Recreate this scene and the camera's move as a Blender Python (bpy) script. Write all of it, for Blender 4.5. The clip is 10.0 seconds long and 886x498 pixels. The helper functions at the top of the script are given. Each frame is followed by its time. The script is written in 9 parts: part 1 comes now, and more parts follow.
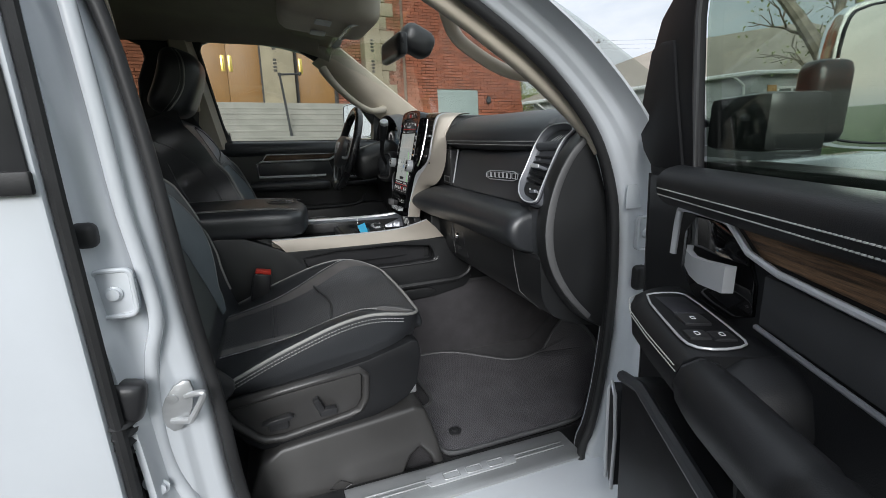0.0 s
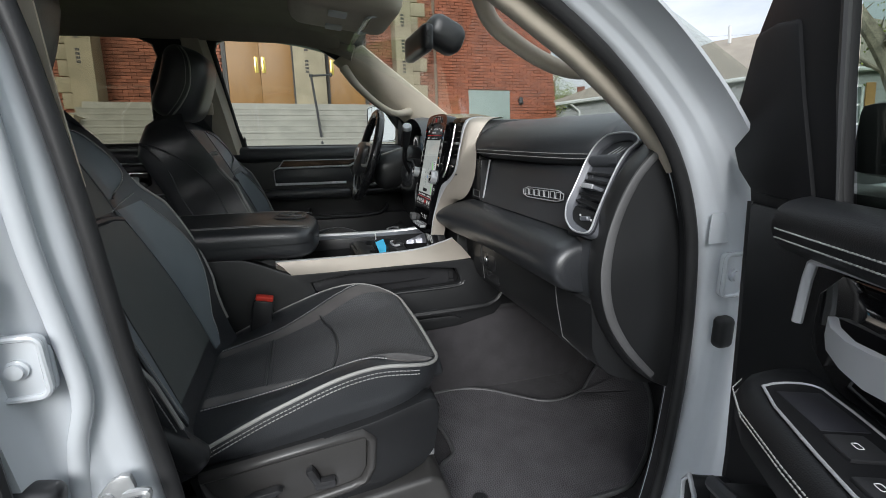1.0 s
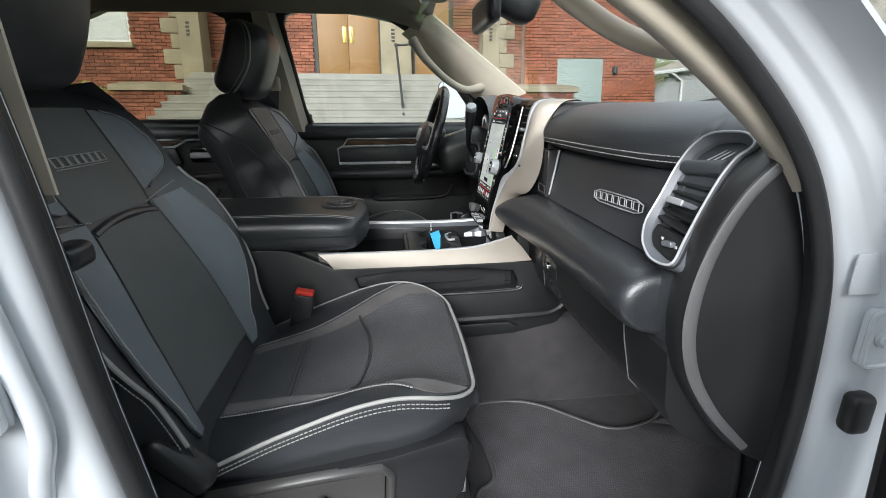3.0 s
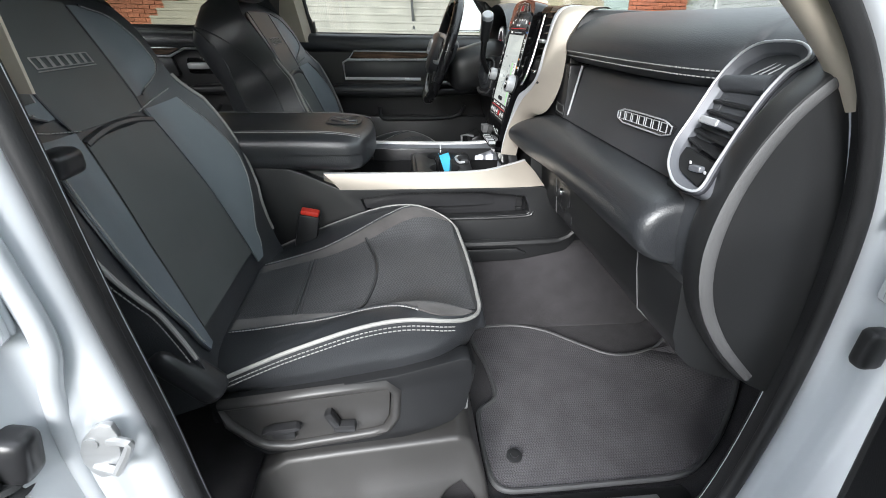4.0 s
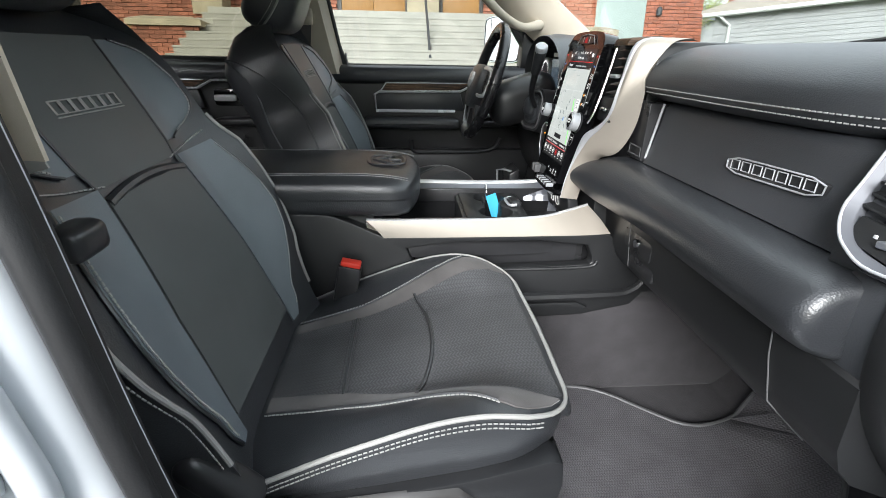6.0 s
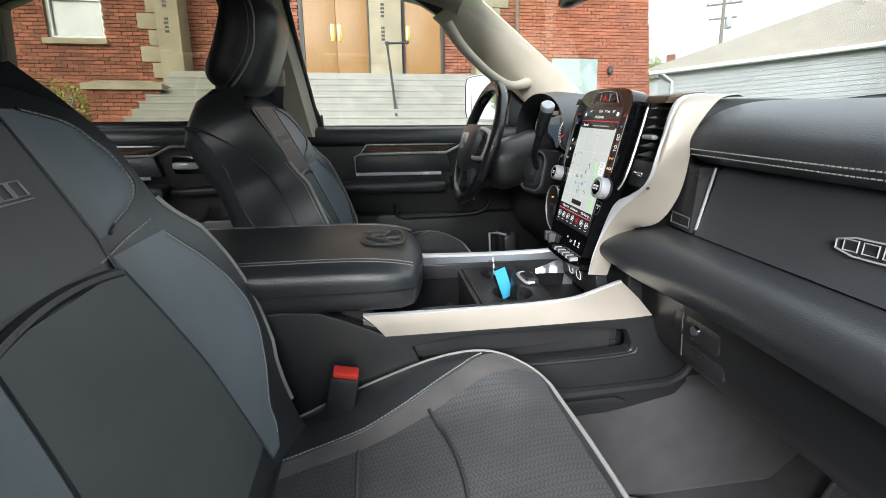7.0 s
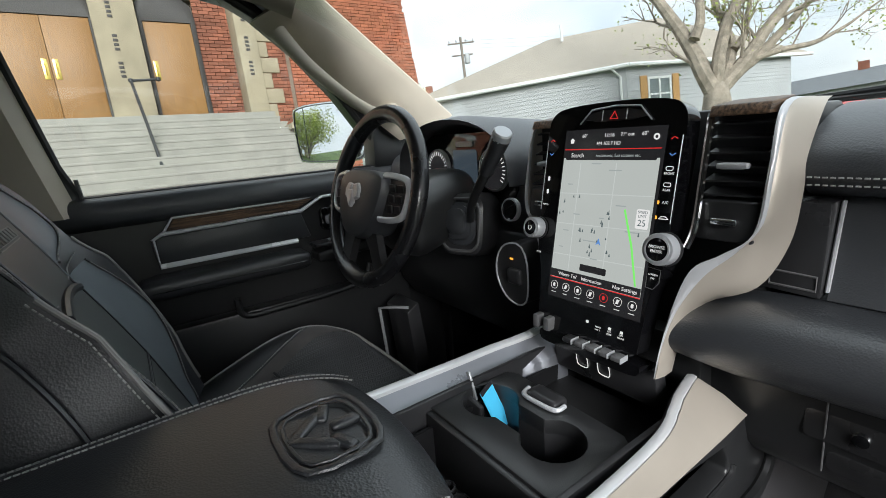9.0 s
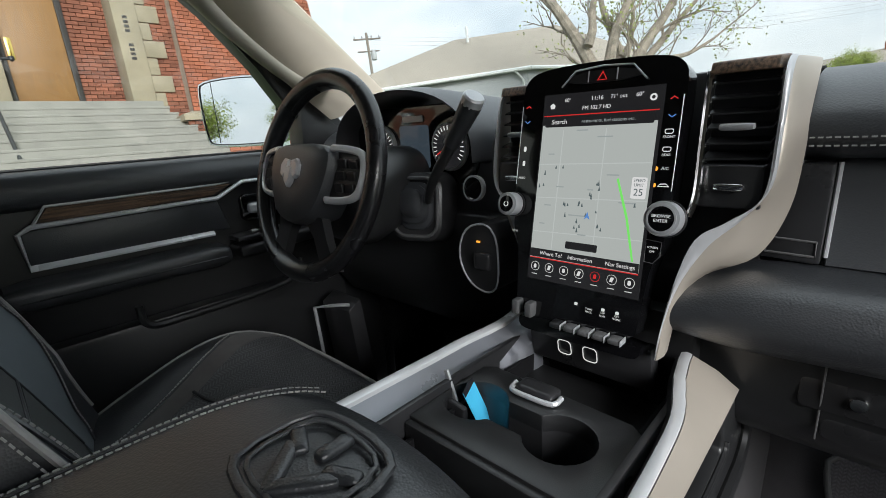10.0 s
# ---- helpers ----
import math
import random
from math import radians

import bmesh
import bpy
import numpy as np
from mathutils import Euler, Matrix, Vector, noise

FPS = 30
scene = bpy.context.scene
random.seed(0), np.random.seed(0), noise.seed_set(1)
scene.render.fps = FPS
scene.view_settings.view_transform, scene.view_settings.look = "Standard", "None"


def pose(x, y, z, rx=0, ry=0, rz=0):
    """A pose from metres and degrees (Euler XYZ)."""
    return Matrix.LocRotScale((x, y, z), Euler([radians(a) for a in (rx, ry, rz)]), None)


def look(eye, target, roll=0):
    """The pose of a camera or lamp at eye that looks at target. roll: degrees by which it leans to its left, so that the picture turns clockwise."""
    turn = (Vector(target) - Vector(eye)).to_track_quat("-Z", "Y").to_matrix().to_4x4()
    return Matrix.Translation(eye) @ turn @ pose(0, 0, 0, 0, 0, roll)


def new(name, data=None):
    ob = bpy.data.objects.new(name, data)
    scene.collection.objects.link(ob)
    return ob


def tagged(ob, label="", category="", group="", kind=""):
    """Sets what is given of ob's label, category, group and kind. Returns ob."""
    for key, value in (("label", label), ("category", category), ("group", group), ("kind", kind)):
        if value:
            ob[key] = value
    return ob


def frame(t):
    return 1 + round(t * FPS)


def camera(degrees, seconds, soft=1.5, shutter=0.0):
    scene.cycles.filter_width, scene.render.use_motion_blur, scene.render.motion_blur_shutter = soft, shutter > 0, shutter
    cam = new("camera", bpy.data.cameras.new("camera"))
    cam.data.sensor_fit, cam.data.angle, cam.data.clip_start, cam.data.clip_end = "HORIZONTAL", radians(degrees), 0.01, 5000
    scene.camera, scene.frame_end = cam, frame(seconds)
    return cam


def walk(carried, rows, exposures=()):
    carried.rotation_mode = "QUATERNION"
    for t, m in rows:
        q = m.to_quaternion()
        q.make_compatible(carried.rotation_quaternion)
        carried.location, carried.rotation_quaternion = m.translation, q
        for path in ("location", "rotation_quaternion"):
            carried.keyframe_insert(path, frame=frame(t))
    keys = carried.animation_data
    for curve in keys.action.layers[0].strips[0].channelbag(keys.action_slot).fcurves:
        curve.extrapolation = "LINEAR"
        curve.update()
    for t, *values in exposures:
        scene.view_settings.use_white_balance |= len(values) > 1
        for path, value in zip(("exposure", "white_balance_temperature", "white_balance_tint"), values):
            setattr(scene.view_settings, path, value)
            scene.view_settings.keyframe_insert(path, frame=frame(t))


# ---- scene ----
cam = camera(88.6, 10.0, 0.75)
# the walk in the truck's own axes: x to its front, y to the driver's side, origin under the screen
METRES = 1.5
START = pose(-0.4571, -1.6066, 1.5468, -13.92, 0.73, -20.87)
ROWS = [
    (0.0, 0.0, 0.0, 0.0, -0.0, 0.0, 0.0),
    (0.5, 0.0038, 0.0688, 0.0205, 1.72, -0.04, -0.42),
    (1.0, 0.0016, 0.1297, 0.0454, 3.58, 0.04, -1.05),
    (1.5, -0.0085, 0.1721, 0.0672, 6.29, -0.07, -1.73),
    (2.0, 0.0052, 0.1989, 0.0818, 9.47, -0.43, -2.5),
    (3.5, 0.031, 0.2335, 0.0943, 14.23, -7.82, -4.8),
    (4.0, 0.0247, 0.2442, 0.0851, 14.61, -13.22, -5.49),
    (4.5, 0.0183, 0.2528, 0.0778, 14.81, -17.0, -6.05),
    (5.0, 0.0056, 0.2571, 0.0802, 15.14, -16.73, -5.82),
    (5.5, -0.0307, 0.2763, 0.0933, 16.03, -14.13, -5.87),
    (7.0, -0.1557, 0.4188, 0.136, 11.57, -3.68, -3.65),
    (7.5, -0.223, 0.4803, 0.1569, 6.17, -1.55, -1.02),
    (8.0, -0.2734, 0.5547, 0.1762, -0.15, -0.47, 1.71),
    (8.5, -0.3071, 0.6375, 0.2001, -6.95, -0.25, 4.74),
    (9.0, -0.3401, 0.7088, 0.2155, -13.36, -0.53, 6.98),
    (9.5, -0.3652, 0.7549, 0.2178, -19.3, -1.72, 8.21),
    (10.0, -0.3762, 0.7882, 0.2055, -24.54, -2.22, 8.6),
]
# the street's crown leans the parked truck towards its passenger side
TRUCK = pose(0, 0, 0, 5.95, 0, 0)
EXPOSURES = [(0, -0.1), (1.0, 0.05), (1.5, 0.48), (2.0, 0.62), (3.5, 0.72), (4.0, 1.02), (4.5, 1.0), (5.0, 1.02), (5.5, 1.14), (7.0, 1.08), (8.5, 0.75), (10.0, 0.4)]
walk(cam, [(t, TRUCK @ START @ pose(METRES * x, METRES * y, METRES * z, 90 + pitch, roll, yaw)) for t, x, y, z, yaw, pitch, roll in ROWS], EXPOSURES)

# ---- daylight: bright overcast sky, broad soft sun ----
world = bpy.data.worlds.new("overcast_sky")
scene.world = world
world.use_nodes = True
wt = world.node_tree
wt.nodes.clear()
w_out = wt.nodes.new("ShaderNodeOutputWorld")
w_bg = wt.nodes.new("ShaderNodeBackground")
w_sky = wt.nodes.new("ShaderNodeTexSky")
w_sky.sky_type = "NISHITA"
w_sky.sun_disc = False
w_sky.sun_elevation = radians(21)
w_sky.sun_rotation = radians(201)
w_sky.air_density, w_sky.dust_density = 1.0, 3.0
w_map = wt.nodes.new("ShaderNodeTexCoord")
w_noise = wt.nodes.new("ShaderNodeTexNoise")
w_noise.inputs["Scale"].default_value = 3.2
w_noise.inputs["Detail"].default_value = 6.0
w_noise.inputs["Roughness"].default_value = 0.55
w_scale = wt.nodes.new("ShaderNodeMapping")
w_scale.inputs["Scale"].default_value = (1.0, 1.0, 2.6)
w_ramp = wt.nodes.new("ShaderNodeValToRGB")
w_ramp.color_ramp.elements[0].position, w_ramp.color_ramp.elements[0].color = 0.36, (7.0, 7.9, 9.0, 1)
w_ramp.color_ramp.elements[1].position, w_ramp.color_ramp.elements[1].color = 0.66, (10.4, 10.9, 11.6, 1)
w_mix = wt.nodes.new("ShaderNodeMixRGB")
w_mix.inputs[0].default_value = 0.86
wt.links.new(w_map.outputs["Generated"], w_scale.inputs["Vector"])
wt.links.new(w_scale.outputs["Vector"], w_noise.inputs["Vector"])
wt.links.new(w_noise.outputs["Fac"], w_ramp.inputs["Fac"])
wt.links.new(w_sky.outputs["Color"], w_mix.inputs[1])
wt.links.new(w_ramp.outputs["Color"], w_mix.inputs[2])
w_sep = wt.nodes.new("ShaderNodeSeparateXYZ")      # an overcast sky is brightest overhead
w_rise = wt.nodes.new("ShaderNodeMapRange")
w_rise.inputs["To Min"].default_value, w_rise.inputs["To Max"].default_value = 0.70, 1.26
w_up = wt.nodes.new("ShaderNodeVectorMath")
w_up.operation = "SCALE"
wt.links.new(w_map.outputs["Generated"], w_sep.inputs["Vector"])
wt.links.new(w_sep.outputs["Z"], w_rise.inputs["Value"])
wt.links.new(w_mix.outputs["Color"], w_up.inputs[0])
wt.links.new(w_rise.outputs["Result"], w_up.inputs["Scale"])
wt.links.new(w_up.outputs["Vector"], w_bg.inputs["Color"])
w_bg.inputs["Strength"].default_value = 0.125
wt.links.new(w_bg.outputs["Background"], w_out.inputs["Surface"])

sun_data = bpy.data.lights.new("sun", "SUN")
sun_data.energy, sun_data.angle, sun_data.color = 3.0, radians(28), (0.96, 0.98, 1.0)
sun = new("sun", sun_data)
sun.matrix_world = look((-5.0, -14, 5.6), (0, 0, 0))

# ---- mesh tools ----
def part(name, bm, material, parent, label="", angle=38):
    """Links a bmesh as one mesh object under a thing or part; vertices are in the truck's (or plot's) axes."""
    o = Vector((0, 0, 0))
    p = parent
    while p is not None:
        o += Vector(p.get("base", (0, 0, 0)))
        p = p.parent
    me = bpy.data.meshes.new(name)
    bmesh.ops.recalc_face_normals(bm, faces=bm.faces)
    bm.transform(Matrix.Translation(-o))
    bm.to_mesh(me)
    bm.free()
    me.polygons.foreach_set("use_smooth", [True] * len(me.polygons))
    me.set_sharp_from_angle(angle=radians(angle))
    mats = material if isinstance(material, (list, tuple)) else [material]
    for m in mats:
        me.materials.append(m)
    ob = new(name, me)
    ob.parent = parent
    if label:
        ob["label"] = label
    return ob


def thing(name, base, label, category, group="", kind="", axes=None):
    """An Empty at a thing's base that parents its parts."""
    ob = new(name)
    ob.empty_display_size = 0.05
    ob["base"] = base
    ob.matrix_basis = (TRUCK if axes is None else axes) @ Matrix.Translation(base)
    return tagged(ob, label, category, group, kind)


def lone(name, bm, material, label, category, group="", kind="", axes=None, angle=38):
    """A thing that is one mesh."""
    ob = part(name, bm, material, None, angle=angle)
    ob.matrix_basis = TRUCK if axes is None else axes
    return tagged(ob, label, category, group, kind)


def bevelled(bm, r, seg=2, angle=25):
    if r > 0:
        edges = [e for e in bm.edges if len(e.link_faces) == 2 and e.calc_face_angle(0) > radians(angle)]
        bmesh.ops.bevel(bm, geom=edges, offset=r, segments=seg, profile=0.5, affect="EDGES", clamp_overlap=True)
    return bm


def box(x0, x1, y0, y1, z0, z1, r=0.003, seg=2):
    bm = bmesh.new()
    bmesh.ops.create_cube(bm, size=1.0)
    bm.transform(Matrix.Translation(((x0 + x1) / 2, (y0 + y1) / 2, (z0 + z1) / 2)) @ Matrix.Diagonal((x1 - x0, y1 - y0, z1 - z0, 1)))
    return bevelled(bm, r, seg)


AX = {"x": lambda a, p: (a, p[0], p[1]), "y": lambda a, p: (p[0], a, p[1]), "z": lambda a, p: (p[0], p[1], a)}


def prism(profile, axis, a, b, r=0.0, seg=2, angle=25):
    """A closed outline drawn out along an axis. Outline in (y, z), (x, z) or (x, y)."""
    bm = bmesh.new()
    lo = [bm.verts.new(AX[axis](a, p)) for p in profile]
    hi = [bm.verts.new(AX[axis](b, p)) for p in profile]
    bm.faces.new(lo)
    bm.faces.new(hi)
    n = len(profile)
    for i in range(n):
        bm.faces.new((lo[i], lo[(i + 1) % n], hi[(i + 1) % n], hi[i]))
    bmesh.ops.recalc_face_normals(bm, faces=bm.faces)
    return bevelled(bm, r, seg, angle)


def rounded(pts, n=2, closed=True):
    """Chaikin's corner cutting."""
    pts = [Vector(p) for p in pts]
    for _ in range(n):
        out = [] if closed else [pts[0]]
        m = len(pts)
        for i in range(m if closed else m - 1):
            a, b = pts[i], pts[(i + 1) % m]
            out += [a.lerp(b, 0.25), a.lerp(b, 0.75)]
        if not closed:
            out.append(pts[-1])
        pts = out
    return pts


def spline(pts, n=6, closed=False):
    """Catmull-Rom through the points."""
    pts = [Vector(p) for p in pts]
    m = len(pts)
    out = []
    for i in range(m if closed else m - 1):
        if closed:
            p0, p1, p2, p3 = pts[i - 1], pts[i], pts[(i + 1) % m], pts[(i + 2) % m]
        else:
            p0, p1, p2, p3 = pts[max(i - 1, 0)], pts[i], pts[i + 1], pts[min(i + 2, m - 1)]
        for k in range(n):
            t = k / n
            out.append(0.5 * (2 * p1 + (p2 - p0) * t + (2 * p0 - 5 * p1 + 4 * p2 - p3) * t * t + (3 * p1 - p0 - 3 * p2 + p3) * t ** 3))
    if not closed:
        out.append(pts[-1])
    return out


def loft(rings, ring_closed=True, caps=True, chain_closed=False):
    bm = bmesh.new()
    rows = [[bm.verts.new(p) for p in ring] for ring in rings]
    n = len(rows[0])
    for i in range(len(rows) if chain_closed else len(rows) - 1):
        a, b = rows[i], rows[(i + 1) % len(rows)]
        for j in range(n if ring_closed else n - 1):
            k = (j + 1) % n
            bm.faces.new((a[j], a[k], b[k], b[j]))
    if caps and not chain_closed and ring_closed:
        bm.faces.new(rows[0])
        bm.faces.new(rows[-1])
    return bm


def tube(pts, r, n=8, closed=False, flat=1.0, up=None):
    """A round or flattened bar swept along points."""
    pts = [Vector(p) for p in pts]
    m = len(pts)
    rings = []
    side = None
    for i, p in enumerate(pts):
        if closed:
            d = (pts[(i + 1) % m] - pts[i - 1]).normalized()
        else:
            d = (pts[min(i + 1, m - 1)] - pts[max(i - 1, 0)]).normalized()
        if up is not None:
            s = d.cross(Vector(up)).normalized()
        elif side is None:
            s = d.orthogonal().normalized()
        else:
            s = (side - d * side.dot(d)).normalized()
        side = s
        t = d.cross(s)
        rr = r(i / max(m - 1, 1)) if callable(r) else r
        rings.append([p + s * rr * math.cos(2 * math.pi * k / n) + t * rr * flat * math.sin(2 * math.pi * k / n) for k in range(n)])
    return loft(rings, True, True, closed)


def band(pts_a, pts_b, thick, away):
    """A strip with thickness between two chains of equal length; its back lies towards `away`."""
    v = Vector(away) * thick
    rings = [[Vector(a), Vector(b), Vector(b) + v, Vector(a) + v] for a, b in zip(pts_a, pts_b)]
    return loft(rings)


def patch(f, nu, nv, thick=0.0):
    """A sheet f(u, v) for u, v in 0..1; thick gives it a back along its own normals."""
    bm = bmesh.new()
    g = [[bm.verts.new(f(i / nu, j / nv)) for j in range(nv + 1)] for i in range(nu + 1)]
    for i in range(nu):
        for j in range(nv):
            bm.faces.new((g[i][j], g[i + 1][j], g[i + 1][j + 1], g[i][j + 1]))
    if thick:
        bmesh.ops.recalc_face_normals(bm, faces=bm.faces)
        bmesh.ops.solidify(bm, geom=list(bm.faces), thickness=thick)
    return bm


def pillow(sx, sy, sz, r, n=10, warp=None):
    """A rounded block of the given size about the origin, cut into a grid and bent by warp(v)."""
    bm = bmesh.new()
    bmesh.ops.create_cube(bm, size=1.0)
    bmesh.ops.subdivide_edges(bm, edges=list(bm.edges), cuts=n, use_grid_fill=True)
    h = Vector((sx / 2, sy / 2, sz / 2))
    r = min(r, min(h) * 0.98)
    for v in bm.verts:
        p = Vector((v.co.x * sx, v.co.y * sy, v.co.z * sz))
        q = Vector([max(-(h[i] - r), min(h[i] - r, p[i])) for i in range(3)])
        # spread the outer rows of the grid round the corner
        d = p - q
        if d.length > 1e-9:
            m = max(abs(d.x), abs(d.y), abs(d.z))
            v.co = q + d.normalized() * m
        else:
            v.co = p
    if warp:
        for v in bm.verts:
            v.co = warp(v.co.copy())
    return bm


def moved(bm, m):
    bm.transform(m)
    return bm


def joined(*bms):
    out = bmesh.new()
    me = bpy.data.meshes.new("tmp")
    for b in bms:
        b.to_mesh(me)
        b.free()
        out.from_mesh(me)
    bpy.data.meshes.remove(me)
    return out


def lathe(profile, centre, axis, n=24, caps=True):
    """A turned shape: (radius, height) along an axis from a centre."""
    axis = Vector(axis).normalized()
    s = axis.orthogonal().normalized()
    t = axis.cross(s)
    rings = [[Vector(centre) + axis * h + (s * math.cos(2 * math.pi * k / n) + t * math.sin(2 * math.pi * k / n)) * max(rad, 1e-5) for k in range(n)] for rad, h in profile]
    return loft(rings, True, caps)


def rrect(cx, cy, w, h, r, n=4):
    """A rectangle with round corners, as a list of 2D points."""
    out = []
    for sx, sy, a0 in ((1, 1, 0), (-1, 1, 90), (-1, -1, 180), (1, -1, 270)):
        for k in range(n + 1):
            a = radians(a0 + 90 * k / n)
            out.append((cx + sx * (w / 2 - r) + r * math.cos(a), cy + sy * (h / 2 - r) + r * math.sin(a)))
    return out


def stitches(pts, step, length, r, lift=(0, 0, 0)):
    """A row of short thread pieces along a chain."""
    pts = [Vector(p) + Vector(lift) for p in pts]
    bms = bmesh.new()
    acc = 0.0
    nxt = 0.0
    for a, b in zip(pts, pts[1:]):
        d = (b - a)
        L = d.length
        if L < 1e-6:
            continue
        d.normalize()
        while nxt < acc + L:
            p = a + d * (nxt - acc)
            s = d.orthogonal().normalized() * r
            t = d.cross(s)
            e = d * length
            ring0 = [p + s, p + t, p - s, p - t]
            vs = [bms.verts.new(q) for q in ring0] + [bms.verts.new(q + e) for q in ring0]
            for k in range(4):
                bms.faces.new((vs[k], vs[(k + 1) % 4], vs[4 + (k + 1) % 4], vs[4 + k]))
            bms.faces.new(vs[:4])
            bms.faces.new(vs[4:])
            nxt += step
        acc += L
    return bms

# ---- materials ----
def mat(name, colour, rough=0.5, metal=0.0, grain=None, bump=0.0, bump_scale=400.0, mottle=0.12, mottle_scale=9.0, coat=0.0,
        kind="noise", stretch=(1, 1, 1), second=None, spec=0.5, rough_var=0.08, sheen=0.0, space="Object", random=0.0):
    """A node material: base colour varied at two scales, fine relief, roughness that wanders."""
    m = bpy.data.materials.new(name)
    m.use_nodes = True
    nt = m.node_tree
    bsdf = nt.nodes["Principled BSDF"]
    bsdf.inputs["Metallic"].default_value = metal
    bsdf.inputs["Specular IOR Level"].default_value = spec
    bsdf.inputs["Coat Weight"].default_value = coat
    bsdf.inputs["Coat Roughness"].default_value = 0.04
    bsdf.inputs["Sheen Weight"].default_value = sheen
    tc = nt.nodes.new("ShaderNodeTexCoord")
    mp = nt.nodes.new("ShaderNodeMapping")
    mp.inputs["Scale"].default_value = stretch
    nt.links.new(tc.outputs[space], mp.inputs["Vector"])
    big = nt.nodes.new("ShaderNodeTexNoise")
    big.inputs["Scale"].default_value = mottle_scale
    big.inputs["Detail"].default_value = 5.0
    nt.links.new(mp.outputs["Vector"], big.inputs["Vector"])
    ramp = nt.nodes.new("ShaderNodeValToRGB")
    c = Vector(colour)
    lo, hi = c * (1 - mottle), c * (1 + mottle)
    if second:
        hi = Vector(second)
    ramp.color_ramp.elements[0].position, ramp.color_ramp.elements[0].color = 0.34, (*lo, 1)
    ramp.color_ramp.elements[1].position, ramp.color_ramp.elements[1].color = 0.68, (*hi, 1)
    nt.links.new(big.outputs["Fac"], ramp.inputs["Fac"])
    col = ramp.outputs["Color"]
    fine = nt.nodes.new("ShaderNodeTexVoronoi" if kind == "pebble" else "ShaderNodeTexNoise")
    fine.inputs["Scale"].default_value = bump_scale
    if kind != "pebble":
        fine.inputs["Detail"].default_value = 3.0
    nt.links.new(mp.outputs["Vector"], fine.inputs["Vector"])
    fac = fine.outputs["Distance"] if kind == "pebble" else fine.outputs["Fac"]
    if grain:
        mix = nt.nodes.new("ShaderNodeMixRGB")
        mix.blend_type = "MULTIPLY"
        mix.inputs[0].default_value = grain
        g = nt.nodes.new("ShaderNodeValToRGB")
        g.color_ramp.elements[0].position, g.color_ramp.elements[0].color = 0.3, (0.35, 0.35, 0.35, 1)
        g.color_ramp.elements[1].position, g.color_ramp.elements[1].color = 0.7, (1.25, 1.25, 1.25, 1)
        nt.links.new(fac, g.inputs["Fac"])
        nt.links.new(col, mix.inputs[1])
        nt.links.new(g.outputs["Color"], mix.inputs[2])
        col = mix.outputs["Color"]
    if random:
        oi = nt.nodes.new("ShaderNodeObjectInfo" if random > 0 else "ShaderNodeNewGeometry")
        hsv = nt.nodes.new("ShaderNodeHueSaturation")
        mr = nt.nodes.new("ShaderNodeMapRange")
        mr.inputs["To Min"].default_value, mr.inputs["To Max"].default_value = 1 - abs(random), 1 + abs(random)
        nt.links.new(oi.outputs["Random" if random > 0 else "Random Per Island"], mr.inputs["Value"])
        nt.links.new(mr.outputs["Result"], hsv.inputs["Value"])
        nt.links.new(col, hsv.inputs["Color"])
        col = hsv.outputs["Color"]
    nt.links.new(col, bsdf.inputs["Base Color"])
    mr2 = nt.nodes.new("ShaderNodeMapRange")
    mr2.inputs["To Min"].default_value, mr2.inputs["To Max"].default_value = max(rough - rough_var, 0.02), min(rough + rough_var, 1)
    nt.links.new(big.outputs["Fac"], mr2.inputs["Value"])
    nt.links.new(mr2.outputs["Result"], bsdf.inputs["Roughness"])
    if bump:
        b = nt.nodes.new("ShaderNodeBump")
        b.inputs["Strength"].default_value = min(bump, 1.0)
        b.inputs["Distance"].default_value = 0.6 / bump_scale
        nt.links.new(fac, b.inputs["Height"])
        nt.links.new(b.outputs["Normal"], bsdf.inputs["Normal"])
    return m


def glass(name, tint, rough=0.0):
    m = bpy.data.materials.new(name)
    m.use_nodes = True
    nt = m.node_tree
    nt.nodes.clear()
    out = nt.nodes.new("ShaderNodeOutputMaterial")
    tr = nt.nodes.new("ShaderNodeBsdfTransparent")
    tr.inputs["Color"].default_value = (*tint, 1)
    gl = nt.nodes.new("ShaderNodeBsdfGlossy")
    gl.inputs["Roughness"].default_value = rough
    fr = nt.nodes.new("ShaderNodeLayerWeight")
    fr.inputs["Blend"].default_value = 0.5
    pw = nt.nodes.new("ShaderNodeMath")
    pw.operation = "POWER"
    pw.inputs[1].default_value = 4.0
    nt.links.new(fr.outputs["Facing"], pw.inputs[0])
    mr = nt.nodes.new("ShaderNodeMapRange")
    mr.inputs["To Min"].default_value, mr.inputs["To Max"].default_value = 0.035, 0.7
    nt.links.new(pw.outputs["Value"], mr.inputs["Value"])
    mx = nt.nodes.new("ShaderNodeMixShader")
    nt.links.new(mr.outputs["Result"], mx.inputs["Fac"])
    nt.links.new(tr.outputs["BSDF"], mx.inputs[1])
    nt.links.new(gl.outputs["BSDF"], mx.inputs[2])
    nt.links.new(mx.outputs["Shader"], out.inputs["Surface"])
    return m


def glowing(name, colour, strength):
    m = bpy.data.materials.new(name)
    m.use_nodes = True
    b = m.node_tree.nodes["Principled BSDF"]
    b.inputs["Base Color"].default_value = (0.01, 0.01, 0.01, 1)
    b.inputs["Roughness"].default_value = 0.12
    b.inputs["Emission Color"].default_value = (*colour, 1)
    b.inputs["Emission Strength"].default_value = strength
    return m


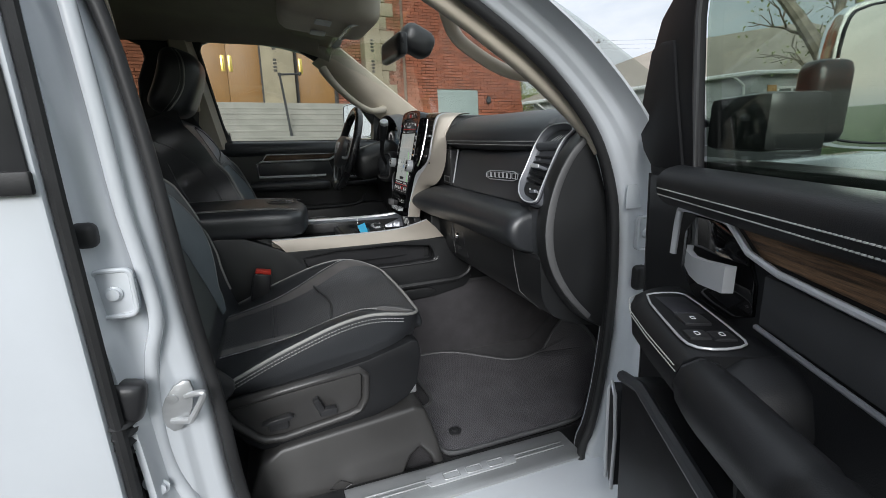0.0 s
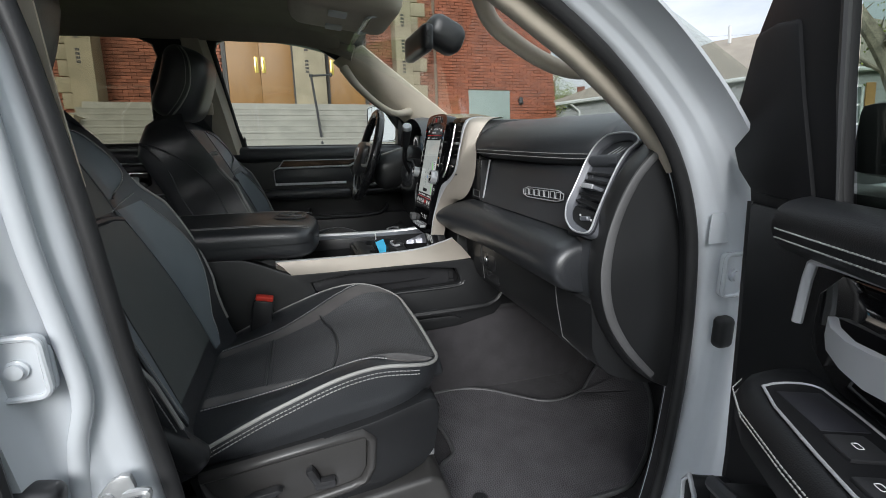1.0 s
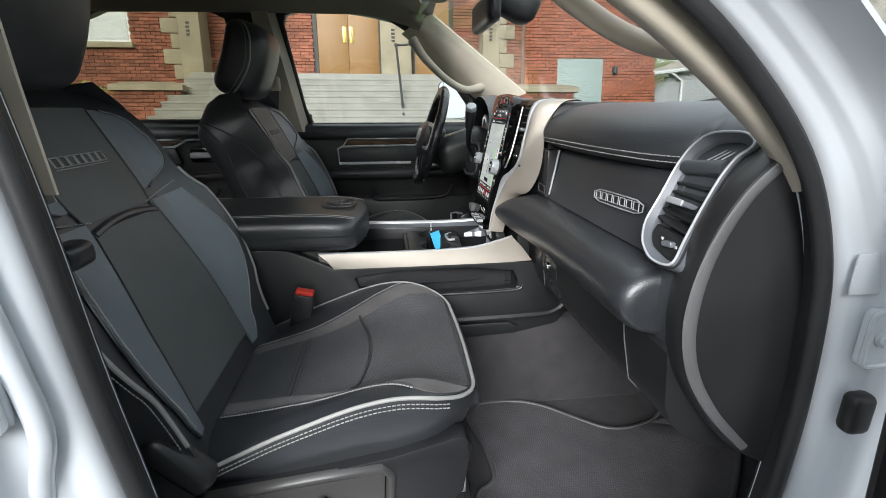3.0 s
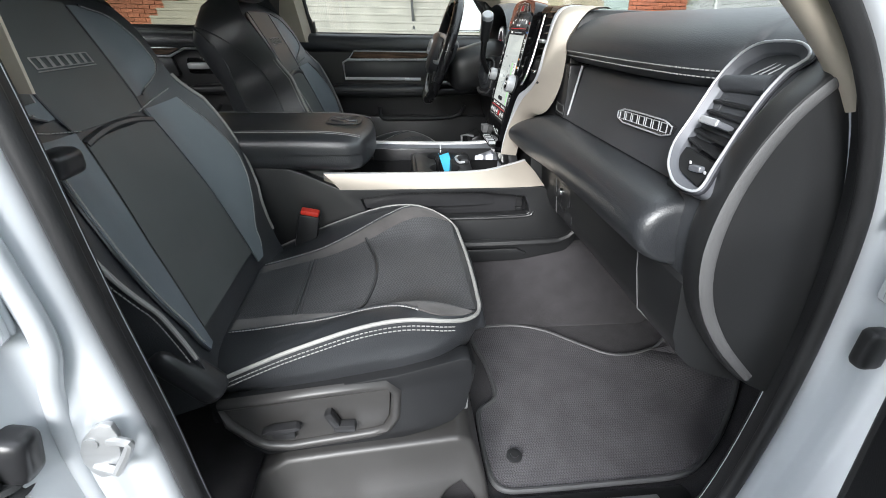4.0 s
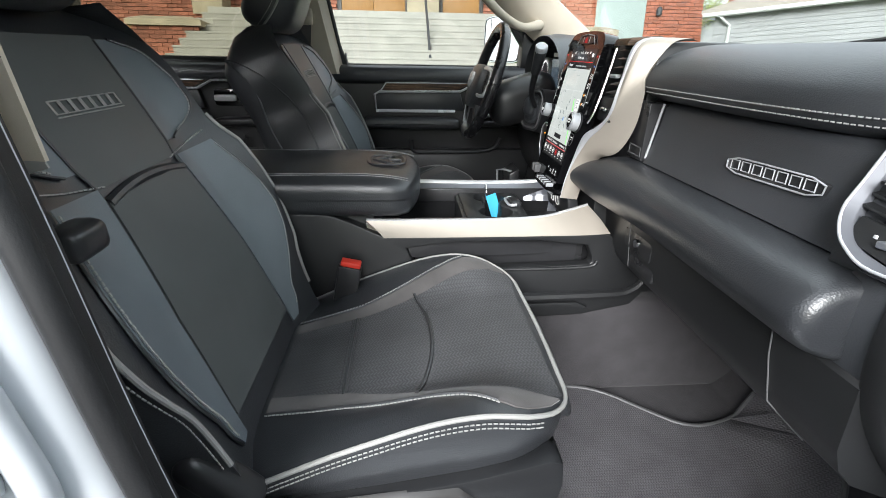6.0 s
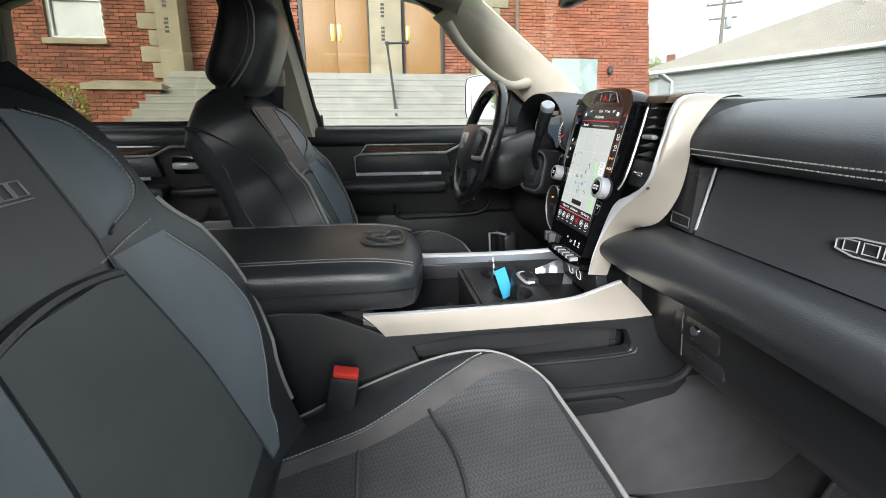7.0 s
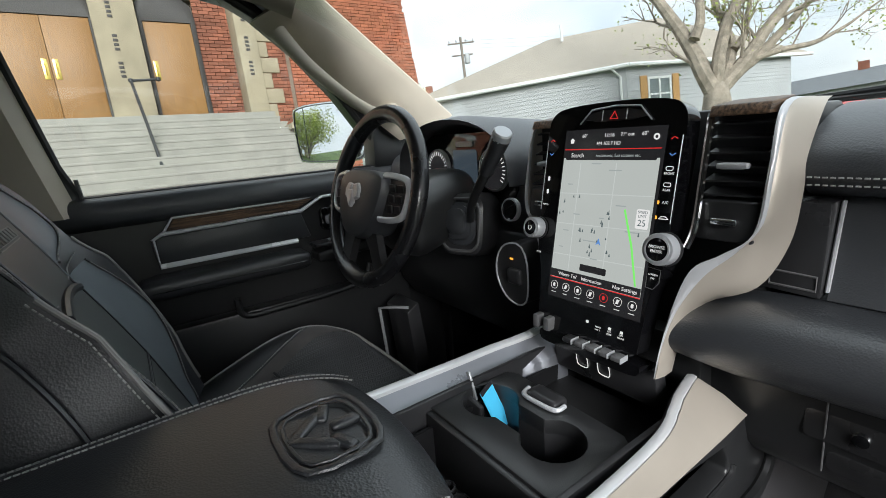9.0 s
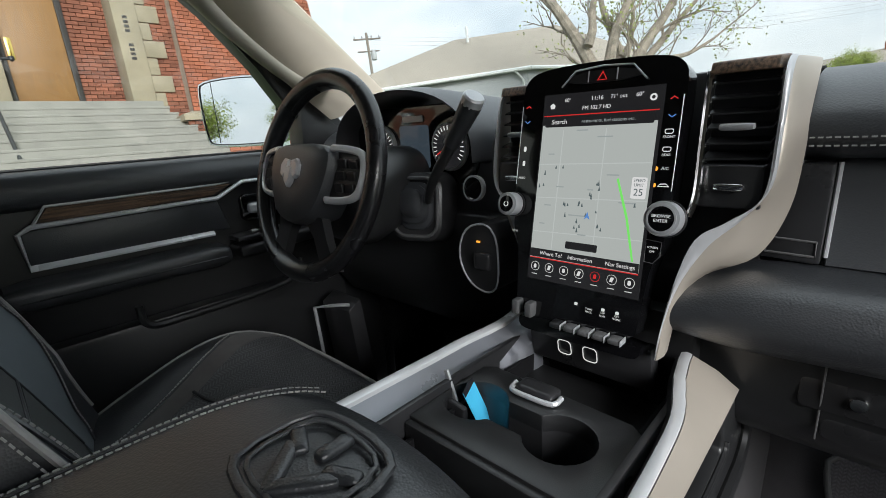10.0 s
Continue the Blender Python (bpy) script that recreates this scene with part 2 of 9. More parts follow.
def woven(name, colour, across, along_len, slant, depth, rough=0.8, strength=0.8):
    """A woven or pressed pattern: short slanting dashes that turn about from row to row."""
    m = mat(name, colour, rough, bump=0.0, mottle=0.12, mottle_scale=16)
    nt = m.node_tree
    bsdf = nt.nodes["Principled BSDF"]

    def op(kind, a, b):
        n = nt.nodes.new("ShaderNodeMath")
        n.operation = kind
        for k, q in enumerate((a, b)):
            if isinstance(q, (int, float)):
                n.inputs[k].default_value = q
            else:
                nt.links.new(q, n.inputs[k])
        return n.outputs["Value"]

    tc = nt.nodes.new("ShaderNodeTexCoord")
    sp = nt.nodes.new("ShaderNodeSeparateXYZ")
    nt.links.new(tc.outputs["Object"], sp.inputs["Vector"])
    x, y = sp.outputs["X"], sp.outputs["Y"]
    tri = op("PINGPONG", op("ADD", y, 5.0), across)
    v = op("FRACT", op("DIVIDE", op("ADD", op("ADD", x, 5.0), op("MULTIPLY", tri, slant)), along_len), 0.0)
    cell = op("FRACT", op("DIVIDE", op("ADD", y, 5.0), across), 0.0)
    inside = op("MULTIPLY", op("SUBTRACT", 1.0, op("POWER", op("ABSOLUTE", op("SUBTRACT", op("MULTIPLY", cell, 2.0), 1.0), 0.0), 4.0)), op("PINGPONG", v, 0.5))
    fuzz = nt.nodes.new("ShaderNodeTexNoise")
    fuzz.inputs["Scale"].default_value = 900.0
    nt.links.new(tc.outputs["Object"], fuzz.inputs["Vector"])
    h = op("ADD", inside, op("MULTIPLY", fuzz.outputs["Fac"], 0.35))
    b = nt.nodes.new("ShaderNodeBump")
    b.inputs["Strength"].default_value = 0.9
    b.inputs["Distance"].default_value = depth
    nt.links.new(h, b.inputs["Height"])
    nt.links.new(b.outputs["Normal"], bsdf.inputs["Normal"])
    mx = nt.nodes.new("ShaderNodeMixRGB")
    mx.blend_type = "MULTIPLY"
    mx.inputs[0].default_value = strength
    g = nt.nodes.new("ShaderNodeValToRGB")
    g.color_ramp.elements[0].position, g.color_ramp.elements[0].color = 0.1, (0.45, 0.45, 0.45, 1)
    g.color_ramp.elements[1].position, g.color_ramp.elements[1].color = 0.6, (1.25, 1.25, 1.25, 1)
    nt.links.new(h, g.inputs["Fac"])
    src = bsdf.inputs["Base Color"].links[0].from_socket
    nt.links.new(src, mx.inputs[1])
    nt.links.new(g.outputs["Color"], mx.inputs[2])
    nt.links.new(mx.outputs["Color"], bsdf.inputs["Base Color"])
    return m


CENTRE = mat("charcoal_leather", (0.112, 0.120, 0.119), 0.48, bump=0.07, bump_scale=600, kind="pebble", mottle=0.08, spec=0.5, rough_var=0.03)
INSERT = woven("herringbone_insert", (0.082, 0.082, 0.086), 0.009, 0.006, 0.7, 0.001, 0.5)
MAT_WEAVE = woven("woven_mat", (0.135, 0.129, 0.137), 0.0065, 0.0055, 0.6, 0.002, 0.95, 0.5)
LEATHER = mat("black_leather", (0.030, 0.032, 0.036), 0.38, bump=0.20, bump_scale=420, kind="pebble", mottle=0.08, spec=1.0, rough_var=0.008)
LEATHER_GREY = mat("slate_leather", (0.185, 0.211, 0.233), 0.42, bump=0.16, bump_scale=420, kind="pebble", mottle=0.07, spec=0.55, rough_var=0.025)
SUEDE = mat("charcoal_suede", (0.108, 0.100, 0.098), 0.85, bump=0.3, bump_scale=900, mottle=0.3, sheen=0.2)
VINYL = mat("soft_black_vinyl", (0.052, 0.055, 0.061), 0.42, bump=0.15, bump_scale=440, kind="pebble", mottle=0.08, spec=1.0, rough_var=0.01)
PLASTIC = mat("grained_black_plastic", (0.020, 0.0205, 0.0215), 0.38, bump=0.10, bump_scale=700, kind="pebble", mottle=0.1, spec=0.7, rough_var=0.03)
PLASTIC_SMOOTH = mat("satin_black_plastic", (0.031, 0.031, 0.033), 0.3, bump=0.06, bump_scale=700, mottle=0.2)
PLASTIC_SEAT = mat("warm_black_seat_plastic", (0.045, 0.043, 0.042), 0.42, bump=0.12, bump_scale=700, kind="pebble", mottle=0.1, spec=0.7, rough_var=0.03)
POLISHED = mat("polished_wheel_leather", (0.016, 0.016, 0.018), 0.27, bump=0.05, bump_scale=700, kind="pebble", mottle=0.1, spec=0.7, rough_var=0.04)
PLASTIC_GREY = mat("dark_grey_plastic", (0.12, 0.12, 0.122), 0.45, bump=0.3, bump_scale=800, kind="pebble", mottle=0.1)
# black lining darkened: the open door's shade is put into its colour
DARKENED_TRIM = mat("darkened_black_trim", (0.015, 0.0155, 0.017), 0.46, bump=0.14, bump_scale=600, kind="pebble", mottle=0.1, spec=0.3, rough_var=0.03)
INSERT_DOOR = mat("dark_suede_insert", (0.045, 0.046, 0.049), 0.75, bump=0.15, bump_scale=900, mottle=0.15, spec=0.3)
FLAT_BLACK = mat("flat_black_frame", (0.011, 0.011, 0.012), 0.6, spec=0.2, mottle=0.15, bump=0.1, bump_scale=600)
GLOSS = mat("gloss_black", (0.006, 0.006, 0.007), 0.06, coat=0.5, mottle=0.2, rough_var=0.03)
RUBBER = mat("black_rubber_seal", (0.024, 0.024, 0.025), 0.5, bump=0.2, bump_scale=500, mottle=0.2)
SILVER = mat("silver_paint", (0.80, 0.81, 0.83), 0.25, 0.25, mottle=0.04)
CHROME = mat("bright_chrome", (0.78, 0.79, 0.8), 0.12, 1.0, mottle=0.03, rough_var=0.04)
SATIN = mat("satin_silver", (0.60, 0.61, 0.63), 0.32, 0.3, mottle=0.05, bump=0.05, bump_scale=900)
SATIN_DARK = mat("dark_satin_silver", (0.29, 0.30, 0.33), 0.3, 0.5, mottle=0.05, bump=0.05, bump_scale=900)
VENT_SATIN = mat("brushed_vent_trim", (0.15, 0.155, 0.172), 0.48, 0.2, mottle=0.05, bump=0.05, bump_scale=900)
STEEL = mat("brushed_steel", (0.56, 0.57, 0.58), 0.38, 0.6, mottle=0.08, bump=0.12, bump_scale=240, stretch=(0.06, 4, 4))
BEIGE = mat("champagne_satin_trim", (0.47, 0.42, 0.36), 0.38, 0.3, mottle=0.05, bump=0.06, bump_scale=1200)
CLOTH = mat("beige_headliner_cloth", (0.36, 0.32, 0.26), 0.95, bump=0.4, bump_scale=900, mottle=0.06)
PILLAR = mat("beige_pillar_plastic", (0.60, 0.53, 0.43), 0.6, bump=0.25, bump_scale=900, kind="pebble", mottle=0.05)
CARPET = mat("charcoal_carpet", (0.062, 0.058, 0.062), 0.97, grain=0.75, bump=1.0, bump_scale=700, mottle=0.14, mottle_scale=22, sheen=0.15)
PAINT = mat("white_car_paint", (0.66, 0.69, 0.725), 0.22, coat=0.9, mottle=0.02, bump=0.02, bump_scale=300, rough_var=0.03)
PIPING = mat("pale_grey_piping", (0.36, 0.355, 0.34), 0.55, bump=0.3, bump_scale=1200, mottle=0.1)
THREAD_DARK = mat("dark_thread", (0.07, 0.07, 0.075), 0.8, mottle=0.15, bump=0.3, bump_scale=2500)
THREAD = mat("grey_thread", (0.42, 0.42, 0.41), 0.8, mottle=0.15, bump=0.3, bump_scale=2500)
WOOD = mat("dark_walnut_veneer", (0.05, 0.026, 0.014), 0.4, bump=0.25, bump_scale=60, stretch=(1.2, 30, 30), mottle=0.5, mottle_scale=9, second=(0.25, 0.145, 0.08), grain=0.8)
RED = mat("red_button", (0.75, 0.05, 0.03), 0.4, mottle=0.05)
BLUE = mat("blue_paper_tag", (0.08, 0.60, 0.95), 0.6, mottle=0.05)
WHITE_PRINT = mat("white_print", (0.75, 0.75, 0.75), 0.5, mottle=0.02)
DARK_PRINT = mat("dark_print", (0.02, 0.02, 0.025), 0.5, mottle=0.02)
MIRROR = mat("mirror_silver", (0.92, 0.93, 0.93), 0.01, 1.0, mottle=0.0, rough_var=0.0)
GLASS = glass("clear_glass", (0.93, 0.95, 0.93))
GLASS_DARK = glass("privacy_glass", (0.28, 0.28, 0.28))
GLASS_REAR = glass("lightly_tinted_glass", (0.67, 0.67, 0.61))
GLASS_DOOR = glass("tinted_door_glass", (0.66, 0.72, 0.67))
SCREEN_MAP = glowing("screen_map", (0.72, 0.77, 0.74), 0.42)
SCREEN_DARK = glowing("screen_dark", (0.02, 0.02, 0.022), 0.5)
SCREEN_WHITE = glowing("screen_white", (0.85, 0.85, 0.85), 0.6)
SCREEN_LINE = glowing("screen_pale_line", (0.80, 0.82, 0.80), 0.6)
SCREEN_STREET = glowing("screen_street", (0.74, 0.79, 0.775), 0.47)
SCREEN_GREEN = glowing("screen_green", (0.2, 0.8, 0.15), 0.7)
SCREEN_RED = glowing("screen_red", (0.7, 0.03, 0.03), 0.6)
SCREEN_BLUE = glowing("screen_blue", (0.1, 0.25, 0.6), 0.7)
SCREEN_AMBER = glowing("screen_amber", (1.0, 0.4, 0.05), 0.9)
SCREEN_FAINT = glowing("screen_faint_caption", (0.45, 0.5, 0.5), 0.5)
SCREEN_TREE = glowing("screen_tree", (0.12, 0.16, 0.17), 0.5)

# ---- the cab's shell (truck axes) ----
def plate(outline, holes, axis, a, b, r=0.0):
    """A wall with openings: outline and holes in the plane, drawn out along the axis."""
    bm = bmesh.new()
    edges = []
    for loop in (outline, *holes):
        vs = [bm.verts.new(AX[axis](a, p)) for p in loop]
        edges += [bm.edges.new((vs[i], vs[(i + 1) % len(vs)])) for i in range(len(vs))]
    bmesh.ops.triangle_fill(bm, use_beauty=True, use_dissolve=False, edges=edges)
    faces = list(bm.faces)
    ret = bmesh.ops.extrude_face_region(bm, geom=faces)
    d = Vector(AX[axis](b - a, (0, 0)))
    bmesh.ops.translate(bm, verts=[g for g in ret["geom"] if isinstance(g, bmesh.types.BMVert)], vec=d)
    bmesh.ops.recalc_face_normals(bm, faces=bm.faces)
    return bevelled(bm, r, 2, 40)


def v2(pts):
    return [(p[0], p[1]) for p in pts]


OPENING = [(-0.655, 1.80), (-0.60, 1.88), (-0.42, 1.90), (-0.21, 1.817), (-0.10, 1.759), (0.006, 1.694), (0.083, 1.632), (0.143, 1.570),
           (0.184, 1.507), (0.214, 1.43), (0.228, 1.353), (0.236, 1.224), (0.232, 1.088), (0.215, 0.93), (0.186, 0.83), (0.11, 0.768), (-0.46, 0.768),
           (-0.525, 0.82), (-0.555, 0.93), (-0.572, 1.127), (-0.594, 1.312), (-0.612, 1.506), (-0.632, 1.66)]
OPEN_LOOP = v2(spline([(x, z, 0) for x, z in OPENING], 4, True))


def outset(loop, d):
    """The loop moved outwards by d (d may depend on the direction)."""
    n = len(loop)
    area = sum(loop[i][0] * loop[(i + 1) % n][1] - loop[(i + 1) % n][0] * loop[i][1] for i in range(n))
    s = 1 if area > 0 else -1
    out = []
    for i in range(n):
        t = Vector(loop[(i + 1) % n]) - Vector(loop[i - 1])
        t.normalize()
        nrm = Vector((t.y, -t.x)) * s
        k = d(nrm) if callable(d) else d
        out.append((loop[i][0] + nrm.x * k, loop[i][1] + nrm.y * k))
    return out


def ring_band(loops, ys):
    """A stepped band round an opening: each loop at its own y."""
    return loft([[(p[0], y, p[1]) for p in lp] for lp, y in zip(loops, ys)], True, False)


floor = thing("floor", (-0.5, 0, 0.77), "charcoal carpeted cab floor", "floor", kind="structure")
part("carpet", prism([(-1.75, 0.70), (0.46, 0.70), (0.80, 1.02), (0.80, 1.08), (0.44, 0.77), (-1.75, 0.77)], "y", -0.79, 0.79, 0.01), CARPET, floor)

frame_p = thing("door_frame", (-0.2, -0.86, 0.8), "white painted steel frame of the open passenger doorway", "door frame", kind="structure")
L0 = OPEN_LOOP
JAMB = ((0.010, -0.80), (0.016, -0.838), (0.022, -0.848), (0.030, -0.852), (0.044, -0.854), (0.050, -0.857), (0.056, -0.864), (0.062, -0.868), (0.080, -0.870), (0.088, -0.876))

def slim(d):
    return lambda n: d * (1 - 0.62 * max(n.y, 0))


part("painted_jamb", ring_band([outset(L0, slim(d)) for d, y in JAMB] + [outset(L0, slim(0.097)), outset(L0, slim(0.106)), outset(L0, slim(0.10))], [y for d, y in JAMB] + [-0.915, -0.915, -0.80]), PAINT, frame_p, angle=60)
part("rubber_seal", tube([(x, -0.84, z) for x, z in outset(L0, 0.0)], 0.0100, 12, True), RUBBER, frame_p, "thick black rubber door seal")
part("seal_lip", ring_band([outset(L0, 0.006), outset(L0, 0.004), outset(L0, 0.007), outset(L0, 0.012)], [-0.835, -0.826, -0.812, -0.795]), RUBBER, frame_p)

# rear door on the passenger side, shut, seen from outside
rear_p = thing("rear_door", (-1.2, -0.93, 0.75), "closed white rear door with dark privacy glass", "car door")
RD = [(-0.70, 0.62), (-0.69, 1.03), (-0.706, 1.48), (-0.715, 1.80), (-0.76, 1.93), (-1.55, 1.95), (-1.70, 1.80), (-1.75, 1.5), (-1.75, 0.62)]
RW = [(-0.79, 1.52), (-0.80, 1.80), (-0.84, 1.87), (-1.52, 1.89), (-1.62, 1.75), (-1.65, 1.52)]
part("door_skin", plate(RD, [RW], "y", -0.945, -0.87, 0.006), PAINT, rear_p)
part("window_trim", plate([(-0.712, 1.49), (-0.722, 1.80), (-0.765, 1.925), (-1.56, 1.945), (-1.71, 1.80), (-1.75, 1.49)], [RW], "y", -0.95, -0.944, 0.002), PLASTIC_SMOOTH, rear_p)
part("belt_moulding", box(-1.75, -0.71, -0.957, -0.944, 1.487, 1.515, 0.004), RUBBER, rear_p)
rp = part("window_pane", prism(RW, "y", -0.925, -0.92), GLASS_DARK, rear_p)
rp.visible_shadow = False
part("edge_seal", tube([(-0.692, -0.93, 0.62), (-0.682, -0.93, 1.03), (-0.698, -0.93, 1.48), (-0.708, -0.925, 1.82)], 0.009, 8), RUBBER, rear_p)
part("inner_panel", plate([(-0.72, 0.78), (-0.72, 1.93), (-1.74, 1.93), (-1.74, 0.78)], [RW], "y", -0.868, -0.82, 0.008), PLASTIC, rear_p)

# roof, windscreen and closing walls
roof = thing("roof", (-0.8, 0, 1.95), "white roof panel over a beige cloth headliner", "roof", kind="structure")


def liner(u, v):
    x = -1.74 + u * 1.56
    y = (v - 0.5) * 1.56
    edge = min(1, (1 - abs(v - 0.5) * 2) / 0.16)
    front = min(1, (1 - u) / 0.18)
    return (x, y, 2.035 - 0.06 * (1 - edge) ** 2 - 0.045 * (1 - front) ** 2)


part("headliner", patch(liner, 24, 24, 0.012), CLOTH, roof, "beige woven headliner")
part("roof_skin", patch(lambda u, v: (-1.80 + u * 1.72, (v - 0.5) * 1.86, 2.10 - 0.10 * (2 * abs(v - 0.5)) ** 4 - 0.09 * max(0, u - 0.75) * 4 * max(0, u - 0.75) * 4), 20, 16, 0.01), PAINT, roof)


def screen_pt(u, v, off=0.0):
    y = (v - 0.5) * 1.62 * (0.90 + 0.10 * u)
    x0, z0 = -0.135 - 0.02 * (v - 0.5) ** 2 * 4, 1.985
    x1, z1 = 0.72 - 0.22 * (v - 0.5) ** 2 * 4, 1.57
    return (x0 + (x1 - x0) * u, y * (1 + 0.02 * u), z0 - 0.05 * (v - 0.5) ** 2 * 4 * (1 - u) + (z1 - z0) * u + 0.05 * u * (1 - u) + off)


windscreen = lone("window_1", patch(screen_pt, 16, 20, 0.005), GLASS, "laminated windscreen glass", "window", kind="structure")
windscreen.visible_shadow = False
part("header_trim", prism([(-0.22, 2.035), (-0.10, 1.985), (-0.135, 1.955), (-0.22, 1.985)], "y", -0.76, 0.76, 0.01), CLOTH, roof)
part("frit_band", patch(lambda u, v: screen_pt(0.90 + 0.10 * u, v, -0.008), 3, 20, 0.002), DARK_PRINT, windscreen, "black printed border of the glass")
wiper = thing("wiper", (0.7, -0.2, 1.6), "black windscreen wiper resting on the glass", "wiper")
part("blade", tube([screen_pt(0.885 + 0.05 * i / 8, 0.20 + 0.42 * i / 8, 0.010) for i in range(9)], 0.007, 6), RUBBER, wiper)
part("arm", tube([screen_pt(0.91, 0.40, 0.020), screen_pt(0.95, 0.56, 0.020), screen_pt(1.0, 0.66, 0.010)], 0.007, 6), FLAT_BLACK, wiper)
cowl = thing("cowl", (0.8, 0, 1.5), "black cowl and white bonnet ahead of the windscreen", "cowl", kind="structure")
part("cowl_panel", prism([(0.62, 1.50), (0.60, 1.55), (0.80, 1.585), (0.95, 1.53), (0.95, 1.48)], "y", -0.80, 0.80, 0.01), PLASTIC, cowl)
part("bonnet", patch(lambda u, v: (0.92 + u * 1.15, (v - 0.5) * 1.72, 1.50 - 0.10 * u - 0.07 * (2 * abs(v - 0.5)) ** 3), 10, 14, 0.012), PAINT, cowl)
part("firewall", box(0.78, 0.82, -0.80, 0.80, 0.75, 1.54, 0.004), PLASTIC, cowl)
fender = lone("fender", prism([(0.36, 0.95), (0.33, 1.2), (0.34, 1.48), (0.90, 1.50), (2.0, 1.40), (2.0, 0.9), (1.75, 0.9), (1.6, 1.12), (1.25, 1.18), (0.95, 1.05), (0.85, 0.75), (0.42, 0.75)], "y", -0.965, -0.90, 0.012), PAINT,
              "white painted front fender", "fender", kind="structure")
lone("fender", prism([(0.30, 0.75), (0.30, 1.48), (0.90, 1.50), (2.0, 1.40), (2.0, 0.9), (1.75, 0.9), (1.6, 1.12), (1.25, 1.18), (0.95, 1.05), (0.85, 0.75)], "y", 0.88, 0.965, 0.012), PAINT,
                "white painted front fender on the driver's side", "fender", kind="structure")
rocker = lone("rocker_panel", prism([(-0.97, 0.62), (-0.97, 0.70), (-0.945, 0.745), (-0.905, 0.772), (-0.862, 0.786), (-0.835, 0.795), (-0.79, 0.79), (-0.79, 0.62)], "x", -1.75, 0.40, 0.004), PAINT,
              "white painted rocker panel below the door opening", "rocker panel", kind="structure")
lone("wall_rear", plate([(-0.80, 0.72), (0.80, 0.72), (0.80, 2.04), (-0.80, 2.04)], [[(-0.55, 1.50), (0.55, 1.50), (0.50, 1.92), (-0.50, 1.92)]], "x", -1.82, -1.76, 0.006), PLASTIC,
                "dark rear cab wall with a window", "wall", kind="structure")
back_glass = lone("window_2", box(-1.80, -1.795, -0.56, 0.56, 1.49, 1.93, 0), GLASS_DARK, "dark rear cab window", "window", kind="structure")
back_glass.visible_shadow = False

# driver's side: doors shut, seen from inside
WIN_F = [(-0.608, 1.527), (-0.64, 1.60), (-0.672, 1.767), (-0.702, 1.935), (-0.69, 1.972), (-0.655, 1.987), (-0.50, 1.998), (-0.36, 1.993), (-0.28, 1.977), (-0.193, 1.927), (-0.091, 1.84), (0.008, 1.729), (0.06, 1.655), (0.10, 1.60), (0.11, 1.527)]
WIN_R = [(-0.965, 1.545), (-0.945, 1.80), (-0.905, 1.90), (-0.92, 1.955), (-0.985, 1.985), (-1.40, 1.975), (-1.58, 1.90), (-1.62, 1.545)]


def door_d(name, base, outline, win, label, pane=GLASS):
    d = thing(name, base, label, "car door")
    part("door_shell", plate(outline, [win], "y", 0.845, 0.93, 0.006), [PLASTIC], d)
    ring = [(x, 0.853, z) for x, z in win]
    part("window_seal", tube(ring, 0.011, 8, True), RUBBER, d)
    g = part("window_pane", prism(win, "y", 0.875, 0.88), pane, d)
    g.visible_shadow = False
    return d


front_d = door_d("front_door", (-0.25, 0.88, 0.8), [(-0.735, 0.74), (-0.735, 1.90), (-0.715, 2.01), (-0.60, 2.03), (-0.33, 2.025), (-0.23, 1.985), (0.16, 1.66), (0.29, 1.52), (0.29, 0.74)], WIN_F,
                 "closed driver's door with black vinyl, silver and walnut trim")
rear_d = door_d("rear_door", (-1.25, 0.88, 0.8), [(-0.745, 0.74), (-0.745, 2.01), (-1.55, 2.02), (-1.76, 1.90), (-1.76, 0.74)], WIN_R,
                "closed rear door with black vinyl and walnut trim", GLASS_REAR)


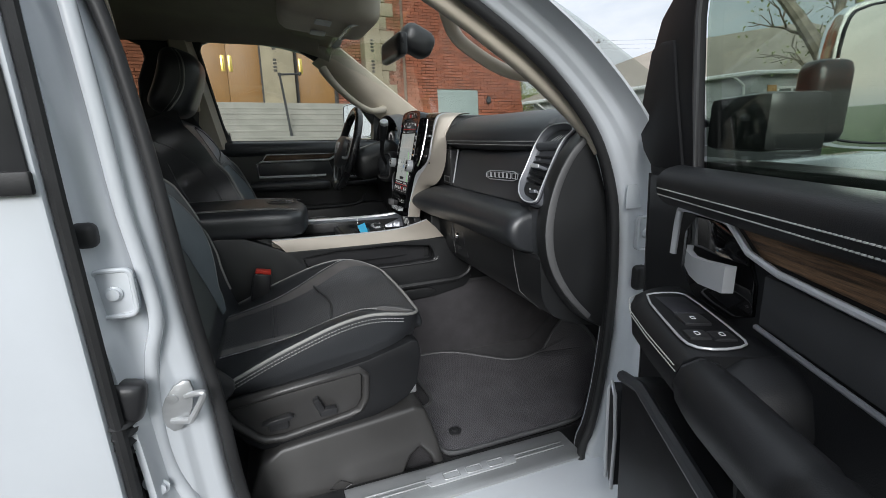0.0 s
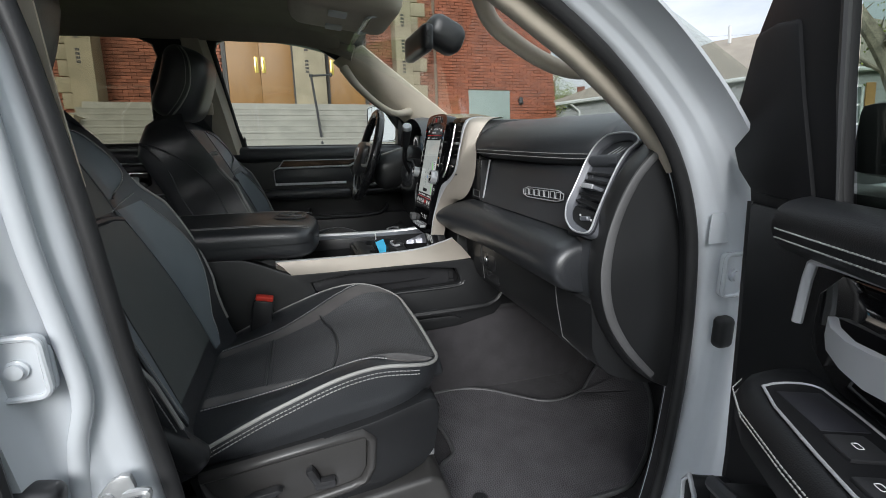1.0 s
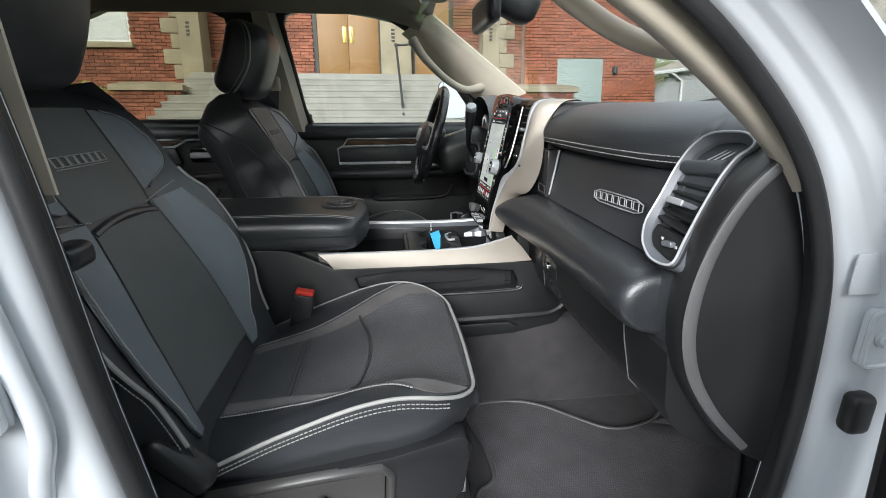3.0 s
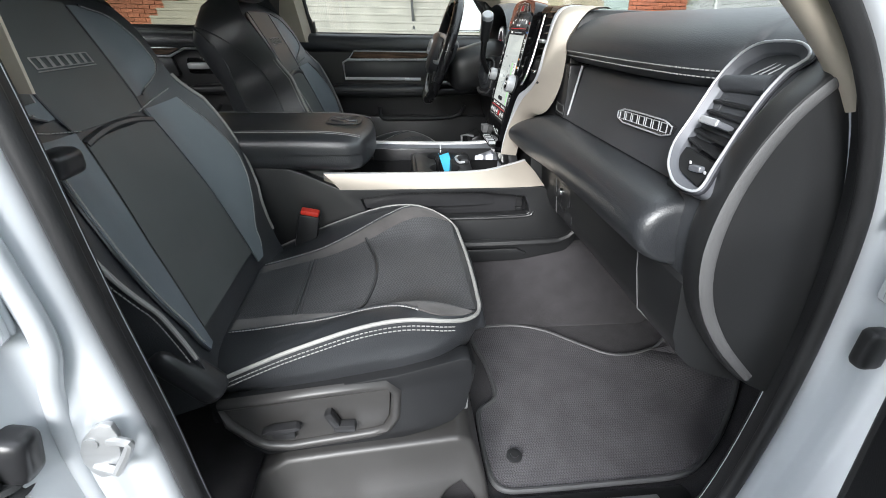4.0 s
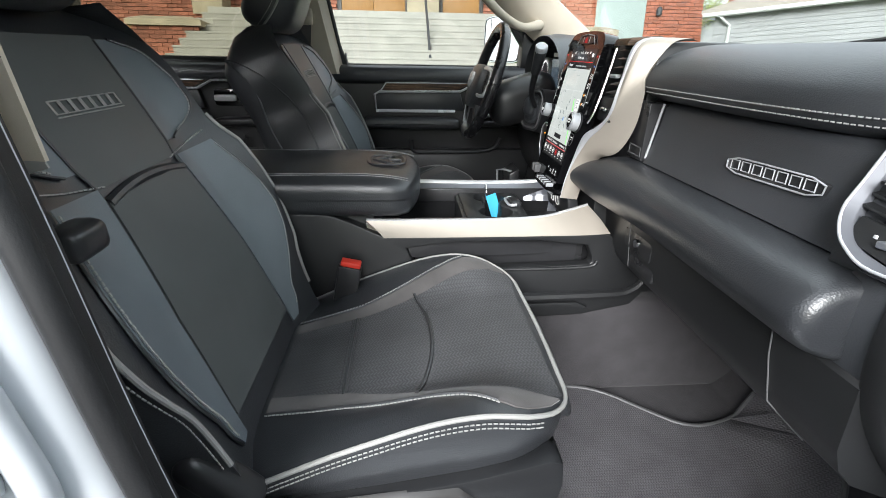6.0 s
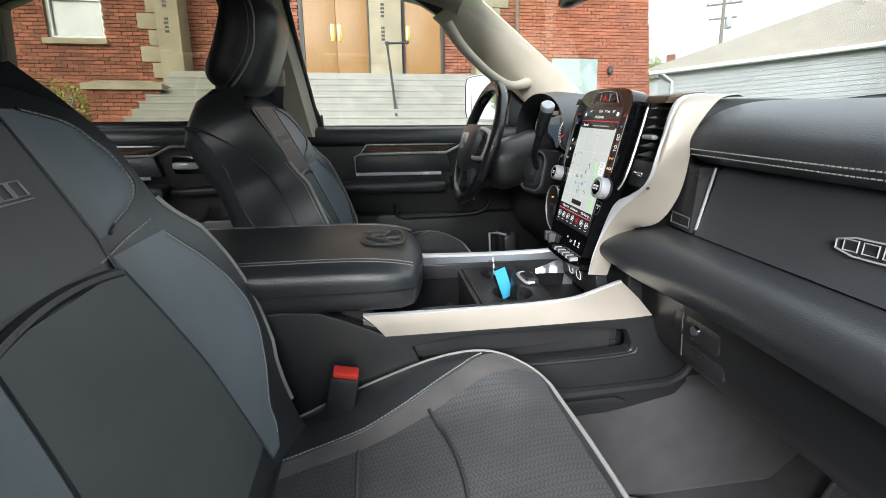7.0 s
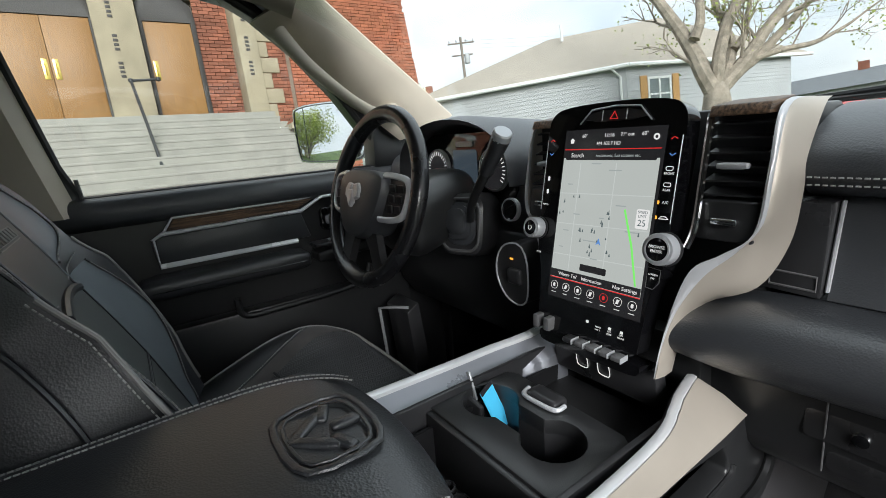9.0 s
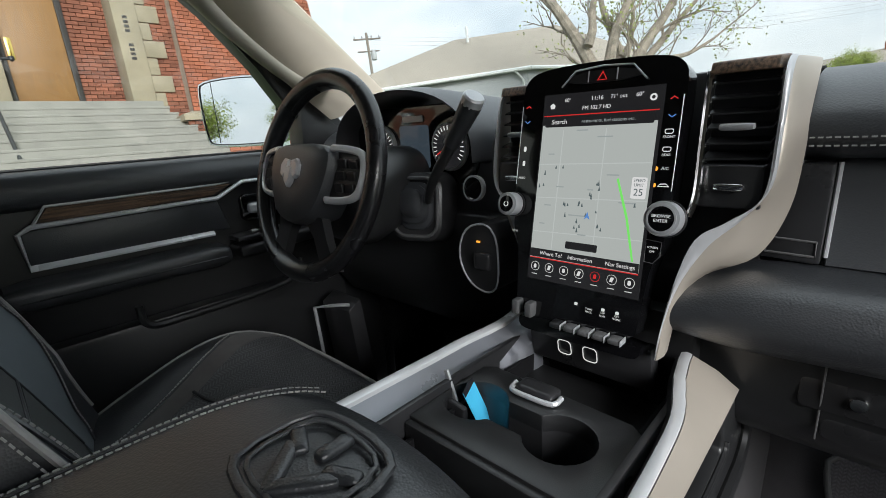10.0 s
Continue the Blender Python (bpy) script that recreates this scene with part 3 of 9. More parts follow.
def pillar_a(side, dz=0.0):
    p = thing("pillar_trim", (0.1, side * 0.78, 1.6), "beige plastic windscreen pillar trim with a grab handle", "pillar trim", kind="structure")
    rings = []
    slim_line = spline([(-0.40, 1.865, 0), (-0.21, 1.790, 0), (-0.115, 1.742, 0), (-0.049, 1.703, 0), (0.013, 1.665, 0), (0.089, 1.610, 0), (0.155, 1.555, 0), (0.192, 1.51, 0)], 4)
    for p_ in slim_line if side < 0 else ():
        o = Vector((p_.x, -0.818, p_.y))
        n = Vector((p_.x + 0.006, -0.785, p_.y + 0.002))
        m = (o + n) / 2 + Vector((-0.005, 0.003, -0.006))
        rings.append(spline([o, m, n, n + Vector((0.03, -0.02, 0.02)), o + Vector((0.02, 0.0, 0.02))], 4, True))
    for i in range(13 if side > 0 else 0):
        t = i / 12
        o = Vector((-0.205 + 0.365 * t, 0.845 - 0.03 * t, 1.905 - 0.30 * t))
        n = Vector((-0.085 + 0.42 * t, 0.735 + 0.045 * t, 1.965 - 0.30 * t))
        m = (o + n) / 2 + Vector((-0.02, -0.025, -0.012))
        back = (o + n) / 2 + Vector((0.02, 0.05, 0.03))
        sec = spline([o, o.lerp(m, 0.5) + Vector((-0.006, -0.004, -0.004)), m, n.lerp(m, 0.5) + Vector((-0.004, -0.008, 0.0)), n, back], 4, True)
        rings.append([Vector((q.x, q.y * side, q.z + dz)) for q in sec])
    part("pillar_cover", loft(rings), PILLAR, p)
    if side > 0:
        pts = [(-0.165, 0.775, 1.87), (-0.12, 0.742, 1.80), (-0.055, 0.722, 1.735), (0.0, 0.718, 1.695), (0.05, 0.725, 1.675), (0.10, 0.752, 1.68), (0.135, 0.79, 1.69)]
    else:
        pts = [(-0.15, 0.775, 1.915), (-0.125, 0.745, 1.845), (-0.096, 0.73, 1.788), (-0.05, 0.73, 1.755), (0.006, 0.73, 1.729), (0.055, 0.735, 1.718), (0.085, 0.76, 1.722), (0.10, 0.79, 1.735)]
    part("grab_handle", tube([(p.x, p.y * side, p.z + dz) for p in spline(pts, 6)], lambda t: (0.015 if side > 0 else 0.0125) + 0.007 * (abs(2 * t - 1) ** 3), 12), PILLAR, p, "beige moulded grab handle")
    return p


pillar_a(1)
pillar_a(-1, -0.05)
for s in (1, -1):
    y0 = 0.80
    pb = thing("pillar_trim", (-0.8, s * 0.8, 1.2), "beige centre pillar trim", "pillar trim", kind="structure")
    if s > 0:
        part("pillar_cover", loft([[(x0 - 0.045, s * 0.84, z), (x0 - 0.035, s * 0.80, z), (x0 + e - 0.025, s * 0.797, z), (x0 + e, s * 0.842, z)] for z, x0, e in ((1.50, -0.705, 0.085), (1.62, -0.72, 0.075), (1.78, -0.745, 0.068), (1.90, -0.765, 0.06), (1.99, -0.775, 0.05))]), PILLAR, pb)
        part("lower_cover", box(-0.90, -0.68, 0.80, 0.85, 0.78, 1.50, 0.01), PLASTIC, pb)
    else:
        part("pillar_cover", loft([[(x0 - 0.05, s * 0.83, z), (x0 - 0.04, s * 0.79, z), (x0 + 0.02, s * 0.785, z), (x0 + 0.045, s * 0.81, z)] for z, x0 in ((1.50, -0.715), (1.62, -0.73), (1.78, -0.75), (1.90, -0.77), (1.99, -0.79))]), PILLAR, pb)
        part("lower_cover", box(-0.86, -0.70, -0.83, -0.785, 0.78, 1.50, 0.01), PLASTIC, pb)
    part("roof_rail_trim", tube([(-1.70, s * 0.80, 1.985), (-0.8, s * 0.815, 2.0), (-0.35, s * 0.80, 2.0), (-0.2, s * 0.775, 1.965), (-0.12, s * 0.755, 1.93)], 0.035, 10), CLOTH, pb)

for y0, y1, x0 in ((0.79, 0.84, 0.28), (-0.84, -0.80, 0.27)):
    kick = lone("kick_panel", box(x0, 0.80, y0, y1, 0.75, 1.52, 0.004), PLASTIC, "black kick panel beside the footwell", "trim", kind="structure")

# ---- front seats: built once about y = 0, then set on both sides ----
EDGE_Z = ((-0.68, 1.02), (-0.577, 1.066), (-0.477, 1.112), (-0.355, 1.157), (-0.29, 1.170), (-0.24, 1.168), (-0.20, 1.156), (-0.15, 1.133))
MID_Z = ((-0.68, 1.05), (-0.55, 1.075), (-0.45, 1.092), (-0.35, 1.108), (-0.25, 1.126), (-0.19, 1.136), (-0.15, 1.131))
LOW_Z = ((-0.68, 1.03), (-0.577, 1.028), (-0.487, 1.028), (-0.358, 1.05), (-0.257, 1.07), (-0.15, 1.085))
INSERT_W = ((-0.68, 0.085), (-0.60, 0.09), (-0.474, 0.110), (-0.356, 0.147), (-0.258, 0.182), (-0.20, 0.196), (-0.15, 0.196))


def along(table, x):
    """Smooth reading of a table of (x, value)."""
    if x <= table[0][0]:
        return table[0][1]
    for (x0, a), (x1, b) in zip(table, table[1:]):
        if x <= x1:
            return a + (b - a) * (x - x0) / (x1 - x0)
    return table[-1][1]


def smoothed_w(table, x):
    return (along(table, x - 0.01) + 2 * along(table, x) + along(table, x + 0.01)) / 4


def smoothed(table, x):
    return (along(table, x - 0.03) + 2 * along(table, x) + along(table, x + 0.03)) / 4


def cushion_half(x):
    """Half the cushion's width, with round front corners."""
    t = min(max((x + 0.250) / 0.102, 0), 1)
    return 0.248 - 0.085 * (1 - math.sqrt(1 - t * t))


def cushion_top(x, w):
    """Height of the cushion's top at x (truck axes) and w across the seat."""
    k = abs(w) / 0.248
    b = min(max((k - 0.45) / 0.45, 0), 1)
    b = b * b * (3 - 2 * b)
    return smoothed(MID_Z, x) * (1 - b) + smoothed(EDGE_Z, x) * b - 0.02 * max(k - 0.9, 0)


def back_face(s, w, lean=radians(24), dx=0.0):
    """A point on the backrest's face: s up along it (0..0.62), w across."""
    bow = 0.018 * math.sin(math.pi * min(s / 0.6, 1)) - 0.012
    k = abs(w) / 0.25
    wing = 0.045 * min(max((k - 0.5) / 0.42, 0), 1) ** 1.4 * (1 - 0.75 * max(s - 0.36, 0) / 0.26)
    x = -0.605 + dx - s * math.sin(lean) + (bow + wing) * math.cos(lean)
    z = 1.085 + s * math.cos(lean) + (bow + wing) * math.sin(lean)
    return Vector((x, w, z))


BACK_W = ((-0.05, 0.208), (0.06, 0.2124), (0.11, 0.2204), (0.14, 0.2327), (0.19, 0.2478), (0.237, 0.254), (0.29, 0.2487), (0.34, 0.2327), (0.38, 0.215), (0.41, 0.2062), (0.45, 0.2106), (0.5, 0.2177), (0.535, 0.2159), (0.565, 0.2071), (0.59, 0.192), (0.615, 0.1637), (0.63, 0.146))


def half_width(s):
    """Half the backrest's width at s: a broad lower wing, a waist and a shoulder."""
    return (along(BACK_W, s - 0.012) + 2 * along(BACK_W, s) + along(BACK_W, s + 0.012)) / 4


def centre_half(s):
    """Half the width of the backrest's middle panel."""
    return along(((0.0, 0.128), (0.05, 0.126), (0.19, 0.116), (0.37, 0.088), (0.40, 0.096), (0.57, 0.104)), s)


WING_W = ((0.0, 0.15), (0.03, 0.168), (0.06, 0.1708), (0.117, 0.2), (0.17, 0.2186), (0.22, 0.2248), (0.27, 0.2177), (0.317, 0.2035), (0.372, 0.1796))
SHOULDER_W = ((0.397, 0.1062), (0.415, 0.1637), (0.43, 0.185), (0.445, 0.1956), (0.489, 0.1973), (0.534, 0.1832), (0.551, 0.1664), (0.562, 0.1195))


def front_seat(name, yc, yb, label, outer, lean=radians(24), dx=0.0, ahead=0.0):
    """yc, yb: middle of the cushion and of the backrest; outer: -1 where the door is on the lower-y side."""
    st = thing(name, (-0.4 + ahead, yc, 0.77), label, "car seat", "front seats")
    sh = Matrix.Translation((ahead, yc, 0))

    aside = Matrix.Translation((ahead, yb, 0))
    broad = aside @ Matrix.Diagonal((1, 1.13, 1, 1))

    def P(nm, bm, m, parent=None, lab="", angle=38):
        top_part = nm if parent is None else parent.name.split(".")[0]
        at = broad if top_part == "backrest" else aside if top_part in ("headrest", "post") else sh
        return part(nm, moved(bm, at), m, parent or st, lab, angle)

    # cushion: body, insert and seams
    rings = []
    nu = 30
    for i in range(nu + 3):
        x = -0.665 + 0.515 * min(i, nu) / nu
        hw = cushion_half(x)
        over = max(i - nu, 0)
        x += 0.007 * over
        drop = (0.0, 0.007, 0.03)[over]
        ring = []
        for j in range(29):
            w = hw * (-1 + 2 * j / 28) * (1 - 0.01 * over)
            ring.append(Vector((x + (0.010 * (1 - (w / hw) ** 2) if over else 0), w, cushion_top(x, w) - drop)))
        low = smoothed(LOW_Z, x)
        e = ring[-1]
        for q in (0.12, 0.4, 0.75, 1.0):
            ring.append(Vector((e.x - 0.004 * q, e.y + 0.007 * math.sin(math.pi * min(q * 1.1, 1)) - 0.006 * q, e.z + (low - e.z) * q)))
        e = ring[0]
        ring.append(Vector((e.x, 0.0, low - 0.01)))
        for q in (1.0, 0.75, 0.4, 0.12):
            ring.append(Vector((e.x - 0.004 * q, e.y - 0.007 * math.sin(math.pi * min(q * 1.1, 1)) + 0.006 * q, e.z + (low - e.z) * q)))
        rings.append(ring)
    cush = P("cushion", loft(rings), LEATHER, lab="black leather cushion with pale piping", angle=70)

    def top(x, w, lift=0.002):
        return Vector((x, w, cushion_top(x, w) + lift))

    xs = lambda u, x0=-0.60, x1=-0.158: x0 + (x1 - x0) * u
    P("seat_insert", patch(lambda u, v: top(xs(u), (v - 0.5) * 2 * min(along(INSERT_W, xs(u)), cushion_half(xs(u)) - 0.012)), 24, 18, 0.003), INSERT, cush, "perforated herringbone centre panel", angle=70)
    for sgn in (1, -1):
        brd = lambda x: along(INSERT_W, x)
        wid = lambda x: min(0.034 + 0.03 * max(0, (x + 0.30) / 0.14), cushion_half(x) - 0.010 - brd(x))
        P("suede_band", patch(lambda u, v: top(xs(u, -0.60, -0.165), sgn * (brd(xs(u, -0.60, -0.165)) + max(wid(xs(u, -0.60, -0.165)), 0.004) * v), 0.0024), 24, 4, 0.003), SUEDE, cush, "charcoal suede band", angle=70)
        lineA = [top(xs(t, -0.60, -0.26), sgn * (brd(xs(t, -0.60, -0.26)) + wid(xs(t, -0.60, -0.26)) + 0.001), 0.002) for t in [i / 24 for i in range(25)]]
        P("seam", tube(lineA, 0.0022, 6), LEATHER, cush)
        P("stitched_seam", stitches([p + Vector((0, sgn * 0.005, 0.0015)) for p in lineA], 0.0065, 0.0045, 0.0012), THREAD, cush)
    for c in (-0.489, -0.474):
        P("stitched_seam", stitches([top(c, w, 0.0035) for w in [-0.11 + 0.22 * i / 20 for i in range(21)]], 0.005, 0.0036, 0.0007), THREAD_DARK, cush)
    P("seam", tube([top(-0.4815, w, 0.002) for w in [-0.11 + 0.22 * i / 20 for i in range(21)]], 0.0026, 6), LEATHER, cush)
    arc = [top(-0.365 + 0.03 * (1 - (w / 0.15) ** 2), w, 0.003) for w in [-0.15 + 0.30 * i / 24 for i in range(25)]]
    P("seam", tube(arc, 0.0034, 6), PLASTIC_SMOOTH, cush)
    # piping along the upper edge: outer side, front, inner side
    edge = []
    for i in range(31):
        x = -0.635 + 0.484 * (1 - (1 - i / 30) ** 1.3)
        edge.append(Vector((x, cushion_half(x) + 0.001, cushion_top(x, cushion_half(x)) - 0.001)))
    k0 = edge[-1].y
    fr = [Vector((-0.148 + 0.006 * (1 - (w / k0) ** 2), w, cushion_top(-0.15, w) - 0.001)) for w in [k0 * (0.9 - 1.8 * i / 20) for i in range(21)]]
    loop = edge + fr + [Vector((p.x, -p.y, p.z)) for p in reversed(edge)]
    P("piping", tube(loop, 0.0036, 8), PIPING, cush, "pale grey piping")
    for dz, th in ((0.009, THREAD), (0.0165, THREAD)):
        P("stitched_seam", stitches([Vector((p.x, outer * (p.y + 0.0038), p.z - dz)) for p in edge[:26]], 0.0075, 0.0052, 0.001), th, cush)
    # seat base: side shield with its switches, plinth over the rails
    o = outer
    shield = [(-0.600, 1.02), (-0.585, 1.026), (-0.414, 1.046), (-0.292, 1.066), (-0.19, 1.094), (-0.172, 1.09), (-0.168, 1.05), (-0.178, 0.985), (-0.20, 0.956), (-0.235, 0.938), (-0.308, 0.915), (-0.42, 0.905), (-0.524, 0.90), (-0.555, 0.925), (-0.592, 0.985)]
    inset = [(-0.580, 1.010), (-0.415, 1.028), (-0.312, 1.038), (-0.307, 1.032), (-0.310, 0.978), (-0.321, 0.957), (-0.34, 0.951), (-0.481, 0.931), (-0.515, 0.934), (-0.530, 0.945), (-0.566, 0.985)]
    sb = P("side_shield", plate(shield, [outset(inset, 0.004)], "y", o * 0.222, o * 0.262, 0.004), DARKENED_TRIM, lab="black plastic side shield")
    P("shield_rim", loft([[(x, o * y, z) for x, z in lp] for lp, y in ((outset(inset, 0.001), 0.256), (outset(inset, 0.002), 0.266), (outset(inset, 0.009), 0.271), (outset(inset, 0.016), 0.268), (outset(inset, 0.020), 0.258))], True, False), PLASTIC_SEAT, sb, angle=60)
    P("switch_panel", prism(inset, "y", o * 0.240, o * 0.2615, 0.002), PLASTIC_SEAT, sb)
    P("switch_lever", joined(moved(box(-0.0075, 0.0075, -0.009, 0.009, -0.018, 0.018, 0.005), Matrix.Translation((-0.404, o * 0.270, 0.987)) @ Matrix.Rotation(radians(-24), 4, "Y")), box(-0.404, -0.366, o * 0.270 - 0.009, o * 0.270 + 0.009, 0.959, 0.977, 0.005)), PLASTIC_SMOOTH, sb)
    P("switch_lever", joined(prism([(-0.522, 0.968), (-0.505, 0.976), (-0.465, 0.980), (-0.455, 0.975), (-0.47, 0.968), (-0.50, 0.964)], "y", o * 0.262, o * 0.280, 0.003), box(-0.508, -0.468, o * 0.266 - 0.006, o * 0.266 + 0.006, 0.945, 0.965, 0.004)), PLASTIC_SMOOTH, sb)
    P("front_shield", prism([(-0.18, 1.075), (-0.158, 1.06), (-0.163, 1.02), (-0.19, 0.97), (-0.23, 0.95), (-0.23, 1.07)], "y", -0.24, 0.24, 0.008), PLASTIC)
    foot = [(-0.575, 0.775), (-0.56, 0.82), (-0.535, 0.88), (-0.49, 0.906), (-0.40, 0.914), (-0.19, 0.934), (-0.165, 0.922), (-0.150, 0.88), (-0.139, 0.836), (-0.127, 0.775), (-0.150, 0.775), (-0.165, 0.812), (-0.185, 0.838), (-0.21, 0.822), (-0.225, 0.795), (-0.235, 0.775)]
    pl = prism(foot, "y", -0.28 if o < 0 else -0.21, 0.28 if o > 0 else 0.21, 0.010, 3)
    for v in pl.verts:
        if v.co.y * o > 0.24:
            v.co.y += o * 0.028 * min(max((0.90 - v.co.z) / 0.10, 0), 1)
    plinth = P("plinth", pl, PLASTIC_SEAT, lab="moulded black plastic plinth")
    P("moulded_mark", tube([(x, o * 0.309, z) for x, z in ((-0.40, 0.80), (-0.375, 0.815), (-0.35, 0.80), (-0.375, 0.788))], 0.0014, 6, True), PLASTIC_SEAT, plinth)
    P("track_bracket", joined(box(-0.20, -0.165, o * 0.20 - 0.012, o * 0.20 + 0.012, 0.93, 0.965, 0.003), box(-0.19, -0.172, o * 0.214, o * 0.218, 0.94, 0.956, 0.001)), STEEL, lab="bare steel track bracket")
    P("rail", box(-0.64, -0.185, o * 0.17 - 0.015, o * 0.17 + 0.015, 0.902, 0.93, 0.003), PLASTIC_SMOOTH)
    P("rail", box(-0.64, -0.185, -o * 0.17 - 0.015, -o * 0.17 + 0.015, 0.902, 0.93, 0.003), PLASTIC_SMOOTH)
    # backrest
    rings = []
    ns = 34
    for i in range(ns + 1):
        s = -0.045 + 0.67 * i / ns
        hw = half_width(max(s, 0))
        ring = []
        for j in range(21):
            w = -hw + 2 * hw * j / 20
            p = back_face(max(s, 0), w, lean, dx)
            p += Vector((-math.sin(lean), 0, math.cos(lean))) * min(s, 0)
            roll = max(0, (s - 0.53) / 0.095)
            p.x -= 0.045 * roll * roll
            p.z -= 0.012 * roll ** 3
            ring.append(p)
        th = 0.185 - 0.03 * max(s, 0) / 0.6 - 0.05 * max(0, (s - 0.55) / 0.065)
        nb = Vector((-math.cos(lean), 0, -math.sin(lean)))
        for k, f in ((1.012, 0.06), (1.016, 0.3), (1.012, 0.65), (0.985, 0.88), (0.92, 1.0), (0.5, 1.05), (0.0, 1.06), (-0.5, 1.05), (-0.92, 1.0), (-0.985, 0.88), (-1.012, 0.65), (-1.016, 0.3), (-1.012, 0.06)):
            base = back_face(max(s, 0), 0, lean, dx) + Vector((-math.sin(lean), 0, math.cos(lean))) * min(s, 0)
            ring.append(Vector((base.x, hw * k, base.z)) + nb * th * f + Vector((0.03, 0, 0)) * (1 - f) ** 2)
        rings.append(ring)
    back = P("backrest", loft(rings), LEATHER, lab="black leather backrest with slate side panels", angle=60)
    nrm = Vector((math.cos(lean), 0, math.sin(lean)))

    def on(s, w, lift=0.0025):
        return back_face(s, w, lean, dx) + nrm * lift

    P("centre_panel", patch(lambda u, v: on(0.03 + 0.325 * u, (v - 0.5) * 2 * (centre_half(0.03 + 0.325 * u) - 0.002)), 20, 12, 0.004), CENTRE, back, "dark grey lower centre panel", angle=70)
    P("centre_panel", patch(lambda u, v: on(0.372 + 0.195 * u, (v - 0.5) * 2 * (centre_half(0.372 + 0.195 * u) - 0.002)), 10, 12, 0.004), CENTRE, back, "charcoal upper centre panel", angle=70)
    for sg in (1, -1):
        for tab, lab in ((WING_W, "slate grey leather wing"), (SHOULDER_W, "slate grey leather shoulder panel")):
            s0, s1 = tab[0][0], tab[-1][0]
            sv = lambda u: s0 + (s1 - s0) * u
            P("side_panel", patch(lambda u, v: on(sv(u), sg * (centre_half(sv(u)) + 0.003 + (smoothed_w(tab, sv(u)) - centre_half(sv(u)) - 0.003) * v)), 26, 8, 0.004), LEATHER_GREY, back, lab, angle=70)
            rim = [on(sv(i / 36), sg * (smoothed_w(tab, sv(i / 36)) + 0.002), 0.004) for i in range(37)]
            P("seam", tube(rim, 0.0022, 6), LEATHER, back)
            P("stitched_seam", stitches([p + nrm * 0.0015 + Vector((0, -sg * 0.007, 0)) for p in rim[2:-1]], 0.0065, 0.0047, 0.0012), THREAD, back)
        e = [on(0.03 + 0.385 * t, sg * (half_width(0.03 + 0.385 * t) + 0.002), 0.0) for t in [i / 30 for i in range(31)]]
        P("piping", tube(e, 0.0034, 8), PIPING, back, "pale grey piping")
        P("stitched_seam", stitches([p + Vector((-0.008, sg * 0.004, -0.002)) for p in e], 0.0075, 0.005, 0.001), THREAD, back)
        P("seam", tube([on(0.03 + 0.53 * t, sg * centre_half(0.03 + 0.53 * t), 0.003) for t in [i / 30 for i in range(31)]], 0.0018, 6), LEATHER, back)
        P("strap_stitching", stitches([on(0.372 + 0.02 * t, sg * (0.075 + 0.105 * t), 0.003) for t in [i / 8 for i in range(9)]], 0.0065, 0.0047, 0.0012), THREAD, back)
    P("seam", tube([on(0.352 + 0.012 * (1 - (w / 0.088) ** 2), w, 0.002) for w in [-0.088 + 0.176 * i / 20 for i in range(21)]], 0.0075, 8), LEATHER, back)
    P("seam", tube([on(0.180, w, 0.004) for w in [-0.116 + 0.232 * i / 16 for i in range(17)]], 0.0016, 6), LEATHER, back)
    for ds in (-0.005, 0.005):
        P("stitched_seam", stitches([on(0.180 + ds, w, 0.0045) for w in [-0.114 + 0.228 * i / 16 for i in range(17)]], 0.006, 0.0044, 0.0007), THREAD_DARK, back)
    # plain emblem plate on the upper panel
    for k in range(7):
        w0 = -0.060 + 0.0172 * k
        blk = [on(0.465 + ds, w0 + dw, 0.0045) for ds, dw in ((0.0, 0.0), (0.0, 0.0142), (0.0165, 0.0142), (0.0165, 0.0))]
        P("emblem_block", tube(blk, 0.0013, 6, True), PIPING, back, "pale stitched emblem outline")
    P("emblem_rule", tube([on(0.461, w, 0.004) for w in (-0.062, -0.02, 0.02, 0.060)], 0.0009, 6), PIPING, back)
    # curved seams on the side towards the console
    for chain in (((-0.962, 1.556), (-0.925, 1.52), (-0.90, 1.488), (-0.866, 1.398), (-0.811, 1.299), (-0.77, 1.22)), ((-0.962, 1.556), (-0.915, 1.543), (-0.847, 1.50), (-0.778, 1.425), (-0.735, 1.34), (-0.72, 1.25))):
        pts = spline([(x, 0, z) for x, z in chain], 6)
        pts = [Vector((p.x + dx, -o * (half_width((p.z - 1.085) / 0.913) * (1.016 - 0.035 * max(0, 1 - i / 6)) + 0.002), p.z)) for i, p in enumerate(pts)]
        P("seam", tube(pts, 0.003, 6), LEATHER, back)
    # headrest
    top_p = back_face(0.615, 0, lean, dx)
    HM = Matrix.Translation((top_p.x + 0.005, 0, top_p.z + 0.108)) @ Matrix.Rotation(radians(20), 4, "Y")

    def hw_warp(v):
        t = (v.z + 0.12) / 0.24
        v.x += -0.016 * (abs(v.y) / 0.13) ** 2 * (1 if v.x > 0 else 0.1) + 0.012 * math.sin(math.pi * t)
        v.y *= 1.0 + 0.06 * math.sin(math.pi * t) - 0.08 * t
        return v
    hd = P("headrest", moved(pillow(0.145, 0.252, 0.24, 0.05, 14, hw_warp), HM), LEATHER, lab="black leather headrest with pale piping", angle=70)
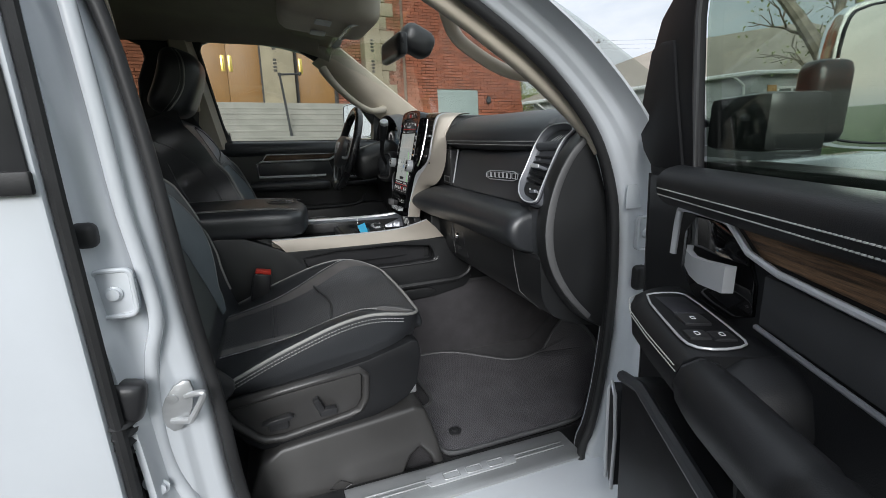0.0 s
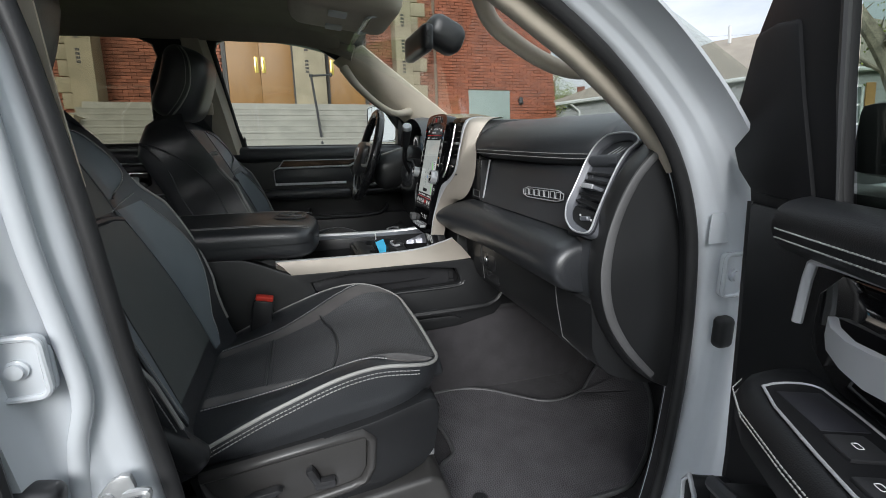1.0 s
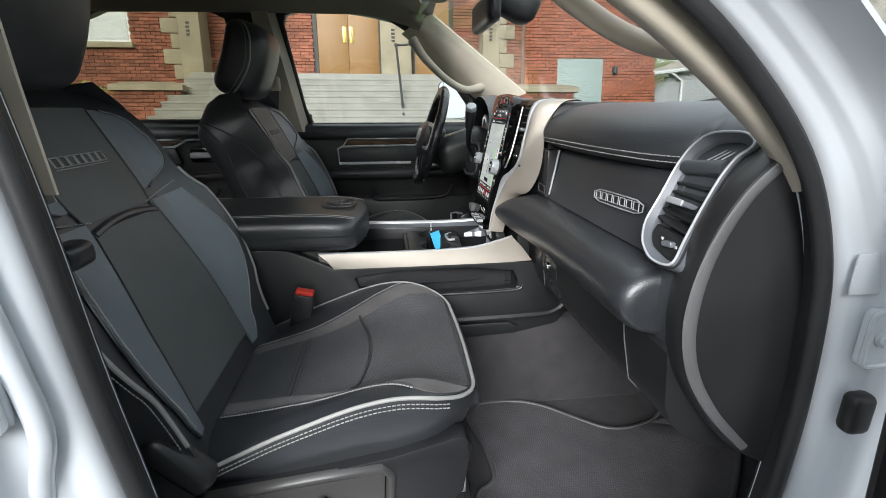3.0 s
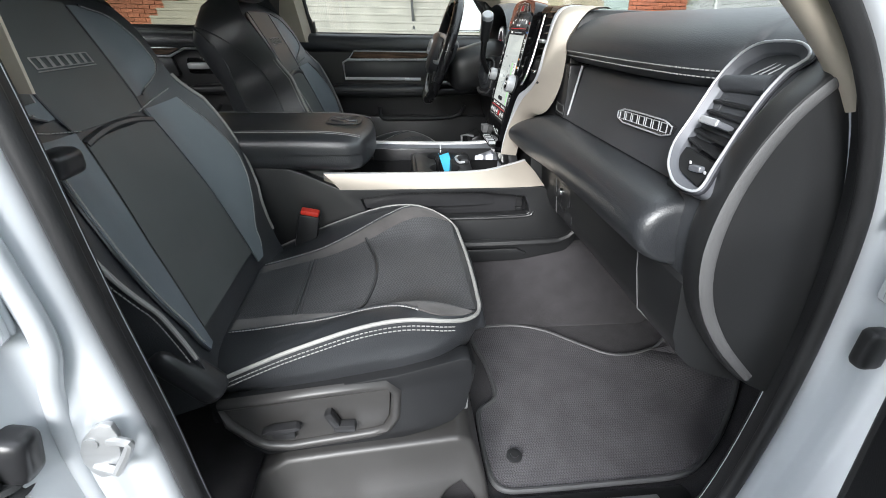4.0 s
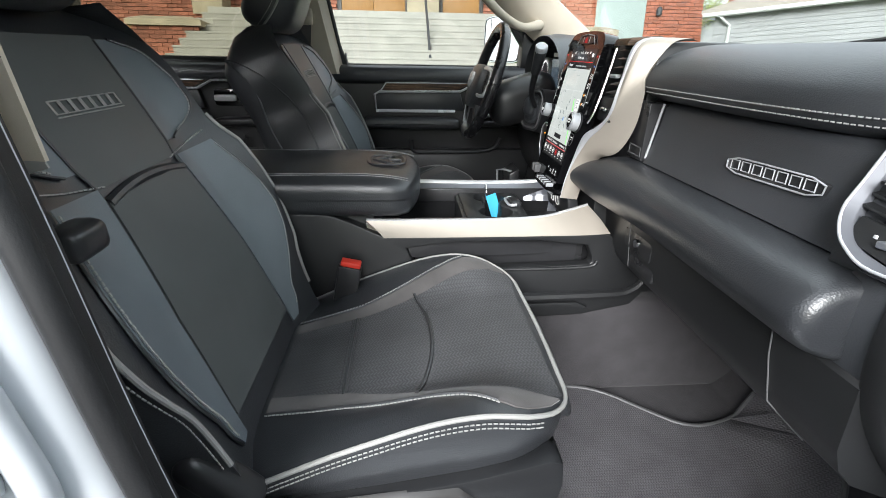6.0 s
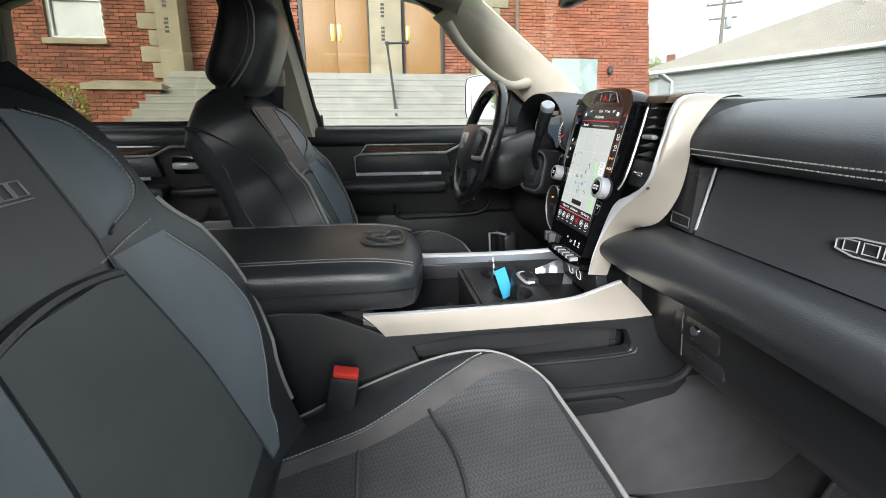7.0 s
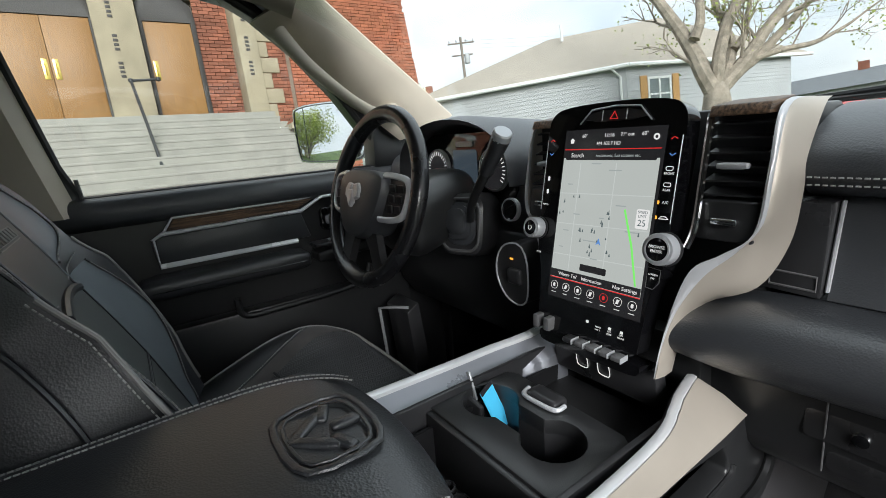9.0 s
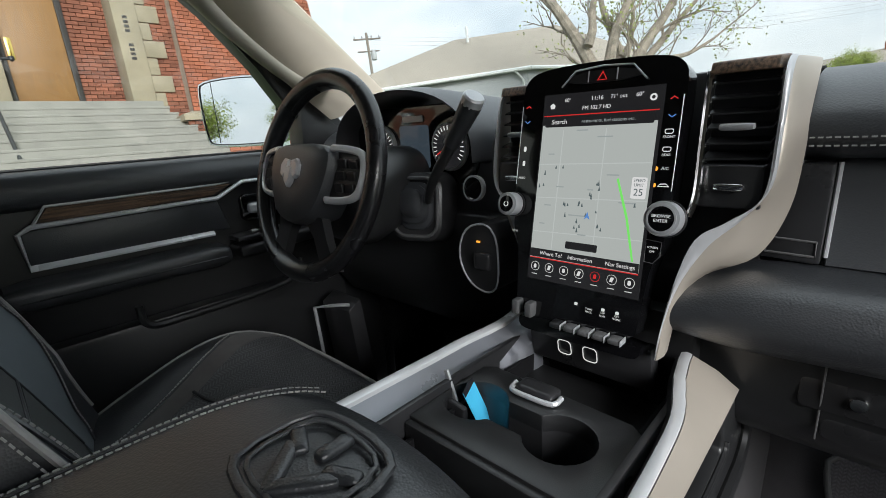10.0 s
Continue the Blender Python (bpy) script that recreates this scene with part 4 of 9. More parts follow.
    for sg in (1, -1):
        ep = [HM @ Vector((x + 0.019, sg * (w - 0.003), z)) for x, z, w in spline([(-0.012, -0.115, 0.118), (0.012, -0.06, 0.134), (0.022, 0.0, 0.136), (0.008, 0.06, 0.128), (-0.012, 0.095, 0.116), (-0.035, 0.112, 0.10)], 5)]
        P("piping", tube(ep, 0.003, 8), PIPING, hd)
        P("stitched_seam", stitches([p + Vector((-0.012, sg * 0.002, 0.004)) for p in ep], 0.0075, 0.005, 0.0009), THREAD, hd)
        P("post", tube([(top_p.x - 0.035, sg * 0.06, top_p.z - 0.06), (top_p.x - 0.035, sg * 0.06, top_p.z + 0.03)], 0.007, 8), CHROME)
    # hinge cover at the outer rear corner
    P("hinge_cover", moved(pillow(0.12, 0.05, 0.046, 0.018, 8), Matrix.Translation((-0.612, o * 0.262, 1.092)) @ Matrix.Rotation(radians(48), 4, "Y")), PLASTIC_SMOOTH)
    P("recline_hook", moved(pillow(0.034, 0.05, 0.032, 0.011, 6), Matrix.Translation((-0.668, o * 0.292, 1.43))), PLASTIC_SMOOTH)
    return st


front_seat("passenger_seat", -0.423, -0.450, "black leather passenger seat with grey panels and pale piping", -1)
front_seat("driver_seat", 0.450, 0.460, "black leather driver's seat beside the padded armrest", 1, radians(24), 0.092, 0.020)

# ---- dashboard ----
dash = thing("dashboard", (0.3, 0, 1.0), "black stitched dashboard with champagne and chrome trim", "dashboard")


def sweep_y(profile, ys, bow=0.0, caps=True):
    """An open or closed outline in (x, z) carried along y, bowed forwards at the ends."""
    return loft([[(p[0] + bow * ((y + 0.45) / 0.35) ** 2, y, p[1]) for p in profile] for y in ys], True, caps)


pad = rounded([(0.62, 1.575), (0.32, 1.612), (0.20, 1.612), (0.125, 1.592), (0.094, 1.562), (0.088, 1.54), (0.094, 1.524), (0.125, 1.507), (0.20, 1.50), (0.62, 1.48)], 2)
corner = rounded([(0.62, 1.572), (0.32, 1.610), (0.235, 1.607), (0.185, 1.592), (0.158, 1.562), (0.115, 1.475), (0.087, 1.41), (0.085, 1.375), (0.2, 1.36), (0.62, 1.36)], 2)


def pad_bow(y):
    return 0.034 * max(0, (-0.42 - y) / 0.28) ** 2 + 0.018 * max(0, (-0.60 - y) / 0.08) ** 2


def pad_ring(y):
    """The pad's section, which turns into the corner round the outer vent."""
    k = min(max((-0.680 - y) / 0.008, 0), 1)
    k = k * k * (3 - 2 * k)
    return [(p.x + (q.x - p.x) * k + (pad_bow(y) if p.x < 0.3 else 0) * (1 - k) + max(-0.70 - y, 0) * 0.25, y, p.y + (q.y - p.y) * k) for p, q in zip(pad, corner)]


part("dash_pad", loft([pad_ring(y) for y in [-0.20 - 0.46 * i / 12 for i in range(13)] + [-0.668, -0.674, -0.680, -0.682, -0.684, -0.686, -0.688, -0.700, -0.735, -0.768]]), VINYL, dash, "soft black dash pad with twin stitching", angle=60)
for z, x in ((1.5335, 0.0885), (1.5245, 0.0925)):
    part("stitched_seam", stitches([(x - 0.0015 + pad_bow(y), y, z) for y in [-0.205 - 0.465 * i / 24 for i in range(25)]], 0.007, 0.0045, 0.0011), THREAD, dash)
upper = rounded([(0.16, 1.512), (0.124, 1.506), (0.118, 1.47), (0.104, 1.41), (0.094, 1.386), (0.16, 1.38)], 1)
glove = part("glove_box_door", sweep_y(v2(upper), [-0.235 - 0.465 * i / 10 for i in range(11)]), VINYL, dash, "black glove box door with a raised badge")
badge = [(-0.463, 1.4545), (-0.55, 1.4585), (-0.636, 1.4610), (-0.6325, 1.4390), (-0.55, 1.4355), (-0.464, 1.4325)]
part("badge_plate", prism(v2(rounded(badge, 1)), "x", 0.1065, 0.116, 0.0015), PLASTIC_SMOOTH, glove, "dark framed badge")
part("badge_rim", tube([(0.106, y, z) for y, z in v2(rounded(badge, 1))], 0.0013, 6, True), SATIN, glove)
for k in range(7):
    y0, z0 = -0.4725 - 0.0223 * k, 1.4385 + 0.00085 * k
    part("badge_bar", tube([(0.1058, y0 - a, z0 + b) for a, b in ((0, 0), (0.0165, 0.0006), (0.0165, 0.0136), (0, 0.013))], 0.0010, 6, True), SATIN, glove)
bol = rounded([(0.13, 1.392), (0.085, 1.388), (0.05, 1.376), (0.028, 1.352), (0.028, 1.322), (0.05, 1.294), (0.09, 1.28), (0.14, 1.28)], 2)
rings = []
ROLL = [(-0.105 - 0.597 * i / 18, 1.0) for i in range(19)] + [(-0.720, 0.985), (-0.731, 0.94), (-0.737, 0.86), (-0.739, 0.74)]
for i, (y, e) in enumerate(ROLL):
    t = min(1, (i / 20) / 0.12)
    sq = (0.70 + 0.30 * math.sin(t * math.pi / 2)) * e
    rings.append([(p[0] - 0.030 * (1 - min(1, i / 9)) ** 1.5 + (0.09 * (1 - e) if p[0] < 0.1 else 0), y, 1.325 + (p[1] - 1.325) * sq) for p in v2(bol)])
part("knee_bolster", loft(rings), LEATHER, dash, "padded black lower roll")
low = rounded([(0.14, 1.30), (0.088, 1.285), (0.092, 1.25), (0.10, 1.17), (0.15, 1.12), (0.30, 1.08), (0.50, 1.05), (0.50, 1.30)], 1)
lower = part("lower_panel", sweep_y(v2(low), [-0.10 - 0.67 * i / 12 for i in range(13)]), PLASTIC, dash, "black lower glove box panel")
part("panel_gap", tube([(0.0865, -0.252, 1.278), (0.0905, -0.252, 1.235), (0.099, -0.252, 1.17)], 0.0012, 6), PLASTIC_GREY, lower)
part("panel_gap", tube([(0.0865, -0.652, 1.278), (0.0915, -0.655, 1.235), (0.100, -0.668, 1.17), (0.15, -0.69, 1.12)], 0.0012, 6), PLASTIC_GREY, lower)
part("latch_panel", prism(v2(rrect(-0.285, 1.235, 0.11, 0.042, 0.008)), "x", 0.0915, 0.100, 0.002), PLASTIC_SMOOTH, lower)
part("latch", lathe([(0.0, -0.004), (0.008, -0.004), (0.0095, 0.0), (0.0095, 0.004)], (0.0905, -0.285, 1.236), (1, 0, 0), 16), CHROME, lower, "chrome glove box latch")
part("hand_recess", prism(v2(rrect(-0.305, 1.19, 0.10, 0.03, 0.01)), "x", 0.0965, 0.104, 0.002), PLASTIC_SMOOTH, lower)
# narrow panels left of the glove box
part("slot_panel", prism([(-0.165, 1.505), (-0.230, 1.505), (-0.230, 1.392), (-0.165, 1.395)], "x", 0.092, 0.14, 0.003), PLASTIC_SMOOTH, dash)
part("slot_frame", tube([(0.092, y, z) for y, z in ((-0.178, 1.42), (-0.225, 1.418), (-0.225, 1.401), (-0.178, 1.402))], 0.0016, 6, True), PLASTIC_GREY, dash)
part("divider", tube([(0.118, -0.2335, 1.505), (0.10, -0.2335, 1.40)], 0.0025, 6), SATIN, dash)
# end cap beside the door
cap = [(0.26, 1.60), (0.20, 1.585), (0.17, 1.556), (0.12, 1.503), (0.086, 1.428), (0.075, 1.342), (0.091, 1.262), (0.135, 1.192), (0.195, 1.125), (0.30, 1.08), (0.34, 1.3), (0.32, 1.56)]
heel = [(0.30, 1.405), (0.088, 1.405), (0.082, 1.345), (0.098, 1.262), (0.142, 1.192), (0.20, 1.125), (0.30, 1.08)]
part("corner_panel", prism(v2(rounded(heel, 1)), "y", -0.768, -0.715, 0.004), VINYL, dash, "black corner below the outer vent")
part("end_cap", prism(v2(rounded(cap, 2)), "y", -0.805, -0.765, 0.006), PLASTIC, dash, "black end panel of the dashboard")
strip_o = spline([(0.183, -0.806, 1.552), (0.133, -0.806, 1.50), (0.098, -0.806, 1.425), (0.087, -0.806, 1.342), (0.103, -0.806, 1.268), (0.145, -0.806, 1.20), (0.205, -0.806, 1.137)], 5)
part("grey_strip", tube(strip_o, lambda t: 0.0100 - 0.004 * abs(2 * t - 1), 8, False, 0.25, (0, 1, 0)), PLASTIC_GREY, dash, "dark grey satin strip")


# outer air vent: a slanting loop with slats
def vent_pt(a, b, lift=0.0):
    """a: 0..1 across (towards the door), b: 0..1 up."""
    lo = Vector((0.075, -0.700, 1.418)).lerp(Vector((0.071, -0.772, 1.405)), a)
    hi = Vector((0.143, -0.684, 1.550)).lerp(Vector((0.174, -0.752, 1.563)), a)
    return lo.lerp(hi, b) + Vector((-0.89, -0.10, 0.45)) * lift + Vector((0.006, 0, -0.003)) * math.sin(math.pi * b)


VENT_OUT = ((-0.19, 0.18), (-0.21, 0.38), (-0.17, 0.70), (-0.06, 0.90), (0.10, 1.03), (0.35, 1.08), (0.84, 1.045), (1.08, 0.985), (1.15, 0.93), (1.08, 0.89),
            (0.97, 0.84), (0.88, 0.68), (0.91, 0.43), (1.03, 0.20), (1.15, 0.06), (1.05, -0.005), (0.62, -0.055), (0.27, -0.03), (0.02, 0.03))
VENT_IN = ((0.0, 0.18), (-0.05, 0.38), (-0.02, 0.70), (0.07, 0.89), (0.25, 0.96), (0.42, 1.0), (0.78, 0.985), (0.95, 0.945), (0.985, 0.915), (0.93, 0.885),
           (0.84, 0.835), (0.765, 0.68), (0.79, 0.43), (0.91, 0.19), (1.0, 0.075), (0.95, 0.03), (0.62, 0.02), (0.35, 0.025), (0.14, 0.07))


def vent_ring(k, lift):
    """A loop between the frame's outer outline (k = 0) and the vent's mouth (k = 1)."""
    mid = [(a + (c - a) * k, b + (d - b) * k, 0) for (a, b), (c, d) in zip(VENT_OUT, VENT_IN)]
    return [vent_pt(p.x, p.y, lift) for p in spline(mid, 3, True)]


def vent_side(b):
    """The mouth's door-side edge at height b."""
    return along(((0.0, 0.93), (0.19, 0.90), (0.43, 0.785), (0.68, 0.76), (0.84, 0.835)), b)


bm = bmesh.new()
bm.faces.new([bm.verts.new(p) for p in vent_ring(0.9, -0.012)])
bm.faces.new([bm.verts.new(p) for p in reversed(vent_ring(0.9, -0.016))])
vent = part("air_vent", bm, DARK_PRINT, dash, "slatted black air vent in a satin silver frame")
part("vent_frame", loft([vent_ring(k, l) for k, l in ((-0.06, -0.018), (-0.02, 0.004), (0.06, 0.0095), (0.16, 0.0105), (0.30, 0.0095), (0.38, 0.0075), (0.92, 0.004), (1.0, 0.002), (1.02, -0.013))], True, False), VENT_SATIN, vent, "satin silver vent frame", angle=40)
part("frame_edge", tube(vent_ring(0.15, 0.0098), 0.0017, 8, True), SATIN, vent, "bright frame edge")
part("frame_gap", tube(vent_ring(-0.03, 0.003), 0.0020, 6, True), DARK_PRINT, vent)
for b in (0.255, 0.345, 0.435, 0.525, 0.615):
    part("slat", band([vent_pt(-0.03, b + 0.02, 0.004), vent_pt(vent_side(b), b - 0.012, 0.004)], [vent_pt(-0.03, b + 0.085, -0.010), vent_pt(vent_side(b), b + 0.053, -0.010)], 0.0028, (0, 0, -1)), PLASTIC, vent)
part("upper_hood", loft([[vent_pt(a, 0.725 - 0.03 * a, 0.002), vent_pt(a, 0.745 - 0.03 * a, 0.010), vent_pt(a, 0.79 - 0.02 * a, 0.0125), vent_pt(a, 0.835 - 0.01 * a, 0.009), vent_pt(a, 0.85, -0.006), vent_pt(a, 0.73, -0.010)] for a in (-0.01, 0.02, 0.3, 0.55, 0.80)]), VINYL, vent, "black hood over the louvres", angle=50)
for k in range(3):
    part("fin", tube([vent_pt(0.36 + 0.13 * k, 0.85, 0.002), vent_pt(0.62 + 0.11 * k, 0.945, -0.002)], 0.0009, 6), SATIN, vent)
tab_m = Matrix.Translation(vent_pt(0.43, 0.44, 0.010)) @ Matrix.Rotation(radians(20), 4, "Y")
part("tab", moved(pillow(0.026, 0.034, 0.008, 0.0025, 4), tab_m), SATIN_DARK, vent, "silver vent tab")
part("tab_rim", moved(pillow(0.004, 0.034, 0.009, 0.0016, 4), tab_m @ Matrix.Translation((-0.012, 0, 0))), SATIN, vent)
part("lower_plate", loft([[vent_pt(a, 0.03, -0.008), vent_pt(a, 0.03, 0.0), vent_pt(a, 0.20, 0.002), vent_pt(a, 0.215, -0.002), vent_pt(a, 0.21, -0.010)] for a in (0.06, 0.3, 0.6, 0.92)]), PLASTIC, vent)
part("thumb_wheel", moved(pillow(0.009, 0.022, 0.008, 0.0025, 4), Matrix.Translation(vent_pt(0.66, 0.115, 0.004)) @ Matrix.Rotation(radians(-8), 4, "X")), SATIN_DARK, vent, "ribbed chrome thumb wheel")
for a in (0.42, 0.86):
    part("print_mark", moved(pillow(0.002, 0.004, 0.004, 0.0008, 3), Matrix.Translation(vent_pt(a, 0.125, 0.003))), WHITE_PRINT, vent)


# centre stack
def scr(a, b, lift=0.0):
    """A place on the leaning centre panel: a to the passenger's side, b upwards from the screen's middle."""
    return Vector((0.0085, 0.006, 1.45)) + Vector((0, -1, 0)) * a + Vector((0.193, 0, 0.981)) * b + Vector((-0.981, 0, 0.193)) * lift


def on_screen(outline, lift, depth):
    """An outline in (a, b) as a thin solid on the panel."""
    bm = bmesh.new()
    hi = [bm.verts.new(scr(a, b, lift + depth)) for a, b in outline]
    lo = [bm.verts.new(scr(a, b, lift)) for a, b in outline]
    bm.faces.new(hi)
    bm.faces.new(lo)
    n = len(hi)
    for i in range(n):
        bm.faces.new((hi[i], hi[(i + 1) % n], lo[(i + 1) % n], lo[i]))
    return bm


def rect(a0, a1, b0, b1):
    return [(a0, b0), (a1, b0), (a1, b1), (a0, b1)]


part("stack_core", prism([(0.12, 1.615), (0.30, 1.615), (0.30, 1.30), (0.09, 1.30), (0.10, 1.42)], "y", -0.175, 0.175, 0.006), PLASTIC, dash)
part("stack_foot", prism([(0.06, 1.31), (0.30, 1.31), (0.30, 1.0), (0.14, 1.0), (0.06, 1.20)], "y", -0.12, 0.12, 0.006), PLASTIC, dash)
panel_out = v2(rounded([(a - 0.008, b) for a, b in [(-0.110, 0.160), (-0.104, 0.176), (-0.088, 0.186), (-0.04, 0.190), (0.04, 0.190), (0.088, 0.186), (0.104, 0.176), (0.110, 0.160), (0.108, 0.06), (0.108, -0.03), (0.094, -0.06), (0.090, -0.12), (0.086, -0.165), (-0.086, -0.165), (-0.090, -0.12), (-0.094, -0.06), (-0.108, -0.03), (-0.108, 0.06)]], 2))
tablet = thing("touchscreen", tuple(scr(0, -0.16)), "large upright touchscreen in a gloss black panel, showing a map", "touchscreen")
part("black_panel", bevelled(on_screen(panel_out, -0.03, 0.032), 0.003), GLOSS, tablet, "gloss black surround")
part("display", on_screen(rect(-0.082, 0.078, -0.104, 0.153), 0.002, 0.0012), SCREEN_DARK, tablet)
part("map_area", on_screen(rect(-0.080, 0.074, -0.072, 0.112), 0.0032, 0.0006), SCREEN_MAP, tablet, "pale grey street map")
part("screen_rule", on_screen(rect(-0.080, 0.074, 0.1238, 0.1250), 0.0032, 0.0006), SCREEN_RED, tablet)
part("screen_rule", on_screen(rect(-0.080, 0.074, -0.0735, -0.072), 0.0034, 0.0006), SCREEN_RED, tablet)
part("search_field", on_screen(rrect(-0.003, 0.1155, 0.146, 0.013, 0.002), 0.0040, 0.0005), SCREEN_DARK, tablet)
part("map_caption", on_screen(rrect(-0.004, -0.049, 0.045, 0.010, 0.002), 0.0040, 0.0005), SCREEN_DARK, tablet)
part("menu_strip", on_screen(rect(-0.080, 0.074, -0.0715, -0.0595), 0.0040, 0.0005), SCREEN_DARK, tablet)
for b in (-0.036, 0.012, 0.058):
    part("map_street", on_screen([(-0.079, b), (0.073, b + 0.004), (0.073, b + 0.0052), (-0.079, b + 0.0012)], 0.0038, 0.0003), SCREEN_STREET, tablet)
for a in (-0.048, 0.012):
    part("map_street", on_screen([(a, -0.058), (a + 0.0012, -0.058), (a + 0.0012, 0.105), (a, 0.105)], 0.0038, 0.0003), SCREEN_STREET, tablet)
part("map_route", on_screen([(0.064, -0.058), (0.0665, -0.058), (0.053, -0.004), (0.036, 0.043), (0.0335, 0.042), (0.0505, -0.006)], 0.0041, 0.0004), SCREEN_GREEN, tablet)
part("map_arrow", on_screen([(-0.004, -0.012), (0.0, -0.002), (0.004, -0.012), (0.0, -0.0095)], 0.0042, 0.0004), SCREEN_BLUE, tablet)
rng = random.Random(5)
for k in range(15):
    a, b = rng.uniform(-0.075, 0.06), rng.uniform(-0.045, 0.055)
    for q in range(rng.choice((1, 2, 3))):
        h = rng.uniform(0.004, 0.0075)
        a1, b1 = a + rng.uniform(-0.004, 0.004), b + rng.uniform(-0.004, 0.004)
        part("map_tree", on_screen([(a1 - 0.0014, b1), (a1 + 0.0014, b1), (a1, b1 + h)], 0.0042, 0.0003), SCREEN_TREE, tablet)
for a, b, w in ((-0.02, 0.103, 0.016), (0.012, 0.094, 0.02), (-0.062, 0.072, 0.009), (-0.044, 0.028, 0.011), (0.0, 0.026, 0.008), (-0.06, 0.002, 0.010), (-0.015, -0.009, 0.024), (-0.066, -0.024, 0.008), (-0.005, -0.034, 0.012), (0.05, 0.012, 0.022), (0.028, 0.046, 0.016)):
    part("map_caption", on_screen(rect(a - w / 2, a + w / 2, b, b + 0.0016), 0.0040, 0.0003), SCREEN_FAINT, tablet)
part("speed_sign", on_screen(rrect(0.062, 0.032, 0.018, 0.026, 0.002), 0.0042, 0.0004), SCREEN_WHITE, tablet, "white speed limit sign on the map")


def lettered(words, a, b, size, material, parent, lift=0.005, align="CENTER"):
    """Words in the built-in font on the panel."""
    cu = bpy.data.curves.new("lettering", "FONT")
    cu.body, cu.size, cu.align_x, cu.align_y, cu.extrude = words, size, align, "CENTER", 0.0001
    ob = new("lettering", cu)
    ob.parent = parent
    o = Vector(parent["base"])
    m = Matrix.Translation(scr(a, b, lift) - o) @ Matrix(((0, 0.193, -0.981, 0), (-1, 0, 0, 0), (0, 0.981, 0.193, 0), (0, 0, 0, 1)))
    ob.matrix_basis = m
    cu.materials.append(material)
    return ob


for words, a, b, s, m, al in (("SPEED", 0.062, 0.041, 0.0052, SCREEN_TREE, "CENTER"), ("LIMIT", 0.062, 0.0355, 0.0052, SCREEN_TREE, "CENTER"), ("25", 0.062, 0.0265, 0.012, SCREEN_TREE, "CENTER"),
                              ("Search", -0.066, 0.1155, 0.0085, SCREEN_WHITE, "LEFT"), ("restaurants, fuel stations etc.", -0.022, 0.1152, 0.0060, SCREEN_FAINT, "LEFT"), ("Where To?", -0.064, -0.0655, 0.0075, SCREEN_WHITE, "LEFT"), ("Information", -0.021, -0.0655, 0.0075, SCREEN_WHITE, "LEFT"),
                              ("Nav Settings", 0.032, -0.0655, 0.0075, SCREEN_WHITE, "LEFT"), ("FM 102.7 HD", -0.004, 0.132, 0.007, SCREEN_WHITE, "CENTER"), ("11:16", -0.004, 0.1435, 0.0075, SCREEN_WHITE, "CENTER"),
                              ("60\u00b0", -0.045, 0.1435, 0.0068, SCREEN_WHITE, "CENTER"), ("71\u00b0 out", 0.024, 0.1435, 0.0068, SCREEN_WHITE, "CENTER"), ("60\u00b0", 0.05, 0.1435, 0.0068, SCREEN_WHITE, "CENTER")):
    lettered(words, a, b, s, m, tablet, align=al)
for k in range(7):
    a = -0.07 + 0.0225 * k
    part("icon", tube([scr(a + x, -0.085 + y, 0.0038) for x, y in rrect(0, 0, 0.0125, 0.0125, 0.0055, 3)], 0.00035, 4, True), SCREEN_RED if k == 4 else SCREEN_LINE, tablet)
    part("icon_glyph", on_screen([(a - 0.003, -0.088), (a + 0.001, -0.088), (a + 0.003, -0.082), (a - 0.001, -0.0815)] if k % 2 else rrect(a, -0.085, 0.004, 0.006, 0.0015, 2), 0.0040, 0.0003), SCREEN_RED if k == 4 else SCREEN_WHITE, tablet)
    part("icon_caption", on_screen(rect(a - 0.0045, a + 0.0045, -0.0968, -0.0958), 0.0036, 0.0003), SCREEN_LINE, tablet)
# columns of touch keys and the upper pod
def chevron(a, b, up, material):
    w, h = 0.004, 0.003 * up
    part("touch_mark", tube([scr(a - w, b - h / 2, 0.0024), scr(a, b + h / 2, 0.0024), scr(a + w, b - h / 2, 0.0024)], 0.0006, 5), material, tablet)


for a, b, up, m in ((0.0884, 0.137, 1, SCREEN_RED), (0.0884, 0.1165, -1, SCREEN_BLUE), (-0.107, 0.139, 1, SCREEN_RED), (-0.107, 0.118, -1, SCREEN_BLUE)):
    chevron(a, b, up, m)
for a, b in ((0.0875, 0.099), (0.0875, 0.0785)):
    part("touch_mark", tube([scr(a + x, b + y, 0.0024) for x, y in rrect(0, 0.0, 0.009, 0.0048, 0.0015, 2)], 0.0005, 5, True), SCREEN_WHITE, tablet)
part("touch_mark", tube([scr(0.0883 + x, 0.0364 + y, 0.0024) for x, y in ((-0.006, -0.0012), (-0.003, 0.0016), (0.003, 0.002), (0.007, -0.001))], 0.0006, 5, True), SCREEN_WHITE, tablet)
for b in (0.080, 0.0598):
    part("touch_mark", on_screen(rrect(-0.1068, b, 0.0042, 0.0075, 0.0018, 2), 0.0022, 0.0003), SCREEN_WHITE, tablet)
for b in (0.056, 0.0366):
    part("key_lamp", on_screen(rrect(0.0785, b, 0.004, 0.005, 0.0018, 2), 0.0022, 0.0003), SCREEN_AMBER, tablet)
